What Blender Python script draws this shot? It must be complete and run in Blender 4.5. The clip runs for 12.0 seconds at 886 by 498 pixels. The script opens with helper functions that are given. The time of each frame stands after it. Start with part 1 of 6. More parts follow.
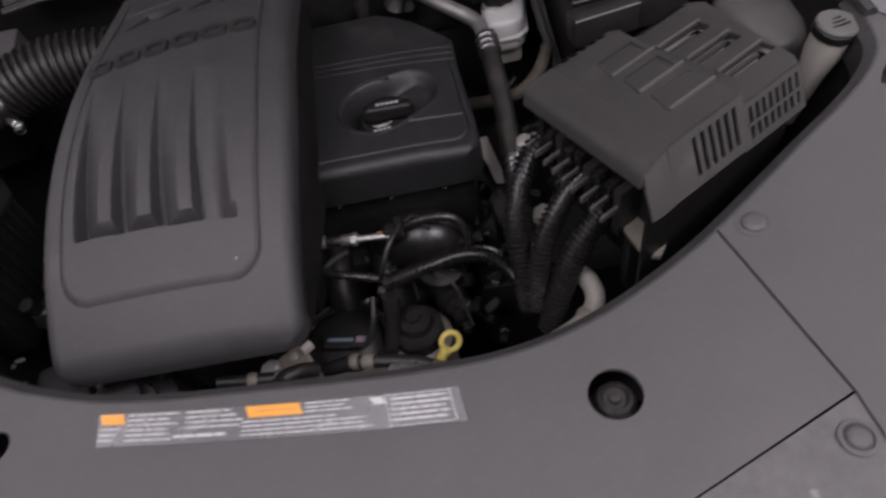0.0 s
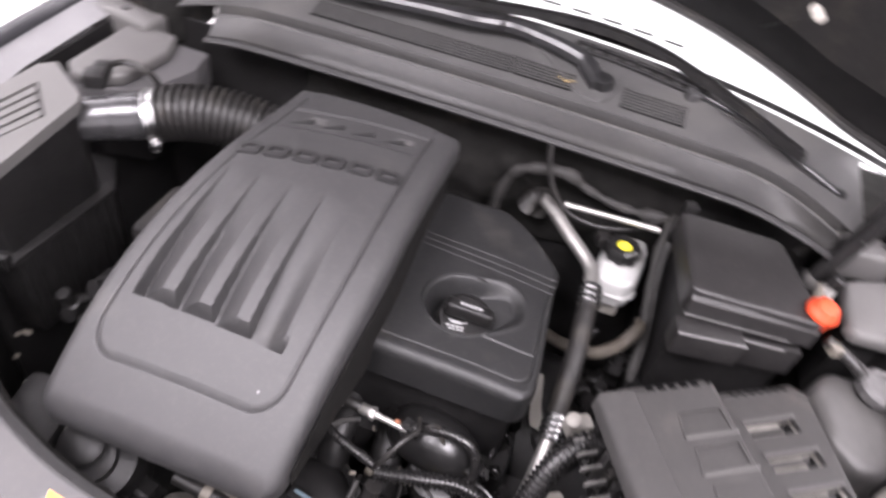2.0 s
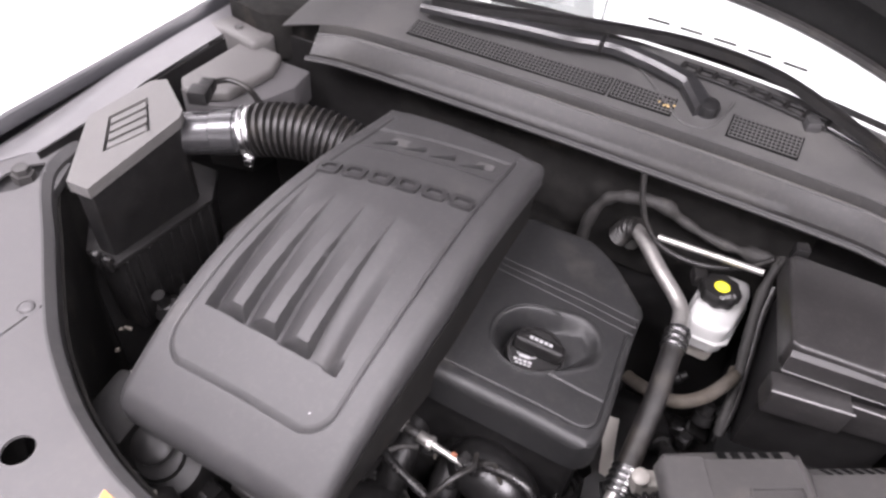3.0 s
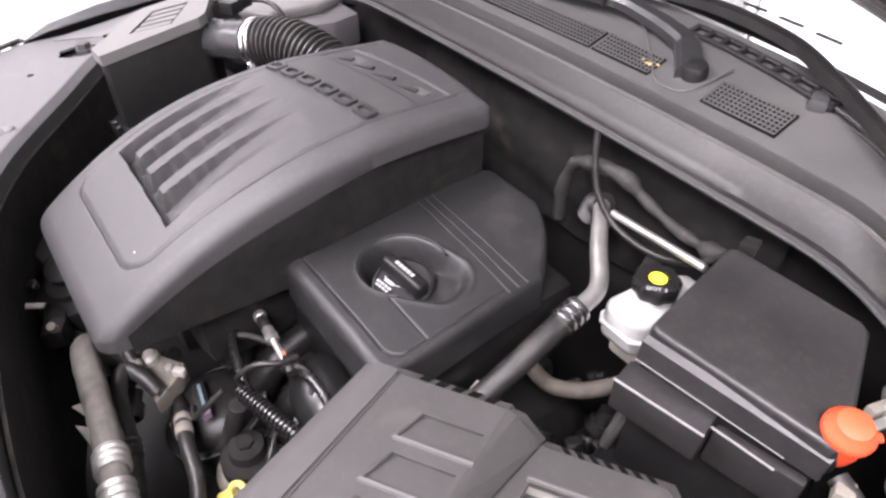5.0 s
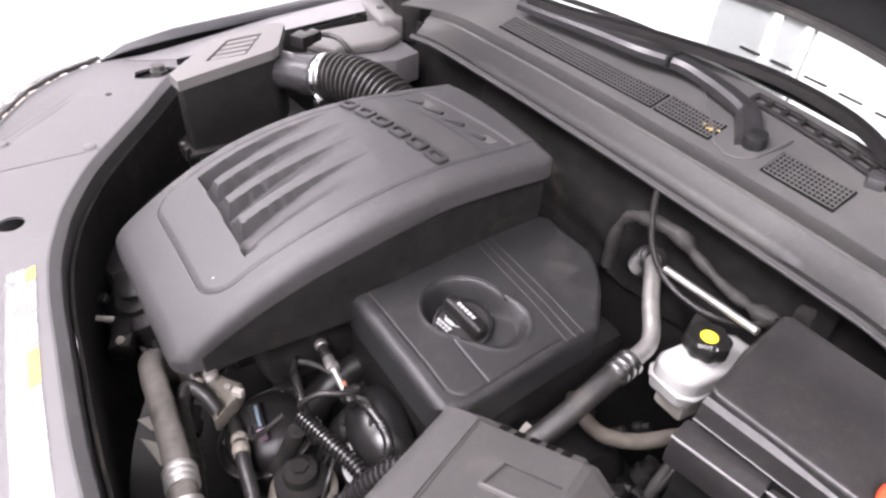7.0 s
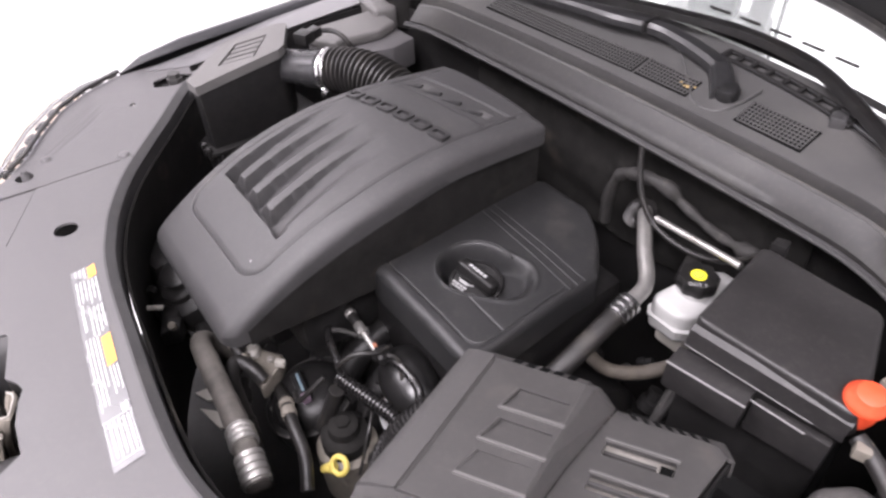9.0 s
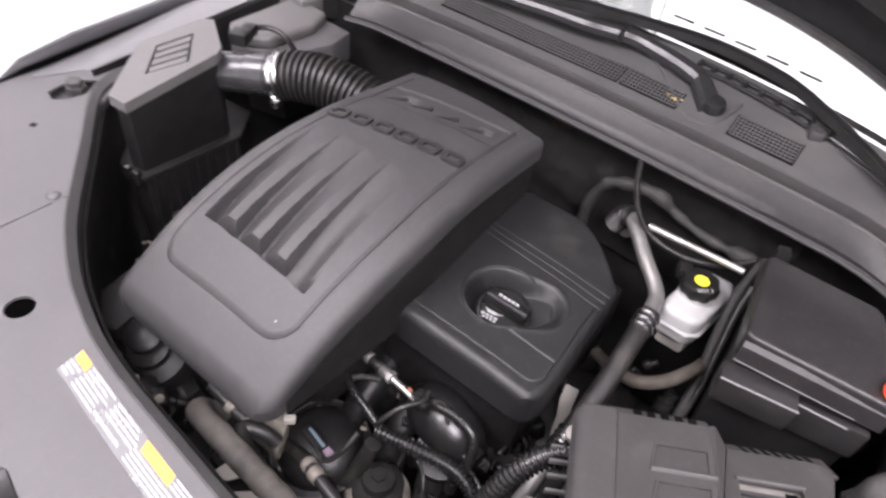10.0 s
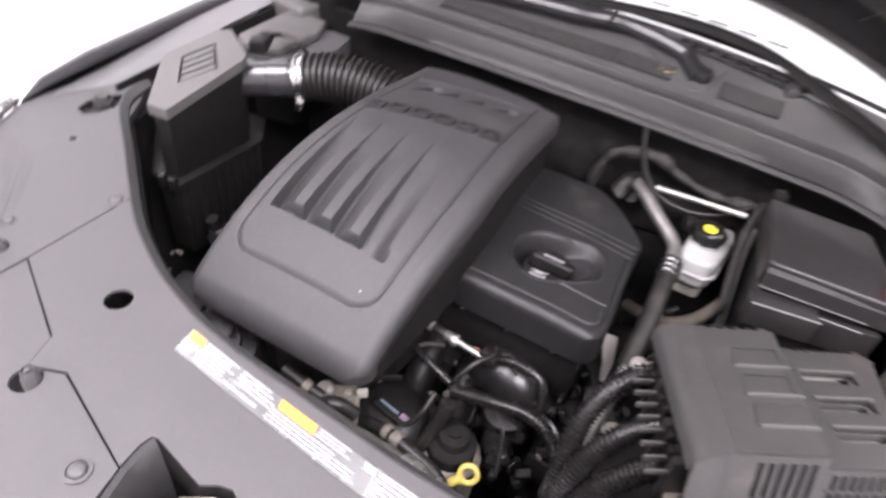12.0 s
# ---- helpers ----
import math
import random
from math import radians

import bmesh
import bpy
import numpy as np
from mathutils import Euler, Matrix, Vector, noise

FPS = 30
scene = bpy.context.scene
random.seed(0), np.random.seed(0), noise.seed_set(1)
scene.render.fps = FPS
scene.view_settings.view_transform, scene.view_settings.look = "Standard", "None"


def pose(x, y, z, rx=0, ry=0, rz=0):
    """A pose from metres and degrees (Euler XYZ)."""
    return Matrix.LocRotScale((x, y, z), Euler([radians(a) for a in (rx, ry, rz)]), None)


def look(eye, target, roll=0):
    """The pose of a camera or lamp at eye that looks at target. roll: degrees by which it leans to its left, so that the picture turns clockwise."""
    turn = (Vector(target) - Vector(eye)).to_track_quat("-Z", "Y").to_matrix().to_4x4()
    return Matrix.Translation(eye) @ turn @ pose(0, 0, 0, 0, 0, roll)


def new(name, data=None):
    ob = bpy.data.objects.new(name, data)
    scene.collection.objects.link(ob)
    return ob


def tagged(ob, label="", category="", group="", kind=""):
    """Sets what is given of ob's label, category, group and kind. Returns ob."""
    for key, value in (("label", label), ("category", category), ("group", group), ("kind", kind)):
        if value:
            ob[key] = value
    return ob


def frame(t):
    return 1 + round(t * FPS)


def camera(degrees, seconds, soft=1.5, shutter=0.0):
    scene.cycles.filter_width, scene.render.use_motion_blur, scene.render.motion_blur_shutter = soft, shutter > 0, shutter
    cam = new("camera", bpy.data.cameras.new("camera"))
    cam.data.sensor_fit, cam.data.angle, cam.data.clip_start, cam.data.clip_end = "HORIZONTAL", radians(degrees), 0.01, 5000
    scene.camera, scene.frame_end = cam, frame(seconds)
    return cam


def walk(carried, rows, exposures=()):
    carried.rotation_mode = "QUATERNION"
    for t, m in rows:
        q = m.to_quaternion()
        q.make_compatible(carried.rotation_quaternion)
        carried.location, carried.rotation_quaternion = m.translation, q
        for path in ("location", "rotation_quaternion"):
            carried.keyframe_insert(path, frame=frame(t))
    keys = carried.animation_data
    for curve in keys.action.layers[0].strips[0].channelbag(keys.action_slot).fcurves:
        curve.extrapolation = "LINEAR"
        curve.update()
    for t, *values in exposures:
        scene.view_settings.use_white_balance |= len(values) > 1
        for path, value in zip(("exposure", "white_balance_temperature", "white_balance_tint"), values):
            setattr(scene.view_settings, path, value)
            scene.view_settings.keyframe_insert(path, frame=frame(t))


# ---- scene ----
cam = camera(68.0, 12.0, soft=2.5, shutter=0.6)
PATH = [
    (0, (0.1919, -0.3585, 1.4860), (0.1466, 0.1025, 0.8962), -14.88),
    (0.5, (0.2323, -0.3307, 1.4850), (0.2026, 0.1310, 0.8947), -13.75),
    (1, (0.1286, -0.3423, 1.5106), (0.1059, 0.1702, 0.9634), 2.13),
    (1.4, (0.0895, -0.3286, 1.5415), (0.1336, 0.1993, 1.0106), 9.56),
    (1.5, (0.0936, -0.3286, 1.5458), (0.1264, 0.2188, 1.0341), 8.57),
    (1.6, (0.0992, -0.3298, 1.5469), (0.1181, 0.2289, 1.0469), 8.33),
    (2, (0.1512, -0.2470, 1.5757), (0.0550, 0.2898, 1.0609), 12.11),
    (2.5, (0.1819, -0.2212, 1.5863), (-0.0254, 0.2638, 1.0531), 9.31),
    (3, (0.1953, -0.1887, 1.5834), (-0.0284, 0.2999, 1.0602), 5.66),
    (4.8, (0.5847, 0.0422, 1.4668), (0.1373, 0.3770, 0.9666), -0.48),
    (5, (0.5901, 0.0406, 1.4536), (0.1416, 0.3830, 0.9596), 0.39),
    (5.5, (0.6064, 0.0678, 1.4530), (0.1522, 0.3936, 0.9529), -2.45),
    (6, (0.6011, 0.0556, 1.4447), (0.1453, 0.3961, 0.9560), -0.53),
    (6.5, (0.5591, 0.0319, 1.4979), (0.0945, 0.3603, 1.0092), 2.32),
    (6.7, (0.5461, -0.0037, 1.4959), (0.0824, 0.3406, 1.0175), 4.18),
    (8.3, (0.6322, -0.0470, 1.5548), (0.1592, 0.2758, 1.0704), -1.68),
    (8.5, (0.6323, -0.0612, 1.5637), (0.1733, 0.2690, 1.0709), -0.72),
    (9, (0.6192, -0.0670, 1.5471), (0.1598, 0.2560, 1.0501), -2.15),
    (9.5, (0.4973, -0.1472, 1.5705), (0.0898, 0.2213, 1.0599), 2.25),
    (10, (0.3306, -0.2046, 1.5817), (0.0486, 0.2481, 1.0544), 8.83),
    (10.5, (0.2503, -0.2338, 1.5429), (0.0555, 0.2335, 0.9896), 15.60),
    (11, (0.2361, -0.2511, 1.5197), (0.0385, 0.2120, 0.9638), 10.37),
    (11.5, (0.1606, -0.3158, 1.5096), (-0.0582, 0.1523, 0.9659), 13.99),
    (12, (0.2453, -0.3904, 1.5575), (0.0192, 0.1224, 1.0591), 8.71),
]
EXPOSURES = [(t, e, 6350, 23) for t, e in ((0.0, -2.0), (0.5, -1.35), (1.0, -0.87), (1.5, -0.4), (2.0, -0.14), (2.5, -0.1), (3.0, -0.15), (5.0, 0.25), (6.5, 0.3), (8.5, -0.25), (9.5, -0.35), (10.5, -0.27), (11.0, -0.17), (11.5, -0.15), (12.0, -0.32))]
walk(cam, [(t, look(eye, target, roll)) for t, eye, target, roll in PATH], EXPOSURES)

# ---- light: a closed white workshop with ceiling panels ----
Z0 = 0.98          # height of the radiator shield above the workshop floor
world = bpy.data.worlds.new("workshop_air")
scene.world = world
world.use_nodes = True
world.node_tree.nodes["Background"].inputs[0].default_value = (0.9, 0.92, 1.0, 1)
world.node_tree.nodes["Background"].inputs[1].default_value = 0.05
PANEL_POWER = 14.0
LAMPS = [(-0.8, -0.95), (1.3, -1.0), (-2.4, -1.8), (2.4, -1.8), (-2.4, 1.2), (2.4, 1.2), (-0.7, 1.5), (0.7, 1.5), (-0.7, 2.8), (0.7, 2.8)]


# ---- materials ----
def material(name, base, rough=0.5, metal=0.0, scale=40.0, vary=0.12, bump=0.15, fine=900.0, second=None, second_at=0.62,
             stain=6.0, spec=0.5, random_tint=0.0, dust=0.12):
    m = bpy.data.materials.new(name)
    m.use_nodes = True
    nt = m.node_tree
    N, L = nt.nodes, nt.links
    b = N["Principled BSDF"]
    tc = N.new("ShaderNodeTexCoord")
    n1 = N.new("ShaderNodeTexNoise")
    n1.inputs["Scale"].default_value = scale
    n1.inputs["Detail"].default_value = 6
    n1.inputs["Roughness"].default_value = 0.65
    L.new(tc.outputs["Object"], n1.inputs["Vector"])
    n2 = N.new("ShaderNodeTexNoise")
    n2.inputs["Scale"].default_value = stain
    n2.inputs["Detail"].default_value = 4
    L.new(tc.outputs["Object"], n2.inputs["Vector"])
    ramp = N.new("ShaderNodeValToRGB")
    e = ramp.color_ramp.elements
    e[0].position, e[1].position = 0.25, 0.75
    e[0].color = (*[c * (1 - vary) for c in base], 1)
    e[1].color = (*[min(1, c * (1 + vary)) for c in base], 1)
    L.new(n1.outputs["Fac"], ramp.inputs["Fac"])
    out = ramp.outputs["Color"]
    mix = N.new("ShaderNodeMix")
    mix.data_type = "RGBA"
    r2 = N.new("ShaderNodeValToRGB")
    r2.color_ramp.elements[0].position = second_at
    r2.color_ramp.elements[1].position = min(1.0, second_at + 0.16)
    L.new(n2.outputs["Fac"], r2.inputs["Fac"])
    L.new(r2.outputs["Color"], mix.inputs["Factor"])
    L.new(out, mix.inputs["A"])
    mix.inputs["B"].default_value = (*(second or [min(1, c * (1 + vary * 1.5)) for c in base]), 1)
    out = mix.outputs["Result"]
    if dust:
        n4 = N.new("ShaderNodeTexNoise")
        n4.inputs["Scale"].default_value = 130.0
        n4.inputs["Detail"].default_value = 9
        n4.inputs["Roughness"].default_value = 0.75
        L.new(tc.outputs["Object"], n4.inputs["Vector"])
        r4 = N.new("ShaderNodeMapRange")
        r4.inputs["From Min"].default_value, r4.inputs["From Max"].default_value = 0.5, 0.8
        r4.inputs["To Max"].default_value = dust
        L.new(n4.outputs["Fac"], r4.inputs["Value"])
        mx = N.new("ShaderNodeMix")
        mx.data_type = "RGBA"
        L.new(r4.outputs["Result"], mx.inputs["Factor"])
        L.new(out, mx.inputs["A"])
        mx.inputs["B"].default_value = (0.2, 0.187, 0.165, 1)
        out = mx.outputs["Result"]
    if random_tint:
        info = N.new("ShaderNodeObjectInfo")
        hsv = N.new("ShaderNodeHueSaturation")
        mr = N.new("ShaderNodeMapRange")
        mr.inputs["To Min"].default_value, mr.inputs["To Max"].default_value = 1 - random_tint, 1 + random_tint
        L.new(info.outputs["Random"], mr.inputs["Value"])
        L.new(mr.outputs["Result"], hsv.inputs["Value"])
        L.new(out, hsv.inputs["Color"])
        out = hsv.outputs["Color"]
    L.new(out, b.inputs["Base Color"])
    rr = N.new("ShaderNodeMapRange")
    rr.inputs["To Min"].default_value, rr.inputs["To Max"].default_value = max(0.02, rough * 0.85), min(1, rough * 1.2)
    L.new(n1.outputs["Fac"], rr.inputs["Value"])
    L.new(rr.outputs["Result"], b.inputs["Roughness"])
    b.inputs["Metallic"].default_value = metal
    b.inputs["Specular IOR Level"].default_value = spec
    if bump:
        n3 = N.new("ShaderNodeTexNoise")
        n3.inputs["Scale"].default_value = fine
        n3.inputs["Detail"].default_value = 2
        L.new(tc.outputs["Object"], n3.inputs["Vector"])
        bp = N.new("ShaderNodeBump")
        bp.inputs["Strength"].default_value = bump
        bp.inputs["Distance"].default_value = 0.0008
        L.new(n3.outputs["Fac"], bp.inputs["Height"])
        L.new(bp.outputs["Normal"], b.inputs["Normal"])
    return m


def glowing(name, colour, power):
    m = bpy.data.materials.new(name)
    m.use_nodes = True
    b = m.node_tree.nodes["Principled BSDF"]
    b.inputs["Base Color"].default_value = (*colour, 1)
    b.inputs["Emission Color"].default_value = (*colour, 1)
    b.inputs["Emission Strength"].default_value = power
    return m


COVER = material("moulded_grey_plastic", (0.0395, 0.0388, 0.0395), 0.52, scale=25, vary=0.1, bump=0.35, fine=1400, second=(0.058, 0.056, 0.054), stain=9)
BEAUTY = material("moulded_black_plastic", (0.0148, 0.0150, 0.0154), 0.48, scale=30, vary=0.14, bump=0.3, fine=1400, second=(0.036, 0.034, 0.032), stain=12)
SHIELD = material("grained_shield_plastic", (0.078, 0.0755, 0.077), 0.5, scale=18, vary=0.06, bump=0.4, fine=1600, second=(0.092, 0.088, 0.087), stain=4)
# rough black for real foam; also colours in shade on walls and grooves
FOAM_SHADE = material("dirty_foam_and_shade_black", (0.0135, 0.013, 0.0122), 0.95, scale=35, vary=0.5, bump=0.9, fine=420, second=(0.036, 0.031, 0.026), stain=16, spec=0.1, dust=0.0)
BADGE = material("sheen_toned_badge_plastic", (0.08, 0.078, 0.077), 0.5, scale=25, vary=0.1, bump=0.2, fine=1400)
LETTER = material("darker_moulded_plastic", (0.022, 0.0215, 0.022), 0.5, scale=25, vary=0.1, bump=0.3, fine=1400)
# near-black that paints the shade behind and inside openings
SHADE_BLACK = material("painted_shade_black", (0.006, 0.006, 0.006), 0.95, vary=0.2, bump=0.2, spec=0.05, dust=0.0)
ARM = material("satin_black_wiper_paint", (0.019, 0.019, 0.02), 0.3, scale=60, vary=0.15, bump=0.1, fine=1200)
FUSE = material("grey_box_plastic", (0.043, 0.0415, 0.0405), 0.5, scale=22, vary=0.1, bump=0.35, fine=1500, second=(0.085, 0.078, 0.07), stain=10)
BOXPL = material("satin_black_plastic", (0.021, 0.02, 0.02), 0.36, scale=24, vary=0.2, bump=0.2, fine=1100, second=(0.038, 0.035, 0.031), stain=8)
CARD = material("brown_cardboard", (0.60, 0.50, 0.41), 0.8, scale=8, vary=0.08, bump=0.2, fine=300)
DARK = material("sooty_black_plastic", (0.0115, 0.0111, 0.0111), 0.38, scale=45, vary=0.35, bump=0.3, second=(0.018, 0.0165, 0.0145), stain=14, dust=0.05, spec=0.3)
LIDTOP = material("light_grey_lid_plastic", (0.10, 0.097, 0.094), 0.5, scale=20, vary=0.07, bump=0.3, fine=1500, second=(0.125, 0.118, 0.112))
RUBBER = material("rubber", (0.0145, 0.0137, 0.0132), 0.42, scale=60, vary=0.3, bump=0.3, second=(0.032, 0.029, 0.025), stain=22, second_at=0.55)
DUSTHOSE = material("dusty_rubber_hose", (0.086, 0.079, 0.070), 0.75, scale=50, vary=0.4, bump=0.4, second=(0.030, 0.027, 0.024), stain=15, second_at=0.54)
LOOM = material("corrugated_loom_plastic", (0.012, 0.0115, 0.0115), 0.26, scale=70, vary=0.25, bump=0.1, second=(0.026, 0.024, 0.022), stain=20, dust=0.05)
SEAL = material("seal_rubber", (0.027, 0.0265, 0.0265), 0.55, scale=30, vary=0.2, bump=0.3, second=(0.042, 0.04, 0.038))
COWL = material("weathered_cowl_plastic", (0.070, 0.069, 0.068), 0.36, scale=14, vary=0.16, bump=0.3, fine=1200, second=(0.088, 0.086, 0.083), stain=7, second_at=0.55, spec=0.6)
GRIT = material("dusty_seal_edge", (0.16, 0.145, 0.12), 0.8, scale=60, vary=0.35, bump=0.4, second=(0.08, 0.074, 0.066), stain=20, second_at=0.5)
PAINT = material("charcoal_car_paint", (0.02, 0.02, 0.022), 0.38, scale=200, vary=0.1, bump=0.0, spec=0.4, dust=0.0)
EDGE_SHINE = material("worn_edge_with_highlight", (0.20, 0.197, 0.195), 0.32, scale=60, vary=0.2, bump=0.1)
FLANGE = material("primed_grey_steel", (0.11, 0.108, 0.111), 0.42, scale=16, vary=0.05, bump=0.1, second=(0.13, 0.127, 0.128))
ALU = material("cast_aluminium", (0.46, 0.45, 0.43), 0.42, metal=0.85, scale=60, vary=0.15, bump=0.35, second=(0.36, 0.34, 0.31), stain=20)
STEEL = material("bright_steel", (0.66, 0.66, 0.66), 0.24, metal=1.0, scale=80, vary=0.1, bump=0.1)
BEIGE = material("oxidised_alloy", (0.19, 0.172, 0.145), 0.6, metal=0.2, scale=50, vary=0.3, bump=0.4, second=(0.09, 0.08, 0.067), stain=25, second_at=0.55)
WHITEPL = material("translucent_white_plastic", (0.42, 0.42, 0.41), 0.38, scale=20, vary=0.06, bump=0.1, second=(0.45, 0.44, 0.41))
CREAM = material("cream_plastic", (0.42, 0.40, 0.36), 0.42, scale=20, vary=0.08, bump=0.1, second=(0.42, 0.39, 0.34))
YELLOW = material("yellow_plastic", (0.56, 0.45, 0.11), 0.45, scale=40, vary=0.1, bump=0.1, second=(0.55, 0.42, 0.10))
CAPYELLOW = material("yellow_print", (0.8, 0.72, 0.03), 0.5, bump=0.0, vary=0.05, dust=0.0)
RED = material("orange_red_plastic", (0.76, 0.08, 0.026), 0.5, scale=30, vary=0.08, bump=0.1, second=(0.78, 0.1, 0.045))
ORANGE = material("orange_print", (0.80, 0.36, 0.07), 0.3, bump=0.0, vary=0.04, dust=0.0)
PRINT = material("white_print", (0.52, 0.52, 0.52), 0.5, bump=0.0, vary=0.04, dust=0.0)
CAPPRINT = material("worn_white_print", (0.36, 0.36, 0.36), 0.6, scale=300, vary=0.2, bump=0.0, dust=0.0)
SCUFFED = material("scuffed_grey_plastic", (0.095, 0.092, 0.092), 0.5, scale=60, vary=0.25, bump=0.3, fine=1500, second=(0.42, 0.41, 0.4), second_at=0.64, stain=34)
SCUFFTANK = material("dusty_grey_tank_plastic", (0.062, 0.060, 0.058), 0.42, scale=30, vary=0.2, bump=0.2, second=(0.10, 0.096, 0.09), stain=12)
# cowl plastic darkened to stand for shade and the dark hood's reflection
GUTTER = material("shade_toned_gutter_plastic", (0.021, 0.0205, 0.020), 0.32, scale=14, vary=0.14, bump=0.25, second=(0.032, 0.031, 0.029), stain=6, second_at=0.56, spec=0.22)
LABELW = material("glossy_label_film", (0.24, 0.24, 0.245), 0.26, metal=0.6, scale=15, vary=0.05, bump=0.0, spec=0.8, dust=0.0)
LABELINK = material("label_ink", (0.12, 0.12, 0.13), 0.25, bump=0.0, vary=0.1, dust=0.0)
VIOLET = material("violet_connector_plastic", (0.26, 0.19, 0.25), 0.4, bump=0.1)
BLUE = material("pale_blue_connector_plastic", (0.12, 0.17, 0.20), 0.4, bump=0.1)
RUSTY = material("rust_brown_fitting", (0.2, 0.075, 0.04), 0.6, scale=90, vary=0.3, bump=0.4)
TAPE = material("rough_woven_tape", (0.02, 0.019, 0.018), 0.7, scale=120, vary=0.4, bump=0.5, second=(0.05, 0.046, 0.04), stain=40)
WALLM = material("white_wall_paint", (0.8, 0.8, 0.8), 0.7, scale=4, vary=0.02, bump=0.1, fine=200, dust=0.0)
FLOORM = material("pale_sealed_floor", (0.7, 0.69, 0.68), 0.4, scale=3, vary=0.05, bump=0.1, fine=150, second=(0.62, 0.61, 0.6), stain=1.5, dust=0.0)
LEAF = material("dry_leaf_bits", (0.5, 0.36, 0.16), 0.8, scale=200, vary=0.3)
LAMPGLASS = material("headlamp_reflector", (0.22, 0.22, 0.225), 0.42, metal=0.4, scale=60, vary=0.2, bump=0.2)
TANHOSE = material("dusty_tan_hose", (0.048, 0.040, 0.030), 0.75, scale=60, vary=0.4, bump=0.4, second=(0.06, 0.052, 0.043), stain=30, second_at=0.5)
GLOSSY = material("gloss_black_paint", (0.011, 0.011, 0.0115), 0.36, scale=60, vary=0.2, bump=0.05)
WETBLACK = material("polished_grey_black_plastic", (0.06, 0.06, 0.062), 0.24, metal=0.5, scale=60, vary=0.2, bump=0.05, spec=0.8, dust=0.03)
WETPLASTIC = material("glossy_black_moulding", (0.009, 0.0088, 0.0088), 0.3, scale=50, vary=0.25, bump=0.05, second=(0.016, 0.015, 0.014), stain=20, dust=0.03)
PIPE = material("dull_grey_beige_pipe", (0.30, 0.285, 0.26), 0.5, metal=0.2, scale=60, vary=0.25, bump=0.3, second=(0.16, 0.145, 0.125), stain=30, second_at=0.55)
GLOW = glowing("lit_panel", (1.0, 0.99, 0.98), 3.5)

GLASS = bpy.data.materials.new("windscreen_glass")
GLASS.use_nodes = True
_b = GLASS.node_tree.nodes["Principled BSDF"]
_b.inputs["Base Color"].default_value = (0.9, 0.95, 0.93, 1)
_b.inputs["Roughness"].default_value = 0.02
# the part that doesn't transmit is diffuse white, standing for glare
_b.inputs["Transmission Weight"].default_value = 0.88
_b.inputs["IOR"].default_value = 1.5
CLEAR = bpy.data.materials.new("clear_lamp_cover")
CLEAR.use_nodes = True
_b = CLEAR.node_tree.nodes["Principled BSDF"]
_b.inputs["Base Color"].default_value = (0.95, 0.95, 0.96, 1)
_b.inputs["Roughness"].default_value = 0.03
_b.inputs["IOR"].default_value = 1.2
_b.inputs["Transmission Weight"].default_value = 1.0


# ---- building helpers ----
def V(*p):
    return Vector(p)


def thing(name, base, label, category, group="", kind=""):
    """An empty at the thing's base; parts are given in the car's own coordinates."""
    ob = new(name)
    ob.location = (base[0], base[1], base[2] + Z0)
    ob.empty_display_size = 0.02
    return tagged(ob, label, category, group, kind)


def origin(ob):
    p = Vector(ob.location)
    while ob.parent:
        ob = ob.parent
        p = p + Vector(ob.location)
    return p - Vector((0, 0, Z0))


def part(name, bm, mat, parent=None, label="", smooth=True, category="", kind="", group=""):
    o = origin(parent) if parent else Vector((0, 0, -Z0))
    bmesh.ops.translate(bm, verts=bm.verts, vec=-o)
    bmesh.ops.recalc_face_normals(bm, faces=bm.faces)
    me = bpy.data.meshes.new(name)
    bm.to_mesh(me)
    bm.free()
    me.materials.append(mat)
    if smooth:
        me.polygons.foreach_set("use_smooth", [True] * len(me.polygons))
        me.set_sharp_from_angle(angle=radians(38))
    ob = new(name, me)
    ob.parent = parent
    return tagged(ob, label, category, group, kind)


def solo(name, bm, mat, label, category, smooth=True, group="", kind="", base=None):
    """A thing that is one mesh, with its origin at its base."""
    lo = Vector(base) if base else Vector((sum(v.co.x for v in bm.verts) / len(bm.verts), sum(v.co.y for v in bm.verts) / len(bm.verts), min(v.co.z for v in bm.verts)))
    bmesh.ops.translate(bm, verts=bm.verts, vec=-lo)
    bmesh.ops.recalc_face_normals(bm, faces=bm.faces)
    me = bpy.data.meshes.new(name)
    bm.to_mesh(me)
    bm.free()
    me.materials.append(mat)
    if smooth:
        me.polygons.foreach_set("use_smooth", [True] * len(me.polygons))
        me.set_sharp_from_angle(angle=radians(38))
    ob = new(name, me)
    ob.location = lo + Vector((0, 0, Z0))
    return tagged(ob, label, category, group, kind)


def box(c, s, bevel=0.003, rz=0.0, tilt=(0, 0), seg=2):
    bm = bmesh.new()
    bmesh.ops.create_cube(bm, size=1)
    bmesh.ops.scale(bm, verts=bm.verts, vec=s)
    if bevel:
        bmesh.ops.bevel(bm, geom=bm.edges[:], offset=bevel, segments=seg, affect="EDGES", profile=0.6)
    bmesh.ops.transform(bm, verts=bm.verts, matrix=pose(*c, tilt[0], tilt[1], rz))
    return bm


def join(*bms):
    out = bms[0]
    for b in bms[1:]:
        me = bpy.data.meshes.new("tmp")
        b.to_mesh(me)
        b.free()
        out.from_mesh(me)
        bpy.data.meshes.remove(me)
    return out


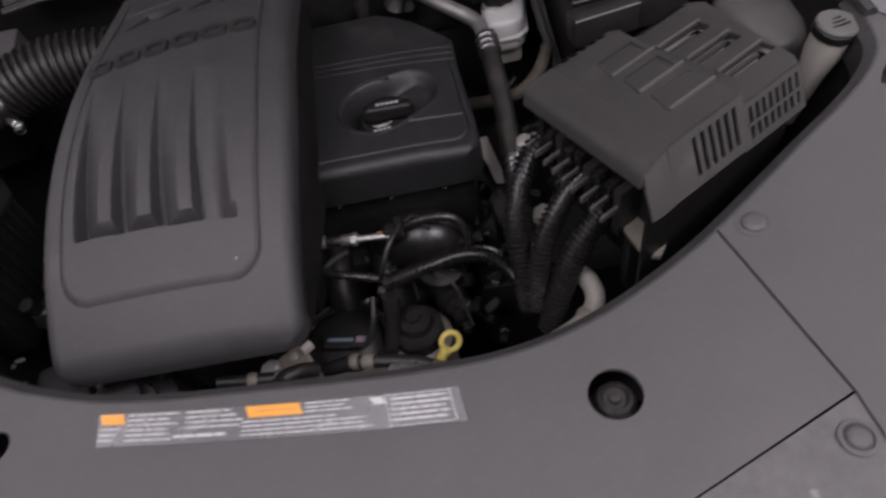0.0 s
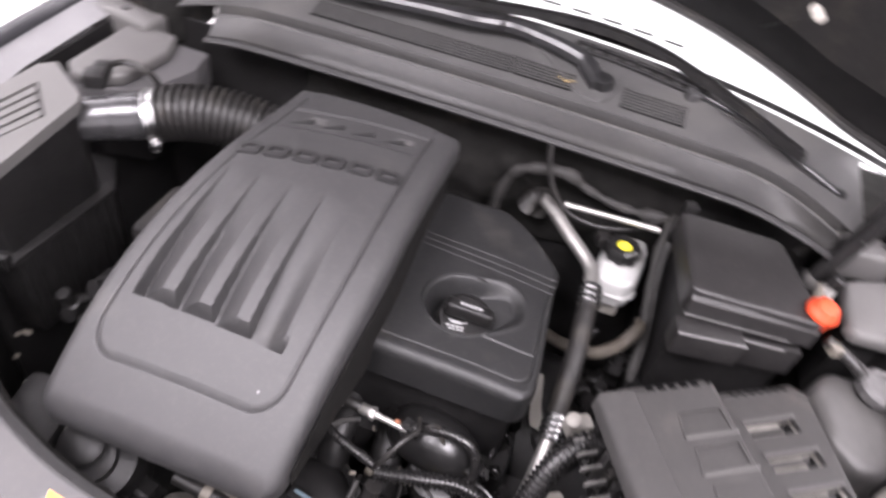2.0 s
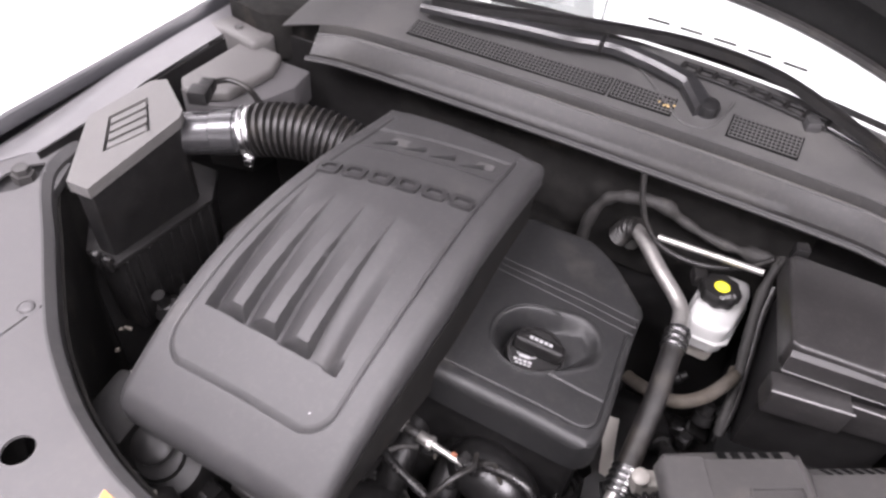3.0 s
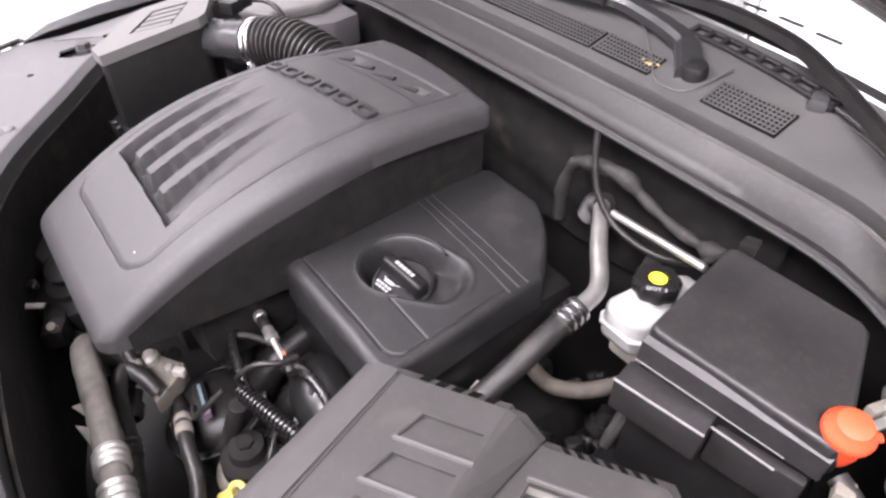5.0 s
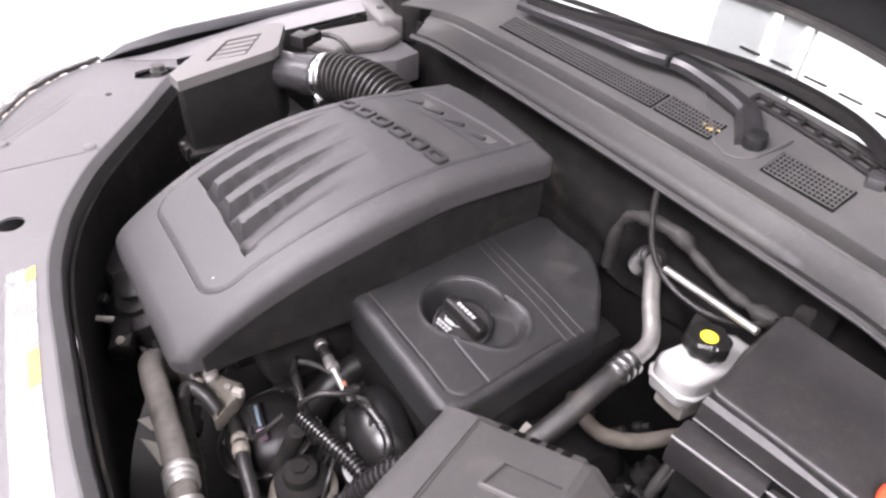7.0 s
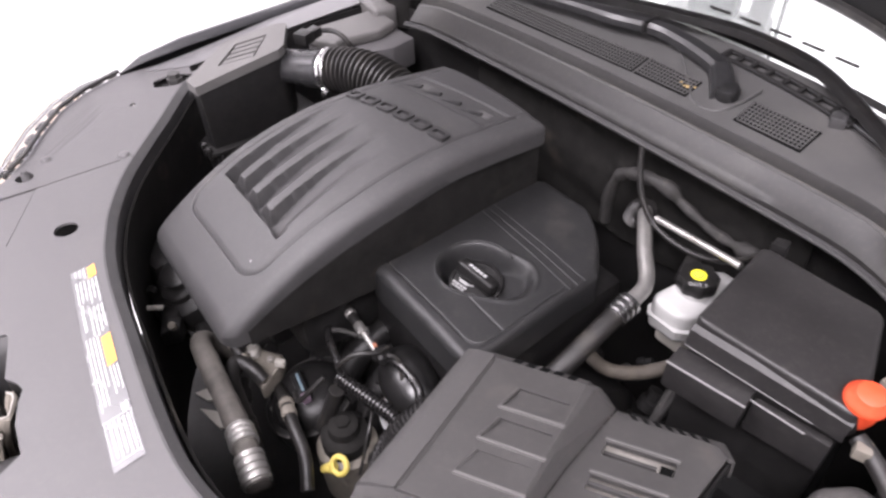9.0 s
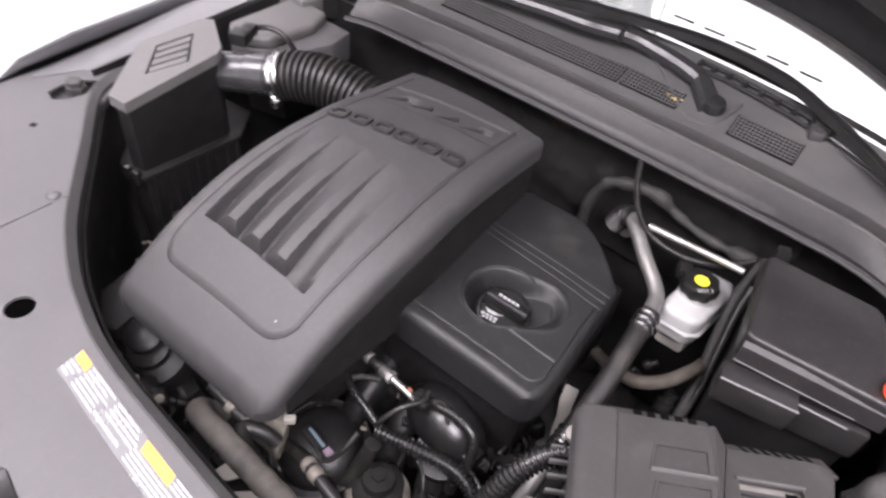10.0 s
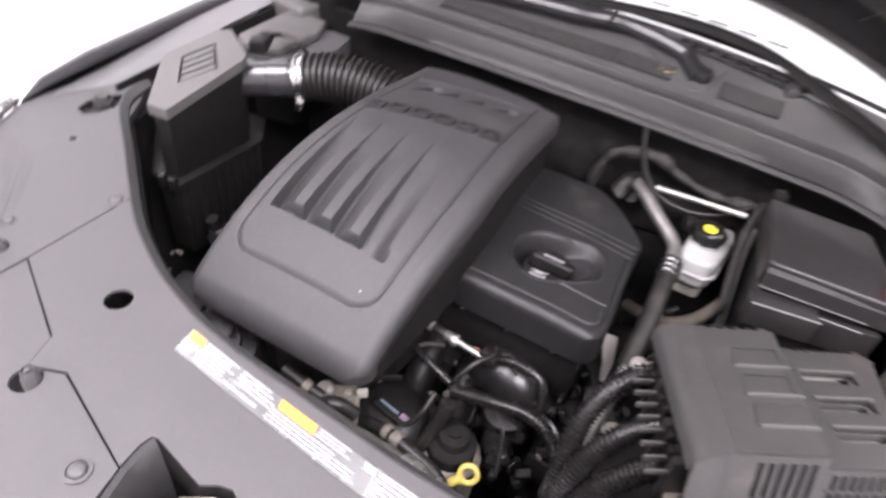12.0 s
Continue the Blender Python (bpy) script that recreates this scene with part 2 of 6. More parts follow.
def prism(poly, z0, z1, bevel=0.003, top=None, seg=2, shrink=1.0):
    """A block over the outline poly from z0 up to z1; top(x, y) gives an uneven top; shrink narrows the foot."""
    bm = bmesh.new()
    cx, cy = sum(p[0] for p in poly) / len(poly), sum(p[1] for p in poly) / len(poly)
    lo = [bm.verts.new((cx + (x - cx) * shrink, cy + (y - cy) * shrink, z0)) for x, y in poly]
    hi = [bm.verts.new((x, y, top(x, y) if top else z1)) for x, y in poly]
    n = len(poly)
    bm.faces.new(hi)
    bm.faces.new(lo[::-1])
    for i in range(n):
        bm.faces.new((lo[i], lo[(i + 1) % n], hi[(i + 1) % n], hi[i]))
    bmesh.ops.recalc_face_normals(bm, faces=bm.faces)
    if bevel:
        bmesh.ops.bevel(bm, geom=bm.edges[:], offset=bevel, segments=seg, affect="EDGES", profile=0.6)
    return bm


def smooth_line(pts, per=10):
    """Catmull-Rom through pts."""
    P = [Vector(p) for p in pts]
    P = [P[0] * 2 - P[1]] + P + [P[-1] * 2 - P[-2]]
    out = []
    for i in range(1, len(P) - 2):
        a, b, c, d = P[i - 1:i + 3]
        for k in range(per):
            t = k / per
            out.append(0.5 * ((2 * b) + (c - a) * t + (2 * a - 5 * b + 4 * c - d) * t * t + (3 * b - a - 3 * c + d) * t ** 3))
    out.append(P[-2])
    return out


def resample(line, step):
    out, left = [line[0]], step
    for a, b in zip(line, line[1:]):
        d = (b - a).length
        while d >= left > 0:
            a = a + (b - a) * (left / d)
            d -= left
            out.append(a)
            left = step
        left -= d
    if (out[-1] - line[-1]).length > step * 0.3:
        out.append(line[-1])
    return out


def tube(pts, r, seg=12, step=None, rings=0.0, depth=0.0, per=10, caps=True, wobble=0.0):
    """A hose along pts; r is a radius or a function of 0..1; rings: pitch of its corrugations."""
    line = smooth_line(pts, per)
    line = resample(line, rings / 4 if rings else (step or 0.008))
    n = len(line)
    bm = bmesh.new()
    loops = []
    t0 = (line[1] - line[0]).normalized()
    side = t0.orthogonal().normalized()
    for i, p in enumerate(line):
        t = (line[min(i + 1, n - 1)] - line[max(i - 1, 0)]).normalized()
        side = (side - t * side.dot(t)).normalized()
        up = t.cross(side)
        rad = r(i / (n - 1)) if callable(r) else r
        if rings:
            rad += depth * (0.5, 0.5, -0.5, -0.5)[i % 4]
        if wobble:
            rad *= 1 + wobble * noise.noise(p * 60)
        loops.append([bm.verts.new(p + (side * math.cos(a) + up * math.sin(a)) * rad) for a in [2 * math.pi * k / seg for k in range(seg)]])
    for a, b in zip(loops, loops[1:]):
        for k in range(seg):
            bm.faces.new((a[k], a[(k + 1) % seg], b[(k + 1) % seg], b[k]))
    if caps:
        bm.faces.new(loops[0][::-1])
        bm.faces.new(loops[-1])
    return bm


def lathe(profile, at=(0, 0, 0), axis=(0, 0, 1), seg=32, lobes=0, lobe=0.0):
    """profile: (radius, height) pairs turned round axis at the point at."""
    bm = bmesh.new()
    q = Vector((0, 0, 1)).rotation_difference(Vector(axis).normalized()).to_matrix().to_4x4()
    m = Matrix.Translation(at) @ q
    rows = []
    for r, h in profile:
        if r <= 0:
            rows.append([bm.verts.new(m @ Vector((0, 0, h)))])
        else:
            row = []
            for k in range(seg):
                a = 2 * math.pi * k / seg
                rr = r * (1 + lobe * math.cos(lobes * a)) if lobes else r
                row.append(bm.verts.new(m @ Vector((rr * math.cos(a), rr * math.sin(a), h))))
            rows.append(row)
    for a, b in zip(rows, rows[1:]):
        if len(a) == 1 and len(b) == 1:
            continue
        for k in range(seg):
            k2 = (k + 1) % seg
            if len(a) == 1:
                bm.faces.new((a[0], b[k], b[k2]))
            elif len(b) == 1:
                bm.faces.new((a[k], a[k2], b[0]))
            else:
                bm.faces.new((a[k], a[k2], b[k2], b[k]))
    return bm


def rounded(u):
    u = min(1.0, max(0.0, u))
    return 1 - math.sqrt(max(0.0, 1 - (1 - u) ** 2))


def step01(a, b, x):
    t = min(1.0, max(0.0, (x - a) / (b - a)))
    return t * t * (3 - 2 * t)


def shell(left, right, y0, y1, h, foot, nx, ny, corner=0.03, edge=0.012, back=None, tuck=0.0):
    """A moulded cover over y0..y1 between left(y) and right(y): top height h(x, y), rounded rim, walls down to foot(x, y)."""
    bm = bmesh.new()
    vs = []
    ys = [y0 + (y1 - y0) * (0.5 - 0.5 * math.cos(math.pi * j / ny)) * 0.35 + (y1 - y0) * 0.65 * j / ny for j in range(ny + 1)]
    for y in ys:
        d = min(y - y0, y1 - y)
        rad = corner if y - y0 < y1 - y or not back else back
        cut = rad * rounded(d / rad) if d < rad else 0.0
        l, r = left(y) + cut, right(y) - cut
        row = []
        for i in range(nx + 1):
            u = i / nx
            u = u * 0.8 + 0.2 * (0.5 - 0.5 * math.cos(math.pi * u))
            x = l + (r - l) * u
            de = min(x - l + cut * 0.3, r - x + cut * 0.3, d)
            drop = edge * rounded(de / edge) if de < edge else 0.0
            row.append(bm.verts.new((x, y, h(x, y) - drop)))
        vs.append(row)
    for j in range(ny):
        for i in range(nx):
            bm.faces.new((vs[j][i], vs[j][i + 1], vs[j + 1][i + 1], vs[j + 1][i]))
    rim = vs[0] + [vs[j][nx] for j in range(1, ny + 1)] + vs[ny][:nx][::-1] + [vs[j][0] for j in range(ny - 1, 0, -1)]
    last = rim
    xm = (left((y0 + y1) / 2) + right((y0 + y1) / 2)) / 2
    for k in (0.12, 0.16, 0.5, 1.0):
        def under(v):
            y = v.co.y
            t = tuck * step01(y0 + 0.25, y1 - 0.05, y) if k > 0.13 else 0.0
            return (v.co.x + (t if v.co.x < xm else -t), min(y, y1 - t * 1.5), v.co.z + (min(foot(v.co.x, y), v.co.z - 0.004) - v.co.z) * k)
        low = [bm.verts.new(under(v)) for v in rim]
        for i in range(len(rim)):
            i2 = (i + 1) % len(rim)
            bm.faces.new((last[i], low[i], low[i2], last[i2]))
        last = low
    return bm


def sheet(outline, holes, z, thick=0.003, grow=None):
    """A flat panel with the given outline and round or cornered holes; z(x, y) is its height."""
    from mathutils.geometry import delaunay_2d_cdt
    pts, faces = [], []
    def ccw(loop):
        area = sum(a[0] * b[1] - b[0] * a[1] for a, b in zip(loop, loop[1:] + loop[:1]))
        return loop if area > 0 else loop[::-1]
    for loop in [ccw(list(l)) for l in [outline] + holes]:
        faces.append(list(range(len(pts), len(pts) + len(loop))))
        pts += [Vector(p) for p in loop]
    if grow:
        pts += [Vector(p) for p in grow]
    co, _, tris, *_ = delaunay_2d_cdt(pts, [], faces, 5, 1e-5)
    bm = bmesh.new()
    top = [bm.verts.new((p.x, p.y, z(p.x, p.y))) for p in co]
    low = [bm.verts.new((p.x, p.y, z(p.x, p.y) - thick)) for p in co]
    for f in tris:
        bm.faces.new([top[i] for i in f])
        bm.faces.new([low[i] for i in f][::-1])
    bm.edges.ensure_lookup_table()
    rim = []
    index = {v: i for i, v in enumerate(top)}
    for e in list(bm.edges):
        a, b = e.verts
        if a in index and b in index and len(e.link_faces) == 1:
            rim.append((index[a], index[b]))
    for a, b in rim:
        bm.faces.new((top[a], top[b], low[b], low[a]))
    loose = [v for v in bm.verts if not v.link_faces]
    bmesh.ops.delete(bm, geom=loose, context="VERTS")
    return bm


def ring(cx, cy, r, n=28, ry=None):
    return [(cx + r * math.cos(2 * math.pi * k / n), cy + (ry or r) * math.sin(2 * math.pi * k / n)) for k in range(n)]


def loft(lines, thick=0.0):
    bm = bmesh.new()
    rows = [[bm.verts.new(p) for p in l] for l in lines]
    for r, s in zip(rows, rows[1:]):
        for i in range(len(r) - 1):
            bm.faces.new((r[i], r[i + 1], s[i + 1], s[i]))
    if thick:
        bmesh.ops.recalc_face_normals(bm, faces=bm.faces)
        bmesh.ops.solidify(bm, geom=bm.faces[:], thickness=thick)
    return bm


def text_mesh(words, size, depth, m):
    cu = bpy.data.curves.new("words", "FONT")
    cu.body, cu.size, cu.extrude, cu.align_x, cu.align_y = words, size, depth, "CENTER", "CENTER"
    ob = bpy.data.objects.new("words", cu)
    me = ob.to_mesh()
    bm = bmesh.new()
    bm.from_mesh(me)
    ob.to_mesh_clear()
    bpy.data.objects.remove(ob)
    bpy.data.curves.remove(cu)
    bmesh.ops.transform(bm, verts=bm.verts, matrix=m)
    return bm


# ---- the workshop ----
def room():
    X0, X1, Y0, Y1, H = -3.4, 3.4, -3.6, 5.6, 3.1
    def slab(name, lo, hi, mat, label):
        bm = box([(a + b) / 2 for a, b in zip(lo, hi)], [b - a for a, b in zip(lo, hi)], 0)
        bmesh.ops.translate(bm, verts=bm.verts, vec=(0, 0, -Z0))
        return solo(name, bm, mat, label, "floor" if name == "floor" else "wall", smooth=False, kind="structure")
    slab("floor", (X0 - .2, Y0 - .2, -0.2), (X1 + .2, Y1 + .2, 0), FLOORM, "pale sealed workshop floor round the car")
    slab("ceiling", (X0 - .2, Y0 - .2, H), (X1 + .2, Y1 + .2, H + .2), WALLM, "white painted workshop ceiling with light panels")
    slab("wall_west", (X0 - .2, Y0, 0), (X0, Y1, H), WALLM, "bright white painted workshop wall")
    slab("wall_east", (X1, Y0, 0), (X1 + .2, Y1, H), WALLM, "bright white painted workshop wall")
    slab("wall_south", (X0 - .2, Y0 - .2, 0), (X1 + .2, Y0, H), WALLM, "bright white painted workshop wall")
    slab("wall_north", (X0 - .2, Y1, 0), (X1 + .2, Y1 + .2, H), WALLM, "bright white painted workshop wall")
    card = box((-2.62, -0.25, -Z0 + 0.004), (0.9, 0.95, 0.006), 0.001, 8)
    solo("cardboard_sheet", card, CARD, "flat brown cardboard sheet lying on the workshop floor", "cardboard", smooth=False)
    for n, (x, y) in enumerate(LAMPS):
        t = thing("ceiling_light", (x, y, H - Z0), "flat square white ceiling light panel, switched on", "ceiling light", "ceiling lights")
        part("frame", sheet([(x - .62, y - .62), (x + .62, y - .62), (x + .62, y + .62), (x - .62, y + .62)],
                            [[(x - .58, y - .58), (x + .58, y - .58), (x + .58, y + .58), (x - .58, y + .58)]], lambda a, b: H - Z0 - 0.001, 0.05), WALLM, t, smooth=False)
        part("diffuser", box((x, y, H - Z0 - 0.03), (1.15, 1.15, 0.01), 0), GLOW, t, "glowing white diffuser", smooth=False)
        la = bpy.data.lights.new("panel_light", "AREA")
        la.size, la.energy, la.color = 1.1, PANEL_POWER * (8.5, 11.5, 1, 0.5, 1, 0.3, 4, 4, 4, 4)[n], (1.0, 0.985, 0.97)
        lo = new("panel_light", la)
        lo.location = (x, y, H - 0.06)


room()


# ---- the car's fixed structure ----
def zp(x, y=0):
    """Height of the radiator shield."""
    return -0.012 + 0.02 * max(-0.5, min(0.5, x))


EDGE = [(-0.668, 0.30), (-0.65, 0.238), (-0.612, 0.196), (-0.53, 0.134), (-0.45, 0.072), (-0.38, 0.022), (-0.30, -0.020), (-0.24, -0.042), (-0.19, -0.056), (-0.12, -0.067), (-0.03, -0.075), (0.05, -0.082),
        (0.12, -0.086), (0.18, -0.086), (0.235, -0.078), (0.286, -0.062), (0.335, -0.039), (0.395, -0.004), (0.46, 0.042), (0.53, 0.094), (0.585, 0.134), (0.63, 0.173), (0.66, 0.218), (0.672, 0.30)]
EDGE = [tuple(p)[:2] for p in smooth_line([(x, y, 0) for x, y in EDGE], 4)]


def edge_between(x0, x1):
    return [p for p in EDGE if x0 < p[0] < x1]


def edge_y(x):
    for a, b in zip(EDGE, EDGE[1:]):
        if a[0] <= x <= b[0]:
            return a[1] + (b[1] - a[1]) * (x - a[0]) / (b[0] - a[0])
    return EDGE[0][1]


def rivet(at, r, parent, mat=None, name="rivet"):
    bm = lathe([(r * 1.5, -0.001), (r * 1.5, 0.0004), (r * 1.15, 0.0008), (r * 1.08, -0.0012), (r * 1.0, -0.0012), (r * 0.95, 0.0016), (r * 0.8, 0.0030), (r * 0.5, 0.0038), (0, 0.0040)], at, seg=20)
    return part(name, bm, mat or SHIELD, parent)


def bump_stop(at, r, parent, mat=None):
    """A round hood stop, standing in its hole."""
    bm = lathe([(r * 0.95, -0.03), (r * 0.95, -0.012), (r * 0.8, -0.008), (r * 0.78, -0.003), (r * 0.6, 0.0), (r * 0.5, -0.004), (r * 0.3, -0.004), (r * 0.25, 0.001), (0, 0.002)], at, seg=28, lobes=12, lobe=0.025)
    return part("bump_stop", bm, mat or RUBBER, parent, "black rubber hood stop" if mat is None else "grey hood stop standing in its hole")


def radiator_shield():
    t = thing("radiator_shield", (0, -0.18, -0.05), "grey grained plastic radiator cover in front of the engine bay", "radiator cover")
    # middle panel with its holes
    outline = [(-0.426, edge_y(-0.426))] + edge_between(-0.425, 0.406) + [(0.4065, edge_y(0.4065)), (0.4495, -0.168), (0.306, -0.2275), (0.215, -0.30),
               (0.092, -0.30), (0.087, -0.235), (0.072, -0.208), (0.03, -0.206), (0.0, -0.198), (-0.016, -0.1905), (-0.030, -0.194), (-0.045, -0.2035), (-0.112, -0.1890), (-0.119, -0.191), (-0.1215, -0.203), (-0.1190, -0.2285),
               (-0.248, -0.1835), (-0.288, -0.199), (-0.302, -0.1600), (-0.4295, -0.0965)]
    part("middle_panel", sheet(outline, [ring(-0.289, -0.084, 0.0165), ring(0.276, -0.137, 0.0225)], zp, 0.004), SHIELD, t, smooth=False)
    # side panels beside the headlamps
    ro = [(0.4090, edge_y(0.4090))] + edge_between(0.41, 0.6715) + [(0.672, 0.30), (0.672, 0.35), (0.742, 0.35), (0.742, 0.10), (0.70, 0.0), (0.62, -0.09), (0.53, -0.16), (0.46, -0.25), (0.4522, -0.168)]
    part("side_panel", sheet(ro, [ring(0.505, -0.187, 0.02), ring(0.585, 0.0, 0.005), [(0.63, 0.15), (0.645, 0.172), (0.68, 0.186), (0.697, 0.165), (0.69, 0.125), (0.668, 0.118), (0.655, 0.135)]], zp, 0.004), SHIELD, t, smooth=False)
    def dented(x, y):
        """The panel sinks in a long shallow dip beside the lamp."""
        u = ((x + 0.529) * -0.606 + (y + 0.061) * 0.795) / 0.127
        d = (x + 0.529) * 0.795 + (y + 0.061) * 0.606
        return zp(x) - 0.007 * math.exp(-((d + 0.010) / 0.016) ** 2) * step01(-0.15, 0.25, u) * step01(1.25, 0.6, u)
    grow = [(-0.655 + 0.009 * i, -0.10 + 0.009 * j) for i in range(20) for j in range(20)]
    grow = [p for p in grow if p[1] > -0.115 - 0.62 * (p[0] + 0.50) + 0.02 and p[1] < 0.09]
    lo = [(-0.4285, edge_y(-0.4285)), (-0.4320, -0.096), (-0.436, -0.15), (-0.475, -0.145), (-0.50, -0.118), (-0.535, -0.088), (-0.60, -0.05), (-0.665, -0.005), (-0.71, 0.05), (-0.742, 0.12), (-0.742, 0.35), (-0.668, 0.35), (-0.668, 0.30)] + [p for p in EDGE if -0.668 < p[0] < -0.4285]
    part("side_panel", sheet(lo, [ring(-0.605, 0.105, 0.0055), ring(-0.475, -0.1055, 0.0135), [(-0.672, 0.165), (-0.678, 0.19), (-0.668, 0.222), (-0.655, 0.238), (-0.638, 0.225), (-0.63, 0.2), (-0.636, 0.172), (-0.648, 0.158)]], dented, 0.004, grow), SHIELD, t)
    # lower pieces towards the grille
    part("lower_panel", sheet([(-0.4305, -0.0985), (-0.3035, -0.1622), (-0.2890, -0.2022), (-0.2490, -0.1860), (-0.1195, -0.2307), (-0.102, -0.31), (-0.44, -0.31), (-0.4340, -0.152)],
                              [ring(-0.275, -0.2115, 0.0165), ring(-0.147, -0.2520, 0.007)], lambda x, y: zp(x) - 0.002, 0.004), SHIELD, t, smooth=False)
    part("lower_panel", sheet([(0.4510, -0.1695), (0.459, -0.25), (0.44, -0.31), (0.216, -0.3018), (0.3063, -0.2288)], [ring(0.437, -0.203, 0.011)], lambda x, y: zp(x) - 0.002, 0.004),
         SCUFFED, t, "scuffed lighter grey panel with white marks", smooth=False)
    for x, y, r in ((-0.439, 0.041, 0.0095), (0.442, 0.004, 0.0115), (-0.147, -0.2520, 0.009), (0.437, -0.203, 0.0095), (-0.510, -0.066, 0.008)):
        rivet((x, y, zp(x)), r, t)
    bump_stop((0.276, -0.137, zp(0.276) - 0.006), 0.019, t)
    bump_stop((0.505, -0.187, zp(0.5) - 0.006), 0.017, t)
    bump_stop((-0.2725, -0.2075, zp(-0.274) + 0.012), 0.0105, t, SHIELD)
    bump_stop((-0.4725, -0.102, zp(-0.474) + 0.010), 0.009, t, SHIELD)
    # headlamp bolts in the notches
    for x, y in ((0.672, 0.152), (-0.658, 0.203)):
        bm = lathe([(0.016, -0.02), (0.016, -0.008), (0.012, -0.008), (0.012, 0.002), (0.009, 0.004), (0, 0.004)], (x, y, -0.012), seg=6)
        part("headlamp_bolt", bm, FUSE, t, "grey bolt")
        part("headlamp_bracket", box((x, y, -0.045), (0.09, 0.1, 0.016), 0.003, 30), COVER, t, "grey headlamp bracket")
    # rolled rim towards the bay, in darker plastic to shade its chamfer
    def lip(off, dz):
        pts = []
        for i, (x, y) in enumerate(EDGE):
            a, b = EDGE[max(0, i - 1)], EDGE[min(len(EDGE) - 1, i + 1)]
            n = Vector((-(b[1] - a[1]), b[0] - a[0])).normalized()
            pts.append((x + n.x * off, y + n.y * off, zp(x) + dz))
        return pts
    part("rim", loft([lip(-0.002, 0.0004), lip(0.0008, 0.0002), lip(0.0108, -0.0085), lip(0.0115, -0.0100), lip(0.0115, -0.05), lip(0.0095, -0.05), lip(0.0095, -0.011), lip(0.0, -0.004)]), COVER, t, "chamfered rim, its shade put in as a darker grey", smooth=False)
    # hood latch in its opening; black sheet and dark flanks colour in the shade
    la = part("latch_plate", box((-0.01, -0.26, -0.100), (0.24, 0.16, 0.004), 0), SHADE_BLACK, t, "black sheet standing for the shade deep in the latch opening", smooth=False)
    rim = [V(-0.119, -0.190, -0.020), V(-0.1215, -0.203, -0.020), V(-0.1192, -0.229, -0.020), V(-0.1105, -0.262, -0.020), V(-0.098, -0.32, -0.020)]
    part("flank", loft([[p for p in rim], [p + V(0.005, -0.001, -0.002) for p in rim], [p + V(0.012, -0.004, -0.014) for p in rim], [p + V(0.021, -0.008, -0.034) for p in rim], [p + V(0.024, -0.010, -0.085) for p in rim]], 0.003), SEAL, la, "sloping edge of the opening, its shade put in as darker grey")
    far = [(-0.117, -0.189), (-0.080, -0.1955), (-0.045, -0.2032), (-0.030, -0.1938), (-0.016, -0.1902), (0.0, -0.1978), (0.03, -0.2058), (0.072, -0.2078)]
    part("flank", loft([[(x, y, -0.017) for x, y in far], [(x, y - 0.002, -0.028) for x, y in far], [(x, y + 0.004, -0.098) for x, y in far]], 0.003), FOAM_SHADE, la, "far wall of the opening, coloured black for its shade")
    part("lever", prism([(-0.084, -0.246), (-0.050, -0.222), (-0.030, -0.246), (-0.060, -0.292), (-0.078, -0.30)], -0.080, -0.034, 0.007, seg=3), FUSE, la, "grey pressed release lever")
    part("lever_edge", tube([(-0.083, -0.247, -0.036), (-0.066, -0.235, -0.034), (-0.050, -0.224, -0.035), (-0.044, -0.228, -0.044)], 0.0022, 8), LIDTOP, la, "worn edge, its shine given by a paler colour")
    line = smooth_line([(-0.034, -0.208, 0), (-0.024, -0.202, 0), (-0.010, -0.207, 0), (0.004, -0.214, 0), (-0.004, -0.224, 0), (0.010, -0.231, 0), (0.024, -0.225, 0), (0.030, -0.246, 0), (0.022, -0.262, 0)], 5)
    def crumple(off, z):
        return [p + V(0.004 * math.sin(i * 1.3) * off, -off * 0.010, z - 0.005 * math.sin(i * 0.9) * off) for i, p in enumerate(line)]
    part("catch", loft([crumple(0.0, -0.023), crumple(0.5, -0.030), crumple(1.0, -0.042), crumple(1.4, -0.060), crumple(1.6, -0.095)], 0.003), BEIGE, la, "worn crumpled metal latch catch")
    part("catch_lip", tube([p + V(0, 0, -0.0225) for p in line], 0.0013, 8, per=2), PIPE, la, "bright worn rim of the catch")
    part("spring", tube([(-0.085 + 0.006 * math.cos(k * 1.1), -0.295 + 0.0012 * k, -0.055 + 0.006 * math.sin(k * 1.1)) for k in range(36)], 0.0014, 6, step=0.003, per=2), BEIGE, la)
    part("bracket", box((0.055, -0.245, -0.060), (0.03, 0.07, 0.05), 0.006, -12), DARK, la)
    return t


radiator_shield()


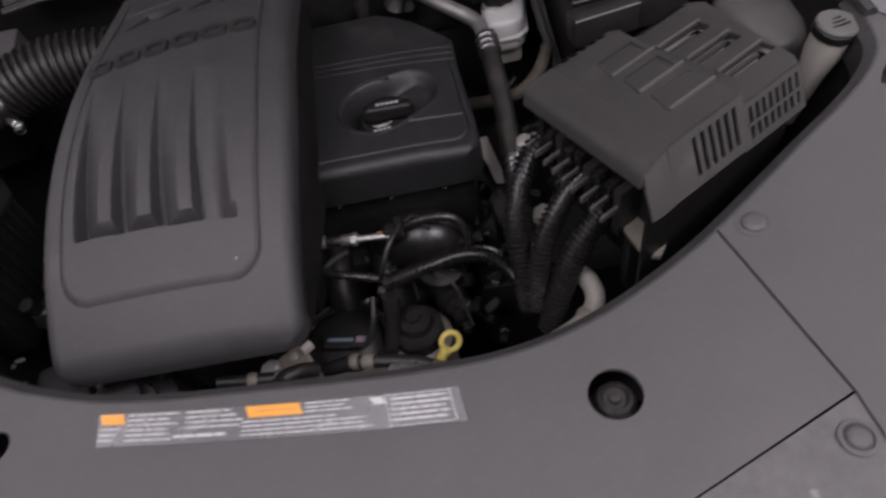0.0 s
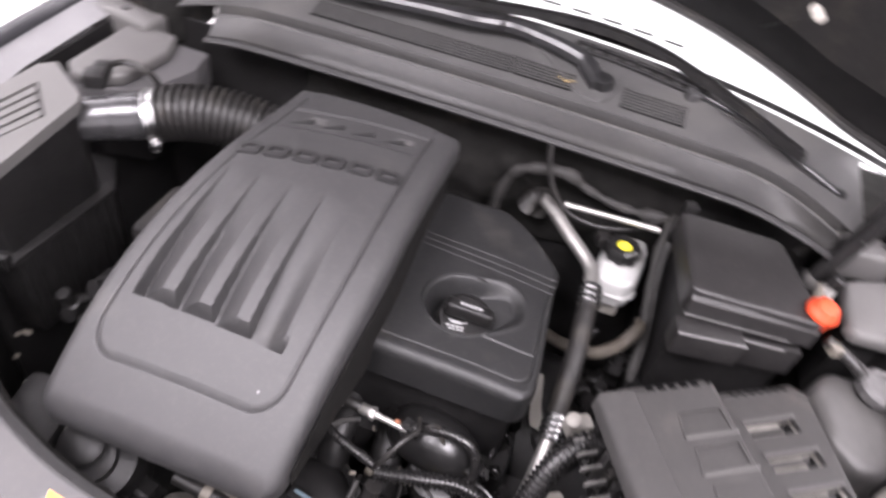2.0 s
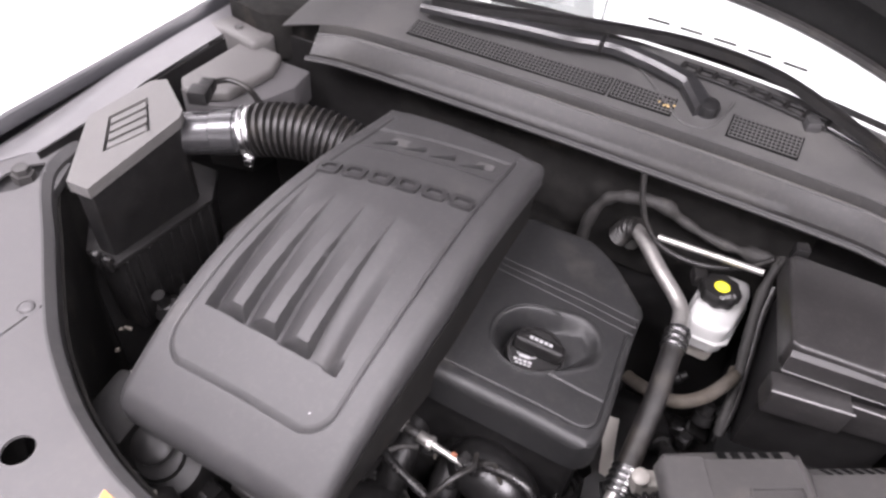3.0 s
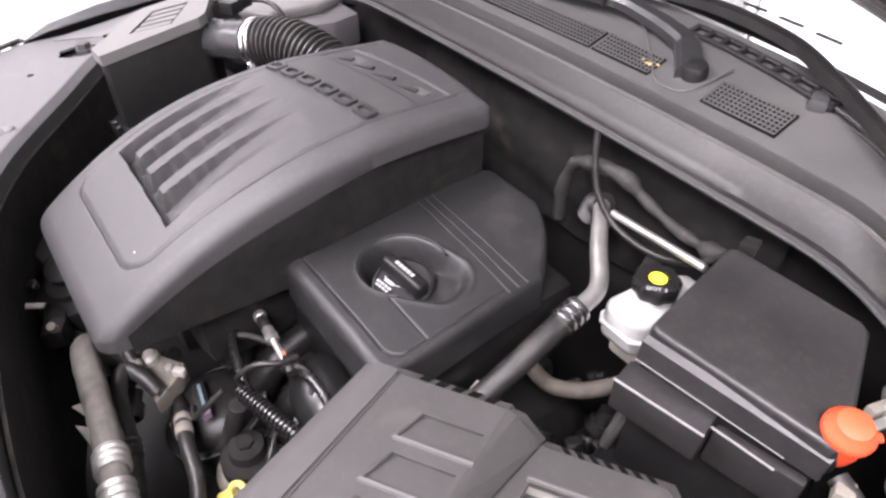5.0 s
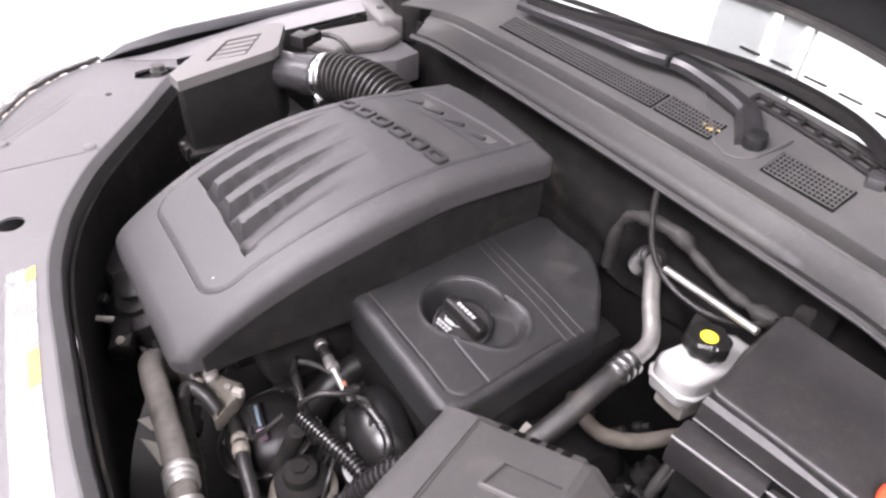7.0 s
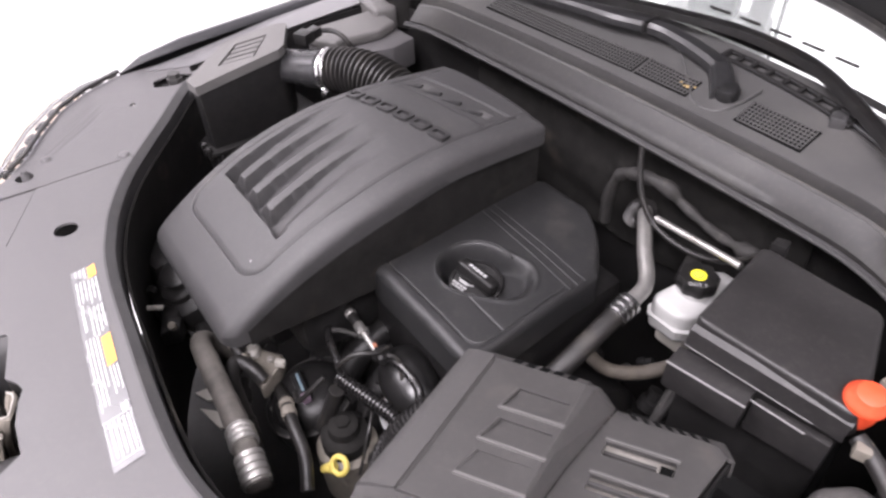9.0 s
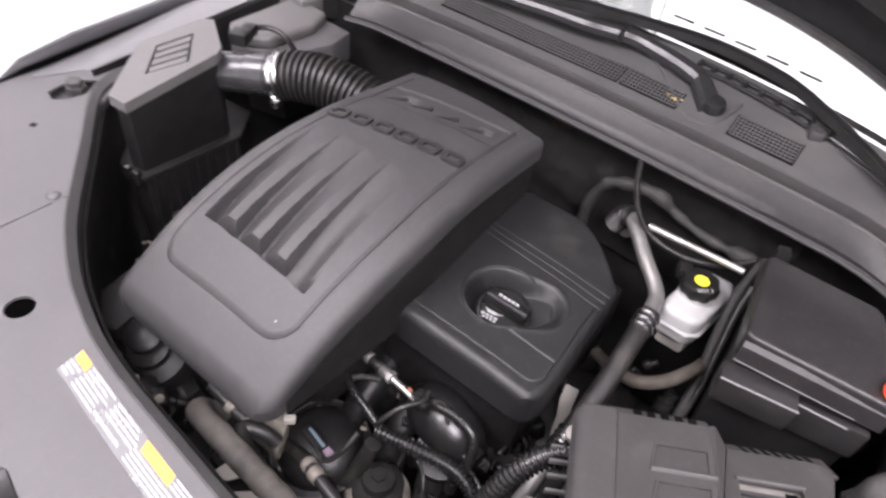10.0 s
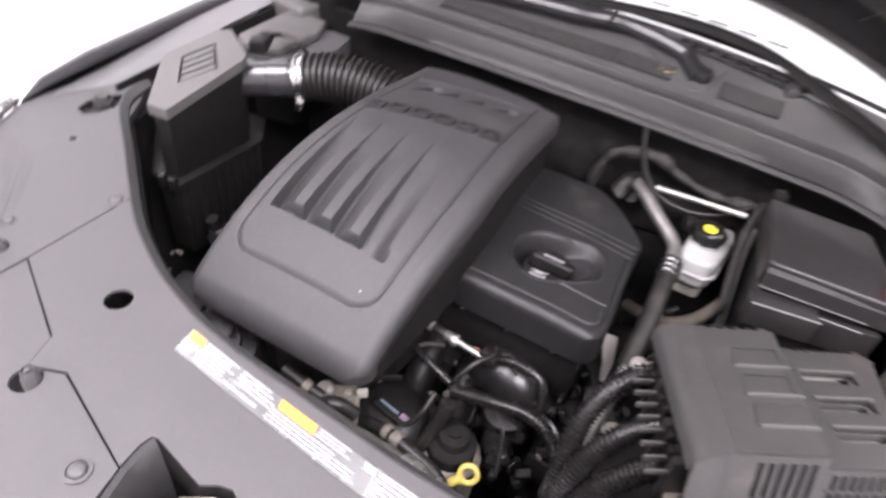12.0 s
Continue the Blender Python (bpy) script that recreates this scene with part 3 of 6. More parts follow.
def warning_label():
    t = thing("warning_label", (-0.02, -0.112, zp(0)), "long glossy white warning sticker with orange boxes on the radiator cover", "sticker")
    def line(u):
        # the strip bows along the rim
        x = -0.186 + 0.336 * u
        y = -0.0700 - 0.036 * u - 0.003 * (1 - (2 * u - 1) ** 2)
        return x, y
    def quad(u0, u1, v0, v1, lift):
        a, b = [], []
        n = max(1, round(16 * (u1 - u0)))
        for i in range(n + 1):
            u = u0 + (u1 - u0) * i / n
            x, y = line(u)
            a.append((x, y - 0.032 * v0, zp(x) + lift))
            b.append((x + 0.004, y - 0.032 * v1, zp(x) + lift))
        return loft([a, b], 0.0002)
    part("film", quad(0, 1, 0, 1, 0.0008), LABELW, t, smooth=False)
    part("orange_box", quad(0.005, 0.075, 0.03, 0.36, 0.0014), ORANGE, t, smooth=False)
    yellow = part("orange_box", quad(0.427, 0.576, 0.03, 0.38, 0.0014), ORANGE, t, smooth=False)
    part("print_bar", quad(0.455, 0.56, 0.19, 0.215, 0.0018), LABELINK, yellow, smooth=False)
    # small print in rows of short words, some rows cut short
    rnd = random.Random(4)
    for u0, u1, v0, v1, rows in ((0.085, 0.235, 0.06, 0.96, 6), (0.008, 0.075, 0.45, 0.95, 3), (0.255, 0.415, 0.06, 0.66, 4), (0.225, 0.40, 0.74, 0.96, 1),
                                 (0.585, 0.715, 0.05, 0.41, 3), (0.415, 0.765, 0.46, 0.97, 4), (0.815, 0.965, 0.15, 0.9, 5)):
        pitch = (v1 - v0) / rows
        for k in range(rows):
            v, u = v0 + pitch * k, u0
            end = u1 - (u1 - u0) * 0.3 * rnd.random() ** 2
            words = []
            while u < end - 0.006:
                w = min(end, u + 0.012 + 0.05 * rnd.random())
                words.append(quad(u, w, v, v + pitch * 0.42, 0.0014))
                u = w + 0.0045
            part("print_bar", join(*words), PRINT, t, smooth=False)
    part("print_bar", quad(0.765, 0.798, 0.08, 0.30, 0.0014), PRINT, t, smooth=False)
    for u0, u1, v0, v1 in ((0.806, 0.975, 0.06, 0.085), (0.806, 0.975, 0.93, 0.955), (0.806, 0.8085, 0.085, 0.93), (0.9725, 0.975, 0.085, 0.93)):
        part("print_frame", quad(u0, u1, v0, v1, 0.0014), PRINT, t, smooth=False)


warning_label()


def support():
    t = thing("radiator_support", (0, -0.2, -0.5), "black radiator support and bumper carrier below the cover", "radiator support")
    part("beam", box((0, -0.20, -0.16), (1.15, 0.2, 0.1), 0.01), DARK, t)
    part("beam", box((-0.52, -0.08, -0.16), (0.3, 0.2, 0.1), 0.01, -30), DARK, t)
    part("beam", box((0.52, -0.08, -0.16), (0.3, 0.2, 0.1), 0.01, 30), DARK, t)
    part("radiator", box((0, -0.13, -0.40), (0.8, 0.06, 0.4), 0.008), DARK, t)


support()


def tub():
    """The painted walls and the floor of the engine bay."""
    t = thing("engine_bay", (0, 0.3, -0.75), "dark painted steel engine bay with firewall and inner wings", "car body")
    part("front_wall", loft([[(x, y + 0.015, zp(x) - 0.03) for x, y in EDGE], [(x * 0.97, y - 0.03, -0.5) for x, y in EDGE]], 0.004), FOAM_SHADE, t, "dusty dark front wall")
    part("firewall", loft([[(-0.7, 0.70, 0.02), (0, 0.712, 0.02), (0.7, 0.70, 0.02)], [(-0.7, 0.71, -0.2), (0, 0.72, -0.2), (0.7, 0.71, -0.2)], [(-0.7, 0.66, -0.55), (0, 0.66, -0.55), (0.7, 0.66, -0.55)]], 0.006), DARK, t)
    for s in (-1, 1):
        part("inner_wing", loft([[(s * 0.672, 0.24, -0.012), (s * 0.672, 0.5, 0.0), (s * 0.672, 0.74, 0.01)], [(s * 0.66, 0.24, -0.12), (s * 0.655, 0.5, -0.12), (s * 0.66, 0.74, -0.12)],
                                 [(s * 0.60, 0.2, -0.5), (s * 0.58, 0.5, -0.5), (s * 0.6, 0.74, -0.5)]], 0.005), DARK, t)
    rows = []
    for j in range(15):
        z = -0.20 + 0.225 * j / 14
        rows.append([(x, 0.703 - 0.006 * math.sin(math.pi * j / 14) - 0.009 * noise.noise(V(x * 14, z * 22, 0.3)) - 0.004 * noise.noise(V(x * 45, z * 60, 1.3)), z) for x in [-0.32 + 0.7 * i / 60 for i in range(61)]])
    part("sound_insulation", loft(rows, 0.003), FOAM_SHADE, t, "lumpy dark sound insulation on the firewall")
    part("undertray", box((0, 0.3, -0.6), (1.3, 0.95, 0.02), 0.004), DARK, t)
    for s in (-1, 1):
        part("frame_rail", box((s * 0.5, 0.3, -0.68), (0.12, 0.9, 0.16), 0.01), DARK, t)
        part("tyre", lathe([(0.19, -0.1), (0.29, -0.11), (0.335, -0.085), (0.345, 0), (0.335, 0.085), (0.29, 0.11), (0.19, 0.1), (0.19, -0.1)], (s * 0.76, 0.35, -Z0 + 0.345), (1, 0, 0), seg=40), RUBBER, t)
    # wings: inner flange in grey, outer skin in paint
    for s in (-1, 1):
        inner = 0.012 if s > 0 else 0.0
        if s > 0:
            part("flange_seal", tube([(0.674, 0.26, 0.0), (0.676, 0.45, 0.004), (0.676, 0.60, 0.012), (0.672, 0.70, 0.018)], 0.008, 8), SEAL, t, "black rubber strip along the wing")
        part("wing_flange", loft([[(s * (0.670 + inner), 0.27, -0.014 + 0.012 * s), (s * (0.672 + inner), 0.45, 0.004), (s * (0.672 + inner), 0.60, 0.012), (s * (0.668 + inner), 0.76, 0.02)],
                                       [(s * 0.692, 0.24, -0.009 + 0.012 * s), (s * 0.70, 0.45, 0.012), (s * 0.70, 0.60, 0.02), (s * 0.695, 0.76, 0.03)],
                                       [(s * 0.722, 0.17, -0.008 + 0.012 * s), (s * 0.722, 0.45, 0.014), (s * 0.720, 0.60, 0.024), (s * 0.716, 0.78, 0.034)],
                                       [(s * 0.738, 0.16, -0.012 + 0.012 * s), (s * 0.734, 0.45, 0.006), (s * 0.732, 0.60, 0.016), (s * 0.728, 0.78, 0.026)]], 0.003), FLANGE, t, "grey wing flange")
        rows = []
        thin = 1.0 if s > 0 else 0.8
        for dx, dz in ((0.0, 0.004), (0.004, 0.014), (0.016, 0.022), (0.034, 0.018), (0.052, -0.005), (0.066, -0.06), (0.075, -0.2), (0.078, -0.42)):
            dx, dz = dx * thin, dz * (thin if dz > 0 else 1.0)
            rows.append(([(s * (0.70 + dx), 0.03, dz - 0.03)] if s > 0 else []) + ([(s * (0.734 + dx), 0.125, dz - 0.012)] if s > 0 else [(-(0.742 + 0.1 * dx), 0.122, 0.1 * dz - 0.02), (-(0.74 + 0.7 * dx), 0.17, 0.7 * dz - 0.012)]) + [ (s * (0.728 + dx), 0.26, dz), (s * (0.722 + dx), 0.45, dz + 0.012), (s * (0.720 + dx), 0.62, dz + 0.022), (s * (0.718 + dx), 0.8, dz + 0.034), (s * (0.725 + dx), 1.0, dz + 0.05)])
        part("wing_skin", loft(rows, 0.002), PAINT, t, "dark glossy painted wing")
    return t


tub()


def headlamp():
    t = thing("headlamp", (-0.66, 0.02, -0.12), "clear headlamp with bright ribbed reflector beside the wing", "headlight")
    inner = [(-0.744, 0.118), (-0.711, 0.048), (-0.666, -0.007), (-0.601, -0.052), (-0.536, -0.090), (-0.503, -0.119)]
    outer = [(-0.79, 0.13), (-0.775, 0.055), (-0.735, -0.012), (-0.66, -0.075), (-0.572, -0.125), (-0.515, -0.148)]
    def across(u, v, z):
        v *= 0.8
        i = min(4, int(u))
        a, b = [Vector(q[i]).lerp(Vector(q[i + 1]), u - i) for q in (inner, outer)]
        p = a.lerp(b, v)
        return V(p.x, p.y, z)
    U = [5 * k / 20 for k in range(21)]
    part("housing", loft([[across(u, 0.02, -0.022) for u in U], [across(u, 0.1, -0.042) for u in U], [across(u, 0.9, -0.052) for u in U], [across(u, 1.1, -0.07) for u in U], [across(u, 1.3, -0.17) for u in U]], 0.003), LAMPGLASS, t, "silvered lamp housing")
    for k in range(10):
        u = 0.15 + 0.5 * k
        w = 0.16
        part("reflector_rib", tube([across(max(0, u - w), 0.15, -0.034), across(u, 0.5, -0.026), across(min(5, u + w), 0.88, -0.038)], 0.0042, 8), BOXPL, t, "dark lamp rib")
        if k % 2:
            part("reflector_rib", tube([across(min(5, u + w), 0.15, -0.036), across(u, 0.5, -0.030), across(max(0, u - w), 0.88, -0.040)], 0.0036, 8), BOXPL, t)
    part("seal", tube([across(u, 0.0, -0.014) for u in U], 0.0036, 8), RUBBER, t, "black rubber edge seal")
    part("edge", tube([across(u, 1.02, -0.03) for u in U], 0.004, 8), BOXPL, t, "dark outer edge")
    part("lens", loft([[across(u, 0.03, -0.018) for u in U], [across(u, 0.5, -0.016) for u in U], [across(u, 1.0, -0.026) for u in U], [across(u, 1.2, -0.06) for u in U], [across(u, 1.35, -0.17) for u in U]], 0.002), CLEAR, t, "clear plastic lens").visible_shadow = False


headlamp()


# ---- scuttle, wipers, windscreen, hood ----
XS = [-0.70 + 1.40 * k / 56 for k in range(57)]


def arc(y, bow, z, dz=0.0):
    """A line across the car: bow is how far its ends come forward."""
    return [(x, y - bow * (x / 0.6) ** 2 * (0.5 + 0.5 * abs(x) / 0.6), z - dz * (x / 0.6) ** 2) for x in XS]


def scuttle():
    t = thing("cowl_panel", (0, 0.72, -0.02), "weathered grey plastic cowl panel below the windscreen", "cowl panel")
    def bend(line, k):
        """The cowl's ends curve forward towards the wings."""
        return [(x, y - k * (max(0.0, abs(x) - 0.40) / 0.14) ** 2, z) for x, y, z in line if -0.49 < x < 0.56]
    def cut(y, bow, z, dz, k=0.045):
        return bend(arc(y, bow, z, dz), k)
    part("front_seal", tube(cut(0.6475, 0.012, 0.034, 0.006)[::2], 0.003, 10, step=0.02), SEAL, t, "dusty rubber hood seal")
    part("tray", loft([cut(0.6475, 0.012, 0.030, 0.004), cut(0.6478, 0.012, 0.037, 0.005), cut(0.6490, 0.013, 0.0388, 0.005), cut(0.6520, 0.013, 0.0388, 0.005), cut(0.6528, 0.013, 0.0365, 0.005)], 0.002), COVER, t)
    # groove coloured black to stand for its own shade
    part("groove", loft([cut(0.6530, 0.013, 0.0363, 0.005), cut(0.6534, 0.0135, 0.0305, 0.005), cut(0.6635, 0.014, 0.0305, 0.005, 0.048)], 0.002), FOAM_SHADE, t, "narrow groove behind the lip, its shade coloured in")
    # gutter and step take the darkened plastic, the panel above the paler one
    part("gutter", loft([cut(0.6637, 0.014, 0.0305, 0.005, 0.048), cut(0.6655, 0.015, 0.0365, 0.005, 0.05), cut(0.675, 0.016, 0.0438, 0.006, 0.055), cut(0.686, 0.017, 0.0538, 0.007, 0.062), cut(0.6955, 0.019, 0.0636, 0.008, 0.068)], 0.003), GUTTER, t, "broad smooth weathered rain gutter, its shade put in as darker grey")
    part("ridge", loft([cut(0.6957, 0.019, 0.0638, 0.008, 0.068), cut(0.6968, 0.019, 0.0668, 0.008, 0.068), cut(0.6995, 0.019, 0.0672, 0.008, 0.069), cut(0.7003, 0.019, 0.0645, 0.008, 0.069)], 0.002), COWL, t, "pale gutter ridge")
    part("step", loft([cut(0.7004, 0.019, 0.0643, 0.008, 0.069), cut(0.7022, 0.019, 0.0640, 0.008, 0.07), cut(0.7028, 0.0195, 0.0685, 0.008, 0.07), cut(0.710, 0.022, 0.079, 0.008, 0.07)], 0.002), GUTTER, t, "low step, its shade put in as darker grey")
    # grille panel with its raised back
    def wide(y, bow, z, dz, k):
        return [(x, yy - k * (max(0.0, abs(x) - 0.40) / 0.14) ** 2, zz) for x, yy, zz in arc(y, bow, z, dz) if -0.54 < x < 0.58]
    part("grille_panel", loft([wide(0.709, 0.022, 0.078, 0.008, 0.07), wide(0.74, 0.03, 0.088, 0.01, 0.05), wide(0.785, 0.05, 0.098, 0.012, 0.03), wide(0.82, 0.085, 0.105, 0.014, 0.01), wide(0.86, 0.12, 0.118, 0.018, 0.0)], 0.003), COWL, t)
    part("edge_dirt", tube([(x, y - 0.002, z + 0.0022) for x, y, z in cut(0.7012, 0.019, 0.0640, 0.008, 0.069)[16:]], 0.0011, 6, step=0.02), GRIT, t, "line of dry dirt")
    # black blocks added to close the open gap at each cowl end
    for k in (-1, 1):
        part("gap_filler", prism([(k * x, y) for x, y in ((0.555, 0.70), (0.60, 0.672), (0.695, 0.69), (0.70, 0.82), (0.575, 0.82))][::k], -0.03, 0.060, 0.010), FOAM_SHADE, t, "black filler added to close the gap under the hood hinge")
    def top(x, y):
        b = lambda bow: bow * (x / 0.6) ** 2 * (0.5 + 0.5 * abs(x) / 0.6)
        yy = y + b(0.03)
        return 0.078 + (yy - 0.709) * 0.29 - 0.009 * (x / 0.6) ** 2
    def grille(x0, x1, ya, yb, nx, ny):
        # black backing sheet paints the shade seen through the mesh holes
        g = part("grille", sheet([(x0 - 0.003, ya(x0) - 0.003), (x1 + 0.003, ya(x1) - 0.003), (x1 + 0.003, yb(x1) + 0.003), (x0 - 0.003, yb(x0) + 0.003)], [], lambda x, y: top(x, y) + 0.0050, 0.001), SHADE_BLACK, t, "air-intake mesh over a black sheet that paints its shaded holes", smooth=False)
        for i in range(nx + 1):
            x = x0 + (x1 - x0) * i / nx
            a, b = ya(x), yb(x)
            part("mesh_bar", box((x, (a + b) / 2, top(x, (a + b) / 2) + 0.0064), (0.0017, b - a, 0.0016), 0, 0, (16, 0)), COWL, g, smooth=False)
        for j in range(ny + 1):
            v = j / ny
            a, b = ya(x0) + (yb(x0) - ya(x0)) * v, ya(x1) + (yb(x1) - ya(x1)) * v
            ang = math.degrees(math.atan2(b - a, x1 - x0))
            xm = (x0 + x1) / 2
            part("mesh_bar", box((xm, (a + b) / 2, top(xm, (a + b) / 2) + 0.0062), (x1 - x0, 0.0017, 0.0016), 0, ang), COWL, g, smooth=False)
    low = lambda x: 0.727 - 0.022 * (x / 0.6) ** 2 * (0.5 + 0.5 * abs(x) / 0.6)
    grille(0.210, 0.306, low, lambda x: low(x) + 0.038, 16, 6)
    grille(0.03, 0.122, low, lambda x: low(x) + 0.034 - 0.1 * max(0, x - 0.09), 15, 5)
    grille(-0.325, 0.02, low, lambda x: low(x) + 0.032, 54, 5)
    rim = smooth_line([(0.03, 0.81, 0), (0.06, 0.792, 0), (0.112, 0.747, 0), (0.135, 0.726, 0), (0.158, 0.719, 0), (0.182, 0.727, 0), (0.195, 0.757, 0), (0.201, 0.79, 0)], 6)
    part("well_rim", tube([(p.x, p.y, top(p.x, p.y) + 0.0048) for p in rim], 0.0018, 8, per=2), COWL, t, "pale worn rim round the wiper well")
    # wiper well and its raised rim
    part("wiper_well", lathe([(0.020, 0.0), (0.020, 0.003), (0.018, 0.003), (0.017, 0.001), (0.0, 0.001)], (0.168, 0.752, 0.089), (0, -0.25, 1), seg=28), BOXPL, t)
    rnd = random.Random(2)
    for k in range(5):
        x = 0.10 + rnd.random() * 0.025
        part("leaf_bit", box((x, 0.733 + rnd.random() * 0.012, top(x, 0.735) + 0.0090), (0.004, 0.0025, 0.0015), 0, rnd.random() * 90), LEAF, t, smooth=False)
    return t


scuttle()


def nozzle():
    t = thing("washer_nozzle", (0.311, 0.80, 0.09), "small black windscreen washer nozzle on the cowl", "nozzle")
    part("body", box((0.311, 0.795, 0.106), (0.022, 0.03, 0.018), 0.006, 20), COVER, t)
    part("jet", lathe([(0.004, 0), (0.004, 0.006), (0, 0.006)], (0.311, 0.812, 0.108), (0, 0.8, 0.6), seg=10), STEEL, t)
    t2 = thing("washer_hose", (0.37, 0.79, 0.09), "thin black washer hose", "hose")
    part("hose", tube([(0.315, 0.80, 0.104), (0.345, 0.79, 0.10), (0.40, 0.765, 0.098), (0.45, 0.73, 0.095)], 0.003, 8), RUBBER, t2)


nozzle()


def wiper(pivot, pts, blade, size=1, ladder=False):
    t = thing("windscreen_wiper", (pivot[0], pivot[1], pivot[2]), "black windscreen wiper arm with its blade resting on the glass", "wiper", "windscreen wipers")
    line = smooth_line(pts, 8)
    bm = bmesh.new()
    rows = []
    n = len(line)
    for i, p in enumerate(line):
        d = (line[min(i + 1, n - 1)] - line[max(i - 1, 0)])
        s = Vector((-d.y, d.x, 0)).normalized()
        u = i / (n - 1)
        w = (0.0175 - 0.005 * u) * size
        h = (0.012 - 0.004 * u) * size
        rows.append([bm.verts.new(p + s * x * w + Vector((0, 0, z * h))) for x, z in ((-1, -0.7), (-1, 0.35), (-0.5, 1), (0.7, 1), (1, 0.35), (1, -0.7))])
    for r, s in zip(rows, rows[1:]):
        for k in range(6):
            bm.faces.new((r[k], r[(k + 1) % 6], s[(k + 1) % 6], s[k]))
    bm.faces.new(rows[0])
    bm.faces.new(rows[-1][::-1])
    part("arm", bm, ARM, t, smooth=False)
    part("pivot_cap", lathe([(0.0165, -0.016), (0.0172, 0.006), (0.0145, 0.0125), (0.007, 0.0145), (0, 0.0145)] if size == 1 else [(0.007, -0.012), (0.007, 0.003), (0, 0.004)], (pivot[0], pivot[1], pivot[2] + 0.004), (0, -0.2, 1), seg=28), GLOSSY, t, "rounded black pivot cap")
    if size == 1:
        m = line[int(n * 0.62)]
        part("hinge", box(m + Vector((0, 0, 0.002)), (0.007, 0.040, 0.02), 0.003, 5), DARK, t)
    bl = smooth_line(blade, 10)
    if not ladder:
        part("blade", loft([[p + Vector((0, -0.014, -0.004)) for p in bl], [p + Vector((0, -0.013, 0.008)) for p in bl], [p + Vector((0, -0.003, 0.011)) for p in bl], [p + Vector((0, 0.005, 0.009)) for p in bl], [p + Vector((0, 0.008, 0.0)) for p in bl]], 0.002), DARK, t, "black rubber wiper blade")
    else:
        part("blade_frame", tube([p + Vector((0, 0.006, 0.003)) for p in bl], 0.0034, 8, step=0.01, per=2), DARK, t)
        part("blade_frame", tube([p + Vector((0, -0.008, -0.003)) for p in bl], 0.0034, 8, step=0.01, per=2), DARK, t)
        for k in range(0, len(bl), 5):
            part("frame_strut", tube([bl[k] + Vector((-0.002, -0.008, -0.003)), bl[k] + Vector((0.002, 0.006, 0.003))], 0.0045, 8, step=0.004), DARK, t)
    return t


# its arm reaches from the pivot towards the far side
wiper((0.170, 0.757, 0.094), [(0.168, 0.750, 0.098), (0.152, 0.768, 0.104), (0.136, 0.784, 0.111), (0.126, 0.790, 0.115), (0.096, 0.797, 0.119), (0.057, 0.804, 0.122), (0.0, 0.806, 0.126), (-0.067, 0.784, 0.128), (-0.14, 0.777, 0.127), (-0.24, 0.765, 0.124), (-0.32, 0.76, 0.12)],
      [(-0.30, 0.765, 0.134), (-0.21, 0.778, 0.137), (-0.096, 0.816, 0.139), (0.015, 0.843, 0.141), (0.121, 0.857, 0.142), (0.233, 0.843, 0.139), (0.322, 0.800, 0.131), (0.405, 0.750, 0.119), (0.48, 0.70, 0.108)])
wiper((0.545, 0.668, 0.082), [(0.545, 0.668, 0.084), (0.487, 0.703, 0.094), (0.40, 0.765, 0.104), (0.32, 0.798, 0.110)],
      [(0.11, 0.832, 0.116), (0.16, 0.828, 0.116), (0.216, 0.82, 0.115), (0.27, 0.811, 0.113), (0.33, 0.797, 0.110)], 0.3, True)


def glass_at(s):
    """Lines up the windscreen."""
    return [(x * (1 - 0.10 * s), y + 0.62 * s, z + 0.40 * s) for x, y, z in arc(0.862, 0.12, 0.116, 0.018)]


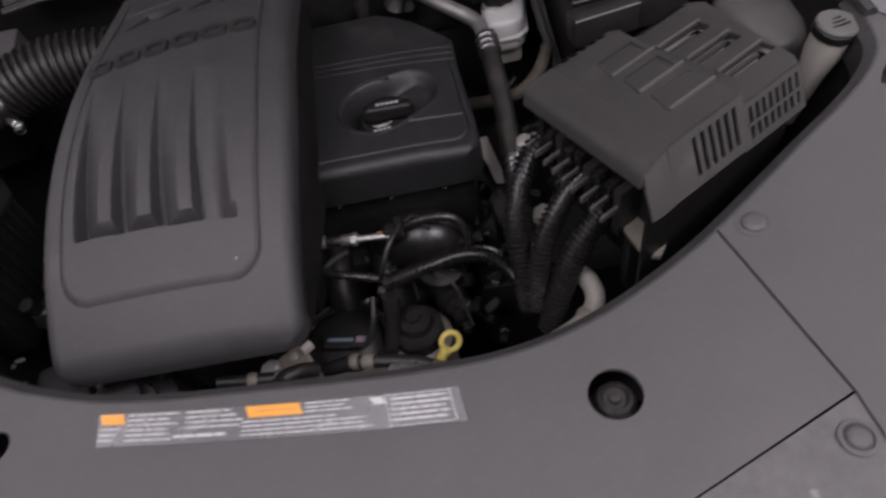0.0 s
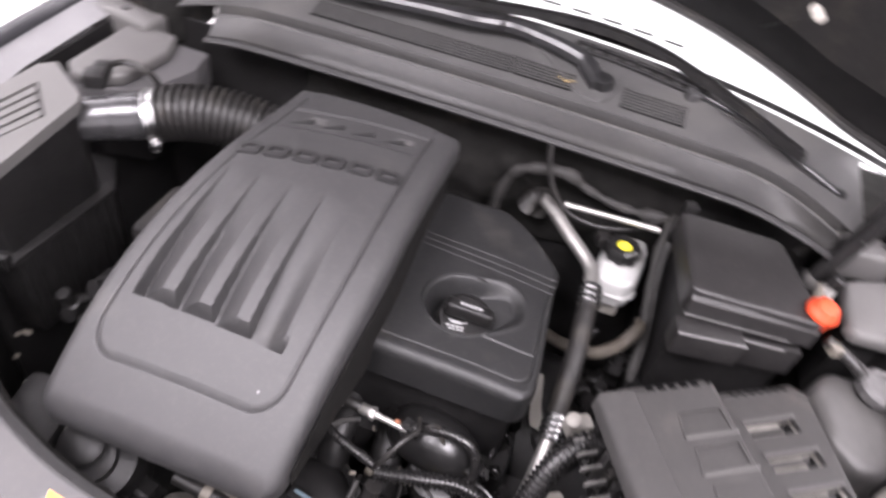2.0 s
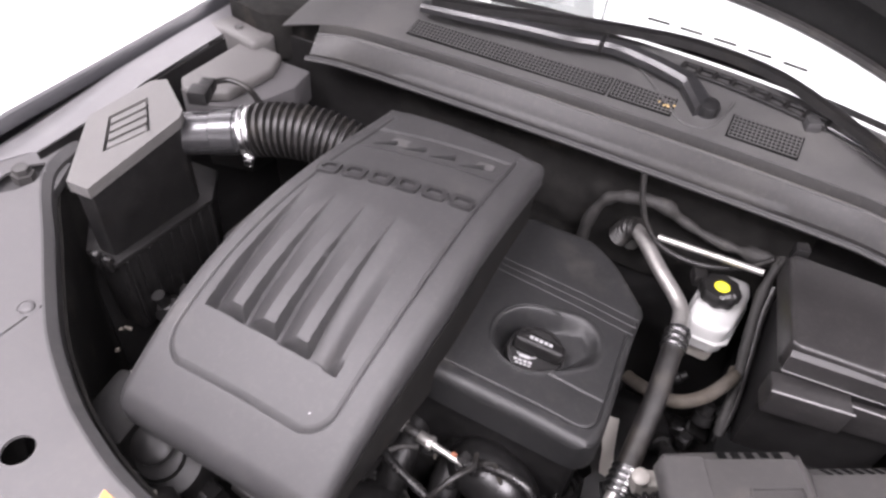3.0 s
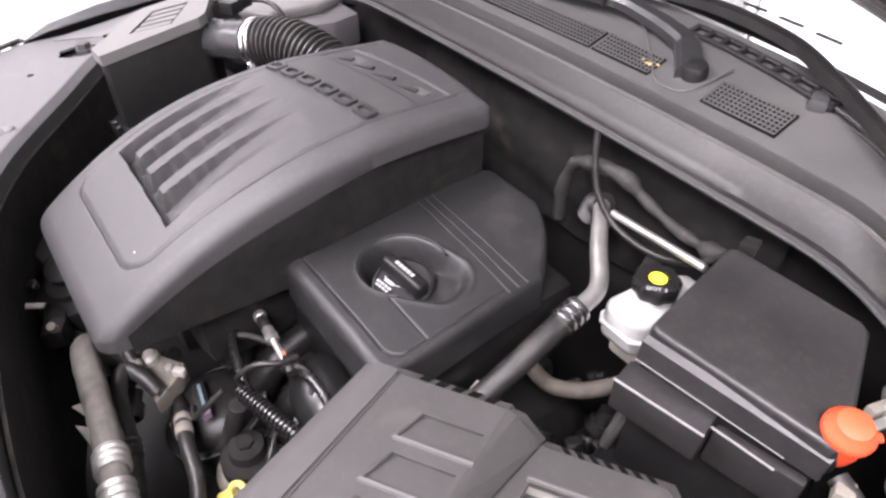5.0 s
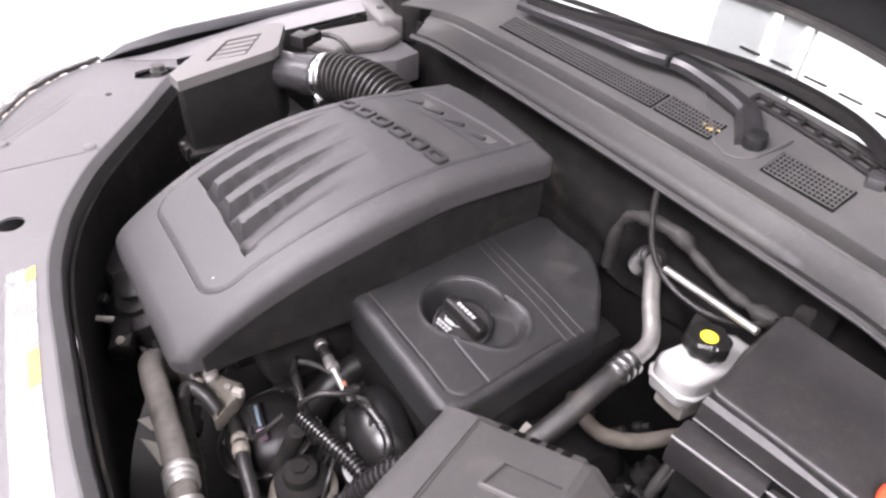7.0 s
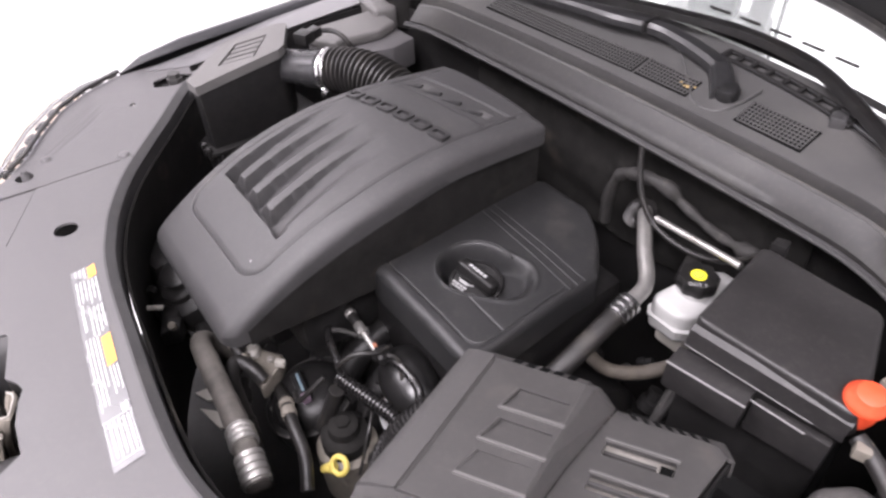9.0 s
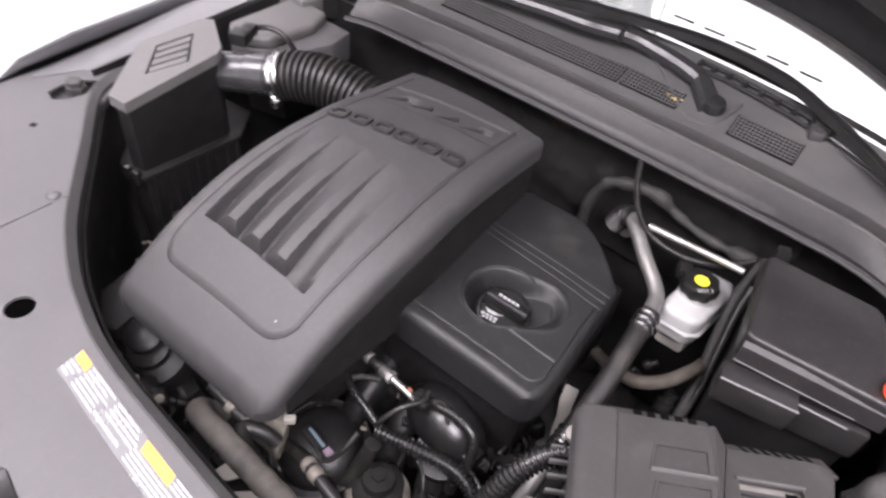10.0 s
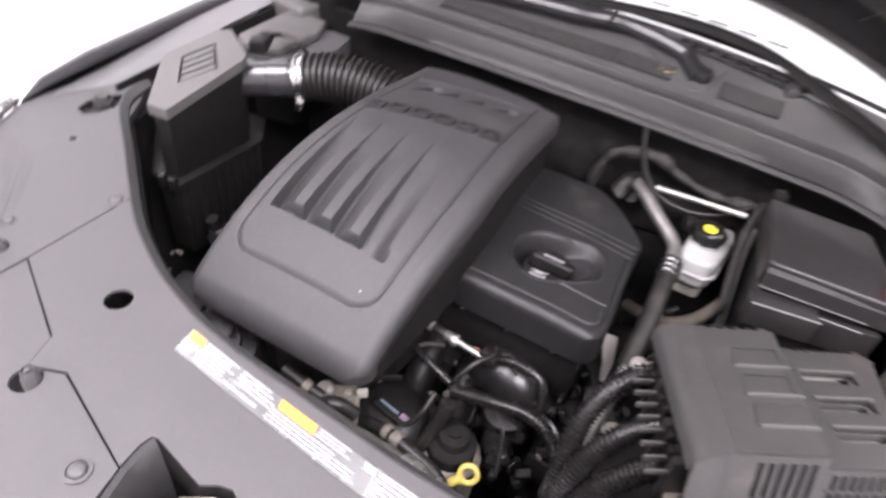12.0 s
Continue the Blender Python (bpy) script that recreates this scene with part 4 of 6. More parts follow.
def windscreen():
    t = thing("windscreen", (0, 0.9, 0.12), "large curved windscreen of the car", "windshield")
    part("glass", loft([glass_at(k / 6) for k in range(7)], 0.005), GLASS, t).visible_shadow = False
    up = lambda line, d: [(x, y - 0.002, z + d) for x, y, z in line]
    part("printed_border", loft([up(glass_at(0.0), 0.009), up(glass_at(0.015), 0.009)], 0.0004), DARK, t, "black printed border")
    for k in range(-1, 4):
        x = 0.098 + 0.0545 * k
        q = (x / 0.6) ** 2
        slope = -0.24 * x / 0.36 * (0.5 + 0.75 * abs(x) / 0.6)
        part("printed_dash", box((x, 0.895 - 0.12 * q * (0.5 + 0.5 * abs(x) / 0.6), 0.1467 - 0.018 * q), (0.037, 0.0042, 0.0006), 0, math.degrees(math.atan(slope)), (33, 0)), DARK, t, smooth=False)
    # dashboard added in pale grey to help keep the windscreen white
    cab = thing("dashboard", (0, 1.1, -0.2), "pale grey dashboard added behind the windscreen to whiten it", "dashboard")
    part("dash_top", loft([arc(0.87, 0.12, 0.05, 0.018), arc(1.0, 0.12, 0.02, 0.02), arc(1.15, 0.12, -0.04, 0.02), arc(1.25, 0.12, -0.2, 0.02), arc(1.28, 0.12, -0.4, 0.02)], 0.01), LIDTOP, cab)
    # dark block added for an unidentified dark shape in the windscreen
    seat = thing("dark_cabin_block", (-0.385, 1.6, -0.55), "dark grey block added for a dark shape in the windscreen", "car seat")
    part("block_top", box((-0.385, 1.575, 0.02), (0.135, 0.07, 0.37), 0.02, 20), BOXPL, seat)
    part("block_foot", box((-0.385, 1.60, -0.35), (0.30, 0.10, 0.37), 0.03, 20), LIDTOP, seat)
    belt = thing("door_pillar", (-0.25, 1.62, -0.9), "pale grey inner door pillar with a narrow gap", "pillar")
    part("trim", box((-0.268, 1.61, -0.2), (0.055, 0.03, 0.9), 0.006, 15), LIDTOP, belt)
    part("gap", box((-0.205, 1.6, -0.2), (0.008, 0.02, 0.9), 0.002, 15), FUSE, belt)
    for s in (-1, 1):
        p = thing("windscreen_pillar", (s * 0.66, 0.9, 0.05), "dark painted windscreen pillar", "pillar", "windscreen pillars")
        a = Vector((s * 0.70, 0.70, 0.06))
        b = Vector((s * 0.62, 1.45, 0.52))
        part("pillar", tube([a, (a + b) / 2 + Vector((0, 0, 0.01)), b], 0.035, 10), PAINT, p)


windscreen()


def hood():
    t = thing("hood", (0, 0.80, 0.18), "open dark car hood propped up over the engine bay", "hood")
    th = radians(62)
    def row(d, lift=0.0, inset=0.0):
        out = []
        for x, y, z0 in arc(0.965, 0.22, 0.188, 0.0):
            z = z0 - 0.068 * (min(abs(x), 0.56) / 0.6) ** 2 * (1 - 0.7 * d)
            f = 1 - inset
            w = 0.95 - 0.07 * d
            out.append((x * w * f, y - d * math.cos(th) * 1.0 + (0.22 * (x / 0.6) ** 2 * (0.5 + 0.5 * abs(x) / 0.6)) * d * 0.6 + lift * math.sin(th), z + d * math.sin(th) + lift * math.cos(th)))
        return out
    part("outer_skin", loft([row(d, 0.03) for d in (0, 0.15, 0.35, 0.6, 0.85, 1.0)], 0.002), PAINT, t)
    part("inner_panel", loft([row(0.0, 0.028), row(0.0, 0.0), row(0.03, -0.004), row(0.06, 0.006), row(0.35, 0.008), row(0.6, 0.008), row(0.93, 0.006), row(0.97, -0.004), row(1.0, 0.0), row(1.0, 0.028)], 0.002), DARK, t, "black inner panel")
    part("insulation_pad", loft([row(0.12, -0.006, 0.12), row(0.3, -0.014, 0.1), row(0.6, -0.014, 0.1), row(0.85, -0.006, 0.14)], 0.004), RUBBER, t, "black felt insulation pad")
    part("rear_seal", tube(row(0.015, -0.006)[1:-1], 0.008, 8, step=0.02), RUBBER, t)
    c = thing("hood_cable_clip", (0.37, 0.69, 0.26), "small pale cable clip hanging under the hood", "clip")
    part("clip", box((0.385, 0.655, 0.318), (0.016, 0.022, 0.012), 0.004, 30, (20, 30)), CREAM, c)
    part("wire", tube([(0.345, 0.72, 0.262), (0.36, 0.69, 0.285), (0.385, 0.66, 0.314)], 0.0012, 6), DARK, c)
    s = thing("hood_strut", (0.56, 0.595, -0.07), "black gas strut holding the hood open", "strut")
    part("cylinder", tube([(0.556, 0.593, -0.012), (0.579, 0.597, 0.095), (0.602, 0.600, 0.205)], 0.0135, 16), DARK, s)
    part("rod", tube([(0.602, 0.600, 0.205), (0.618, 0.602, 0.28), (0.634, 0.604, 0.36)], 0.0085, 12), DARK, s)
    part("ball_joint", lathe([(0, -0.016), (0.012, -0.012), (0.016, 0), (0.012, 0.012), (0, 0.016)], (0.556, 0.593, -0.020), seg=16), ALU, s)
    part("foot", box((0.575, 0.605, -0.050), (0.06, 0.05, 0.04), 0.005), DARK, s)
    h = new("hinge")
    h.location, h.parent = (0.655, -0.10, -0.15), t
    part("leaf", prism([(0.645, 0.66), (0.665, 0.66), (0.675, 0.75), (0.645, 0.76)], 0.0, 0.085, 0.006), FOAM_SHADE, h)
    part("leaf", prism([(0.66, 0.66), (0.675, 0.66), (0.68, 0.74), (0.665, 0.75)], 0.05, 0.15, 0.006), FOAM_SHADE, h)
    part("pin", lathe([(0.009, 0), (0.009, 0.02), (0, 0.02)], (0.67, 0.70, 0.09), (1, 0, 0), seg=12), BEIGE, h)


hood()


# ---- engine ----
def cover_line(y):
    """Height of the engine cover along its middle."""
    K = [(0.0, -0.098), (0.02, -0.083), (0.05, -0.061), (0.08, -0.042), (0.10, -0.029), (0.15, -0.001), (0.20, 0.021), (0.26, 0.040), (0.32, 0.052), (0.40, 0.059), (0.48, 0.056), (0.58, 0.048)]
    for (a, za), (b, zb) in zip(K, K[1:]):
        if a <= y <= b:
            return za + (zb - za) * (y - a) / (b - a)
    return K[0][1] if y < 0 else K[-1][1]


def cover_smooth(y):
    return sum(cover_line(y + d) for d in (-0.02, -0.01, 0, 0.01, 0.02)) / 5


def engine_cover():
    t = thing("engine_cover", (-0.155, 0.3, -0.11), "grey grained plastic engine cover with four long recessed fingers", "engine cover")
    left = lambda y: -0.312 + 0.042 * step01(0.05, 0.60, y)
    right = lambda y: -0.018 + 0.016 * step01(0.0, 0.3, y)
    def h(x, y):
        l, r = left(y), right(y)
        m, w = (l + r) / 2, (r - l) / 2
        u = (x - m) / w
        z = cover_smooth(y) - 0.010 * u * u
        # groove round the middle field
        d = min(x - l - 0.030, r - 0.036 - x, y - 0.083)
        cx, cy, R = (l + 0.030 + 0.035 if u < 0 else r - 0.036 - 0.035), 0.083 + 0.035, 0.035
        if (x < cx if u < 0 else x > cx) and y < cy:
            d = R - math.hypot(x - cx, y - cy)
        if y < 0.545:
            z -= 0.0038 * math.exp(-(d / 0.0013) ** 2)
        if d > 0.004:
            z += 0.0012
        # four recessed fingers: each falls at a steep wall and rises again to the next ridge
        x0, x1 = -0.2600 + 0.010 * step01(0.15, 0.34, y), -0.0690 - 0.001 * step01(0.15, 0.34, y)
        front = 0.147 - 0.005 * (x - x0) / (x1 - x0)
        if x0 < x < x1 and front < y < 0.345:
            deep = 0.026 * (1 - (max(y, front + 0.012) - front - 0.012) / (0.345 - front - 0.012)) ** 1.1
            k = (x - x0) / (x1 - x0) * 4
            f = k - int(k)
            ridge = min(1.0, max(0.0, (f - 0.10) / 0.52)) if k < 3 else min(1.0, max(0.0, (f - 0.14) / 0.75))
            block = step01(0.0105, 0.0150, y - front) if k < 3 else step01(0.0, 0.02, y - front) * step01(0.3, 0.9, f)
            wall = min(1.0, (x - x0) / 0.0022) * min(1.0, (x1 - x) / 0.003) * min(1.0, (y - front) / 0.0028)
            if f > 0.965 and k < 3.9:
                ridge *= (1.0 - f) / 0.035
            z -= deep * wall * (1 - 0.97 * ridge * block)
        # shallow field behind the raised shapes, with a rounded border
        yb = y - 0.16 * (x + 0.225)
        rim = min(x + 0.250, -0.040 - x, yb - 0.448, 0.506 - yb)
        if rim > 0:
            z -= 0.0022 * step01(0, 0.006, rim)
        return z
    foot = lambda x, y: -0.112 - 0.01 * step01(0.1, 0.4, y) if y > 0.05 else -0.112
    part("shell", shell(left, right, 0.022, 0.578, h, foot, 290, 340, 0.028, 0.018, back=0.012, tuck=0.012), COVER, t)
    # dirty foam along the flank, coloured black to put the flank's shade in
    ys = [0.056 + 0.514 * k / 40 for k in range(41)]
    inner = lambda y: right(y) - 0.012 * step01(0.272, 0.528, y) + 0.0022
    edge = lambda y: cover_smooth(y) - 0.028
    part("shade_foam_flank", loft([[(inner(y), y, edge(y) + (-0.114 - edge(y)) * q) for y in ys] for q in (0.15, 0.45, 0.75, 1.0)], 0.001), FOAM_SHADE, t, "dirty foam under the cover's edge, blackened to shade the flank")
    # raised maker's lettering as a row of plain rounded frames
    lean = math.atan(0.16)
    for k in range(6):
        cx, cy = -0.2440 + 0.0372 * k, 0.3790 + 0.0060 * k
        def frame_line(w, d):
            q = [2 * math.pi * (j + 0.5) / 24 for j in range(24)]
            pts = [(w * math.copysign(abs(math.cos(v)) ** 0.45, math.cos(v)), d * math.copysign(abs(math.sin(v)) ** 0.45, math.sin(v))) for v in q]
            return [(cx + x * math.cos(lean) - y * math.sin(lean) * 0.4, cy + x * math.sin(lean) + y * math.cos(lean)) for x, y in pts]
        part("raised_shape", sheet(frame_line(0.0158, 0.0115), [frame_line(0.0098, 0.0058)], lambda a, b: h(a, b) + 0.0050, 0.006), LETTER, t, "darker raised lettering shape", smooth=False)
    lie = lambda x, d: (x, 0.470 + 0.16 * (x + 0.225) + d)
    # plate coloured paler than the cover to paint its low-angle sheen
    plate = [lie(-0.2060, 0.0010), lie(-0.0600, 0.0010), lie(-0.0560, 0.005), lie(-0.0580, 0.0165), lie(-0.2050, 0.0175), lie(-0.2090, 0.012)]
    part("badge_plate", sheet(plate, [], lambda a, b: h(a, b) + 0.0016, 0.0016), BADGE, t, "smooth badge plate, paler to stand for its sheen", smooth=False)
    for k in range(4):
        x = -0.2300 + 0.0430 * k
        tip, heel, top = lie(x, -0.0085), lie(x + 0.0335, -0.0015), lie(x + 0.0320, 0.0060)
        bm = bmesh.new()
        low = [bm.verts.new((*p, h(*p) + 0.0003)) for p in (tip, heel, top)]
        high = [bm.verts.new((*p, h(*p) + dz)) for p, dz in ((tip, 0.0006), (heel, 0.0032), (top, 0.0048))]
        bm.faces.new(high)
        bm.faces.new(low[::-1])
        for i in range(3):
            bm.faces.new((low[i], low[(i + 1) % 3], high[(i + 1) % 3], high[i]))
        part("wedge", bm, BEAUTY, t, "dark raised wedge", smooth=False)
    part("paint_speck", sheet([(-0.0770, 0.100), (-0.0758, 0.1003), (-0.0759, 0.1022), (-0.0769, 0.1024)], [], lambda a, b: h(a, b) + 0.0008, 0.001), PRINT, t, "tiny white fleck", smooth=False)
    return t


engine_cover()


def oil_cover():
    t = thing("cylinder_head_cover", (0.1, 0.4, -0.14), "black plastic cylinder head cover with a filler well", "engine cover")
    left = lambda y: -0.03
    right = lambda y: 0.214 - 0.012 * step01(0.26, 0.48, y) - 0.090 * max(0.0, min(1.0, (y - 0.492) / 0.093)) ** 1.15
    cx, cy = 0.086, 0.362
    def h(x, y):
        z = -0.074 - 0.004 * step01(0.12, 0.2, x)
        # teardrop filler well
        dx, dy = x - cx, y - cy
        s = max(0.0, min(1.0, (dx * 0.87 + dy * 0.49) / 0.070))
        px, py = cx + 0.040 * s, cy + 0.020 * s
        r = 0.054 - 0.008 * s
        d = math.hypot(x - px, y - py)
        z -= (0.042 - 0.028 * s) * (1 - step01(r - 0.018, r, d))
        z += 0.001 * math.exp(-((d - r - 0.002) / 0.003) ** 2)
        # fine grooves
        d2 = min(0.202 - 0.010 * step01(0.26, 0.46, y) - x, y - 0.270)
        if x > 0.178 and y < 0.294:
            d2 = 0.024 - math.hypot(max(0.0, x - 0.178), max(0.0, 0.294 - y))
        if 0.112 < x < 0.200:
            z -= 0.0020 * math.exp(-((y - 0.3185) / 0.0011) ** 2)
        if y < 0.44:
            z -= 0.0026 * math.exp(-(d2 / 0.0012) ** 2)
        return z
    part("shell", shell(left, right, 0.247, 0.590, h, lambda x, y: -0.135, 220, 290, 0.03, 0.014, back=0.05), BEAUTY, t)
    part("well_rim", tube([(cx + 0.0565 * math.cos(a), cy + 0.0565 * math.sin(a), -0.0722) for a in [radians(70 + 250 * k / 30) for k in range(31)]], 0.0016, 8, step=0.004, per=2), BEAUTY, t, "raised rim round the filler well")
    for k in range(3):
        part("raised_stripe", tube([(-0.01, 0.4530 + 0.0125 * k, -0.0745), (0.1, 0.4465 + 0.0135 * k, -0.0745), (0.122, 0.445 + 0.0137 * k, -0.0748), (0.2, 0.4400 + 0.0145 * k, -0.0785)], 0.0017, 10, step=0.004), BEAUTY, t, "thin raised stripe")
    cx, cy = 0.094, 0.359
    c = thing("oil_filler_cap", (cx, cy, -0.108), "black oil filler cap with white printing in its well", "cap")
    part("skirt", lathe([(0.040, 0.0), (0.040, 0.013), (0.0385, 0.0165), (0.035, 0.0175), (0.034, 0.0150), (0.0, 0.0150)], (cx, cy, -0.109), (0.15, -0.2, 1), seg=36, lobes=18, lobe=0.012), DARK, c)
    part("grip", box((cx + 0.003, cy - 0.001, -0.082), (0.068, 0.020, 0.022), 0.007, 8, (-8, 8), 4), DARK, c)
    m = pose(cx + 0.004, cy - 0.001, -0.0695, -8, 8, 8)
    for k in range(5):
        bm = box((0, 0, 0), (0.0048, 0.0052, 0.0008), 0)
        bmesh.ops.transform(bm, verts=bm.verts, matrix=m @ pose(-0.013 + 0.0066 * k, 0, 0))
        part("print_bar", bm, CAPPRINT, c, "white print", smooth=False)
    m2 = pose(cx - 0.010, cy - 0.0205, -0.0930, -4, 4, 10)
    def mark(x, y, w, d, r=0):
        bm = box((0, 0, 0), (w, d, 0.0008), 0)
        bmesh.ops.transform(bm, verts=bm.verts, matrix=m2 @ pose(x, y, 0, 0, 0, r))
        part("print_bar", bm, CAPPRINT, c, smooth=False)
    mark(0.002, 0.004, 0.014, 0.005)
    mark(0.013, 0.006, 0.009, 0.0016, 30)
    mark(-0.007, 0.006, 0.006, 0.0016, -40)
    for k in range(4):
        mark(-0.009 + 0.0065 * k, -0.004, 0.005, 0.0036)
    for k in range(4):
        mark(-0.006 + 0.0055 * k, -0.0095, 0.004, 0.003)


oil_cover()


def block():
    """The dark bulk of the engine under the covers."""
    t = thing("engine_block", (0.05, 0.35, -0.5), "dark sooty engine block between the hoses", "engine")
    part("head", box((-0.03, 0.41, -0.20), (0.46, 0.30, 0.14), 0.015), DARK, t)
    part("crankcase", box((-0.03, 0.38, -0.39), (0.5, 0.30, 0.28), 0.02), DARK, t)
    part("timing_cover", box((-0.235, 0.3, -0.25), (0.06, 0.34, 0.22), 0.015), BOXPL, t)
    part("intake_manifold", box((-0.15, 0.20, -0.175), (0.25, 0.14, 0.10), 0.03), DARK, t)
    for k in range(4):
        x = -0.10 + 0.075 * k
        part("runner", tube([(x, 0.30, -0.235), (x, 0.24, -0.245), (x + 0.005, 0.19, -0.275), (x + 0.01, 0.17, -0.34)], 0.024, 14), DARK, t)
        part("injector", tube([(x + 0.03, 0.285, -0.13), (x + 0.03, 0.262, -0.155)], 0.009, 10, step=0.01), LOOM, t)
    part("gearbox", box((0.32, 0.36, -0.40), (0.3, 0.36, 0.2), 0.04), DARK, t)
    part("bellhousing", lathe([(0.15, -0.06), (0.15, 0.06), (0.11, 0.1), (0, 0.1)], (0.22, 0.4, -0.38), (1, 0, 0), seg=32), DARK, t)
    part("mount", box((-0.36, 0.38, -0.16), (0.12, 0.12, 0.09), 0.015), BOXPL, t)


block()


def hose(name, pts, r, mat, label, category="hose", clamps=(), rings=0.0, depth=0.0, clamp_mat=None, seg=14, wobble=0.0):
    lo = min(pts, key=lambda p: p[2])
    t = thing(name, lo, label, category)
    part("hose" if "pipe" not in name else "pipe", tube(pts, r, seg, rings=rings, depth=depth, wobble=wobble), mat, t)
    line = smooth_line(pts, 20)
    for u, w in clamps:
        i = min(len(line) - 2, max(1, int(u * (len(line) - 1))))
        d = (line[i + 1] - line[i - 1]).normalized()
        p = line[i] - d * w / 2
        rr = r if not callable(r) else r(u)
        prof = [(rr * 0.9, 0), (rr * 1.16, 0.0)]
        n = max(1, int(w / 0.009))
        for k in range(n):
            a, b = w * k / n, w * (k + 1) / n
            prof += [(rr * 1.16, a + 0.1 * (b - a)), (rr * 1.22, a + 0.3 * (b - a)), (rr * 1.22, a + 0.65 * (b - a)), (rr * 1.1, a + 0.8 * (b - a))]
        prof += [(rr * 1.14, w), (rr * 0.9, w)]
        part("crimp", lathe(prof, p, d, seg=20), clamp_mat or STEEL, t, "bright metal crimp")
    return t


# air conditioning line along the head cover
hose("air_conditioning_pipe", [(0.14, 0.675, -0.13), (0.138, 0.668, -0.092), (0.158, 0.642, -0.083), (0.198, 0.596, -0.088), (0.243, 0.549, -0.097), (0.252, 0.512, -0.101), (0.254, 0.487, -0.102)], 0.0115, ALU, "silver aluminium air conditioning pipe", "pipe")
hose("air_conditioning_hose", [(0.254, 0.497, -0.101), (0.256, 0.45, -0.112), (0.258, 0.39, -0.132), (0.257, 0.33, -0.155), (0.255, 0.27, -0.178)], 0.0150, RUBBER, "black air conditioning hose with crimped metal ends", clamps=((0.06, 0.034), (0.93, 0.036)), clamp_mat=STEEL)
hose("lower_refrigerant_pipe", [(0.2548, 0.272, -0.177), (0.2535, 0.255, -0.189), (0.250, 0.225, -0.222), (0.244, 0.20, -0.265), (0.24, 0.19, -0.31)], 0.0105, ALU, "silver refrigerant pipe going down from the hose", "pipe")
hose("refrigerant_pipe", [(0.178, 0.640, -0.066), (0.225, 0.634, -0.059), (0.28, 0.628, -0.051), (0.330, 0.622, -0.044)], 0.0052, ALU, "thin bright refrigerant pipe by the firewall", "pipe")
hose("pipe_fitting", [(0.118, 0.672, -0.12), (0.128, 0.668, -0.095), (0.145, 0.664, -0.085)], 0.018, RUBBER, "dark ribbed pipe fitting", "pipe fitting", rings=0.006, depth=0.002)
hose("hood_release_cable", [(0.125, 0.645, 0.032), (0.135, 0.638, -0.005), (0.155, 0.632, -0.045), (0.19, 0.634, -0.078), (0.246, 0.64, -0.088), (0.30, 0.642, -0.068), (0.338, 0.642, -0.03)], 0.0045, RUBBER, "thin black cable hanging from the cowl", "cable")
hose("heater_hose", [(0.06, 0.672, -0.16), (0.064, 0.666, -0.10), (0.085, 0.66, -0.045), (0.128, 0.655, -0.022), (0.17, 0.664, -0.025), (0.2, 0.672, -0.045), (0.26, 0.672, -0.06), (0.335, 0.655, -0.045), (0.35, 0.64, -0.03)], 0.0095, TAPE, "taped black wiring hose along the firewall", "hose", wobble=0.5)
hose("coolant_hose", [(0.215, 0.46, -0.185), (0.24, 0.445, -0.175), (0.285, 0.436, -0.163), (0.32, 0.46, -0.155), (0.345, 0.50, -0.145), (0.35, 0.53, -0.16)], 0.0098, TANHOSE, "dusty tan-brown coolant hose below the reservoir", "hose")
hose("pipe_tag", [(0.229, 0.366, -0.232), (0.236, 0.352, -0.262), (0.246, 0.345, -0.285)], 0.0048, CREAM, "small cream hanging tag stem", "tag")
solo("paper_tag", loft([[(0.208, 0.388, -0.196), (0.228, 0.391, -0.196)], [(0.212, 0.366, -0.204), (0.233, 0.368, -0.204)], [(0.222, 0.346, -0.214), (0.238, 0.348, -0.214)], [(0.226, 0.330, -0.222), (0.246, 0.328, -0.222)], [(0.230, 0.318, -0.226), (0.250, 0.314, -0.226)]], 0.0018), CREAM, "small white tag tied to the hose", "tag")

solo("loom_clip", prism([(0.258, 0.150), (0.272, 0.146), (0.281, 0.166), (0.274, 0.172), (0.262, 0.166)], -0.128, -0.116, 0.003), CREAM, "small white plastic clip between the wiring tubes", "clip")
solo("connector_body", join(box((0.277, 0.262, -0.108), (0.034, 0.022, 0.024), 0.005, 30), lathe([(0.010, 0), (0.010, 0.014), (0.007, 0.016), (0, 0.016)], (0.270, 0.256, -0.098), (-0.2, -0.3, 1), seg=16)), PIPE, "dull beige connector body at the wiring tubes", "connector")

# radiator hoses along the front of the bay
hose("radiator_hose", [(-0.145, 0.050, -0.265), (-0.152, 0.024, -0.215), (-0.132, 0.008, -0.186), (-0.085, 0.003, -0.175), (-0.02, -0.002, -0.172), (0.045, -0.007, -0.166), (0.10, -0.014, -0.160), (0.15, -0.022, -0.168)], 0.0160, DUSTHOSE, "thick dusty grey radiator hose with a metal clamp", clamps=((0.80, 0.030), (0.94, 0.040)), clamp_mat=ALU, wobble=0.08)
hose("bypass_hose", [(-0.05, 0.062, -0.235), (-0.07, 0.054, -0.218), (-0.090, 0.038, -0.212), (-0.054, 0.021, -0.212), (0.019, 0.010, -0.215), (0.07, 0.0, -0.218), (0.12, -0.01, -0.226)], 0.0105, RUBBER, "narrow black bypass hose", clamps=((0.7, 0.03),), clamp_mat=RUBBER)
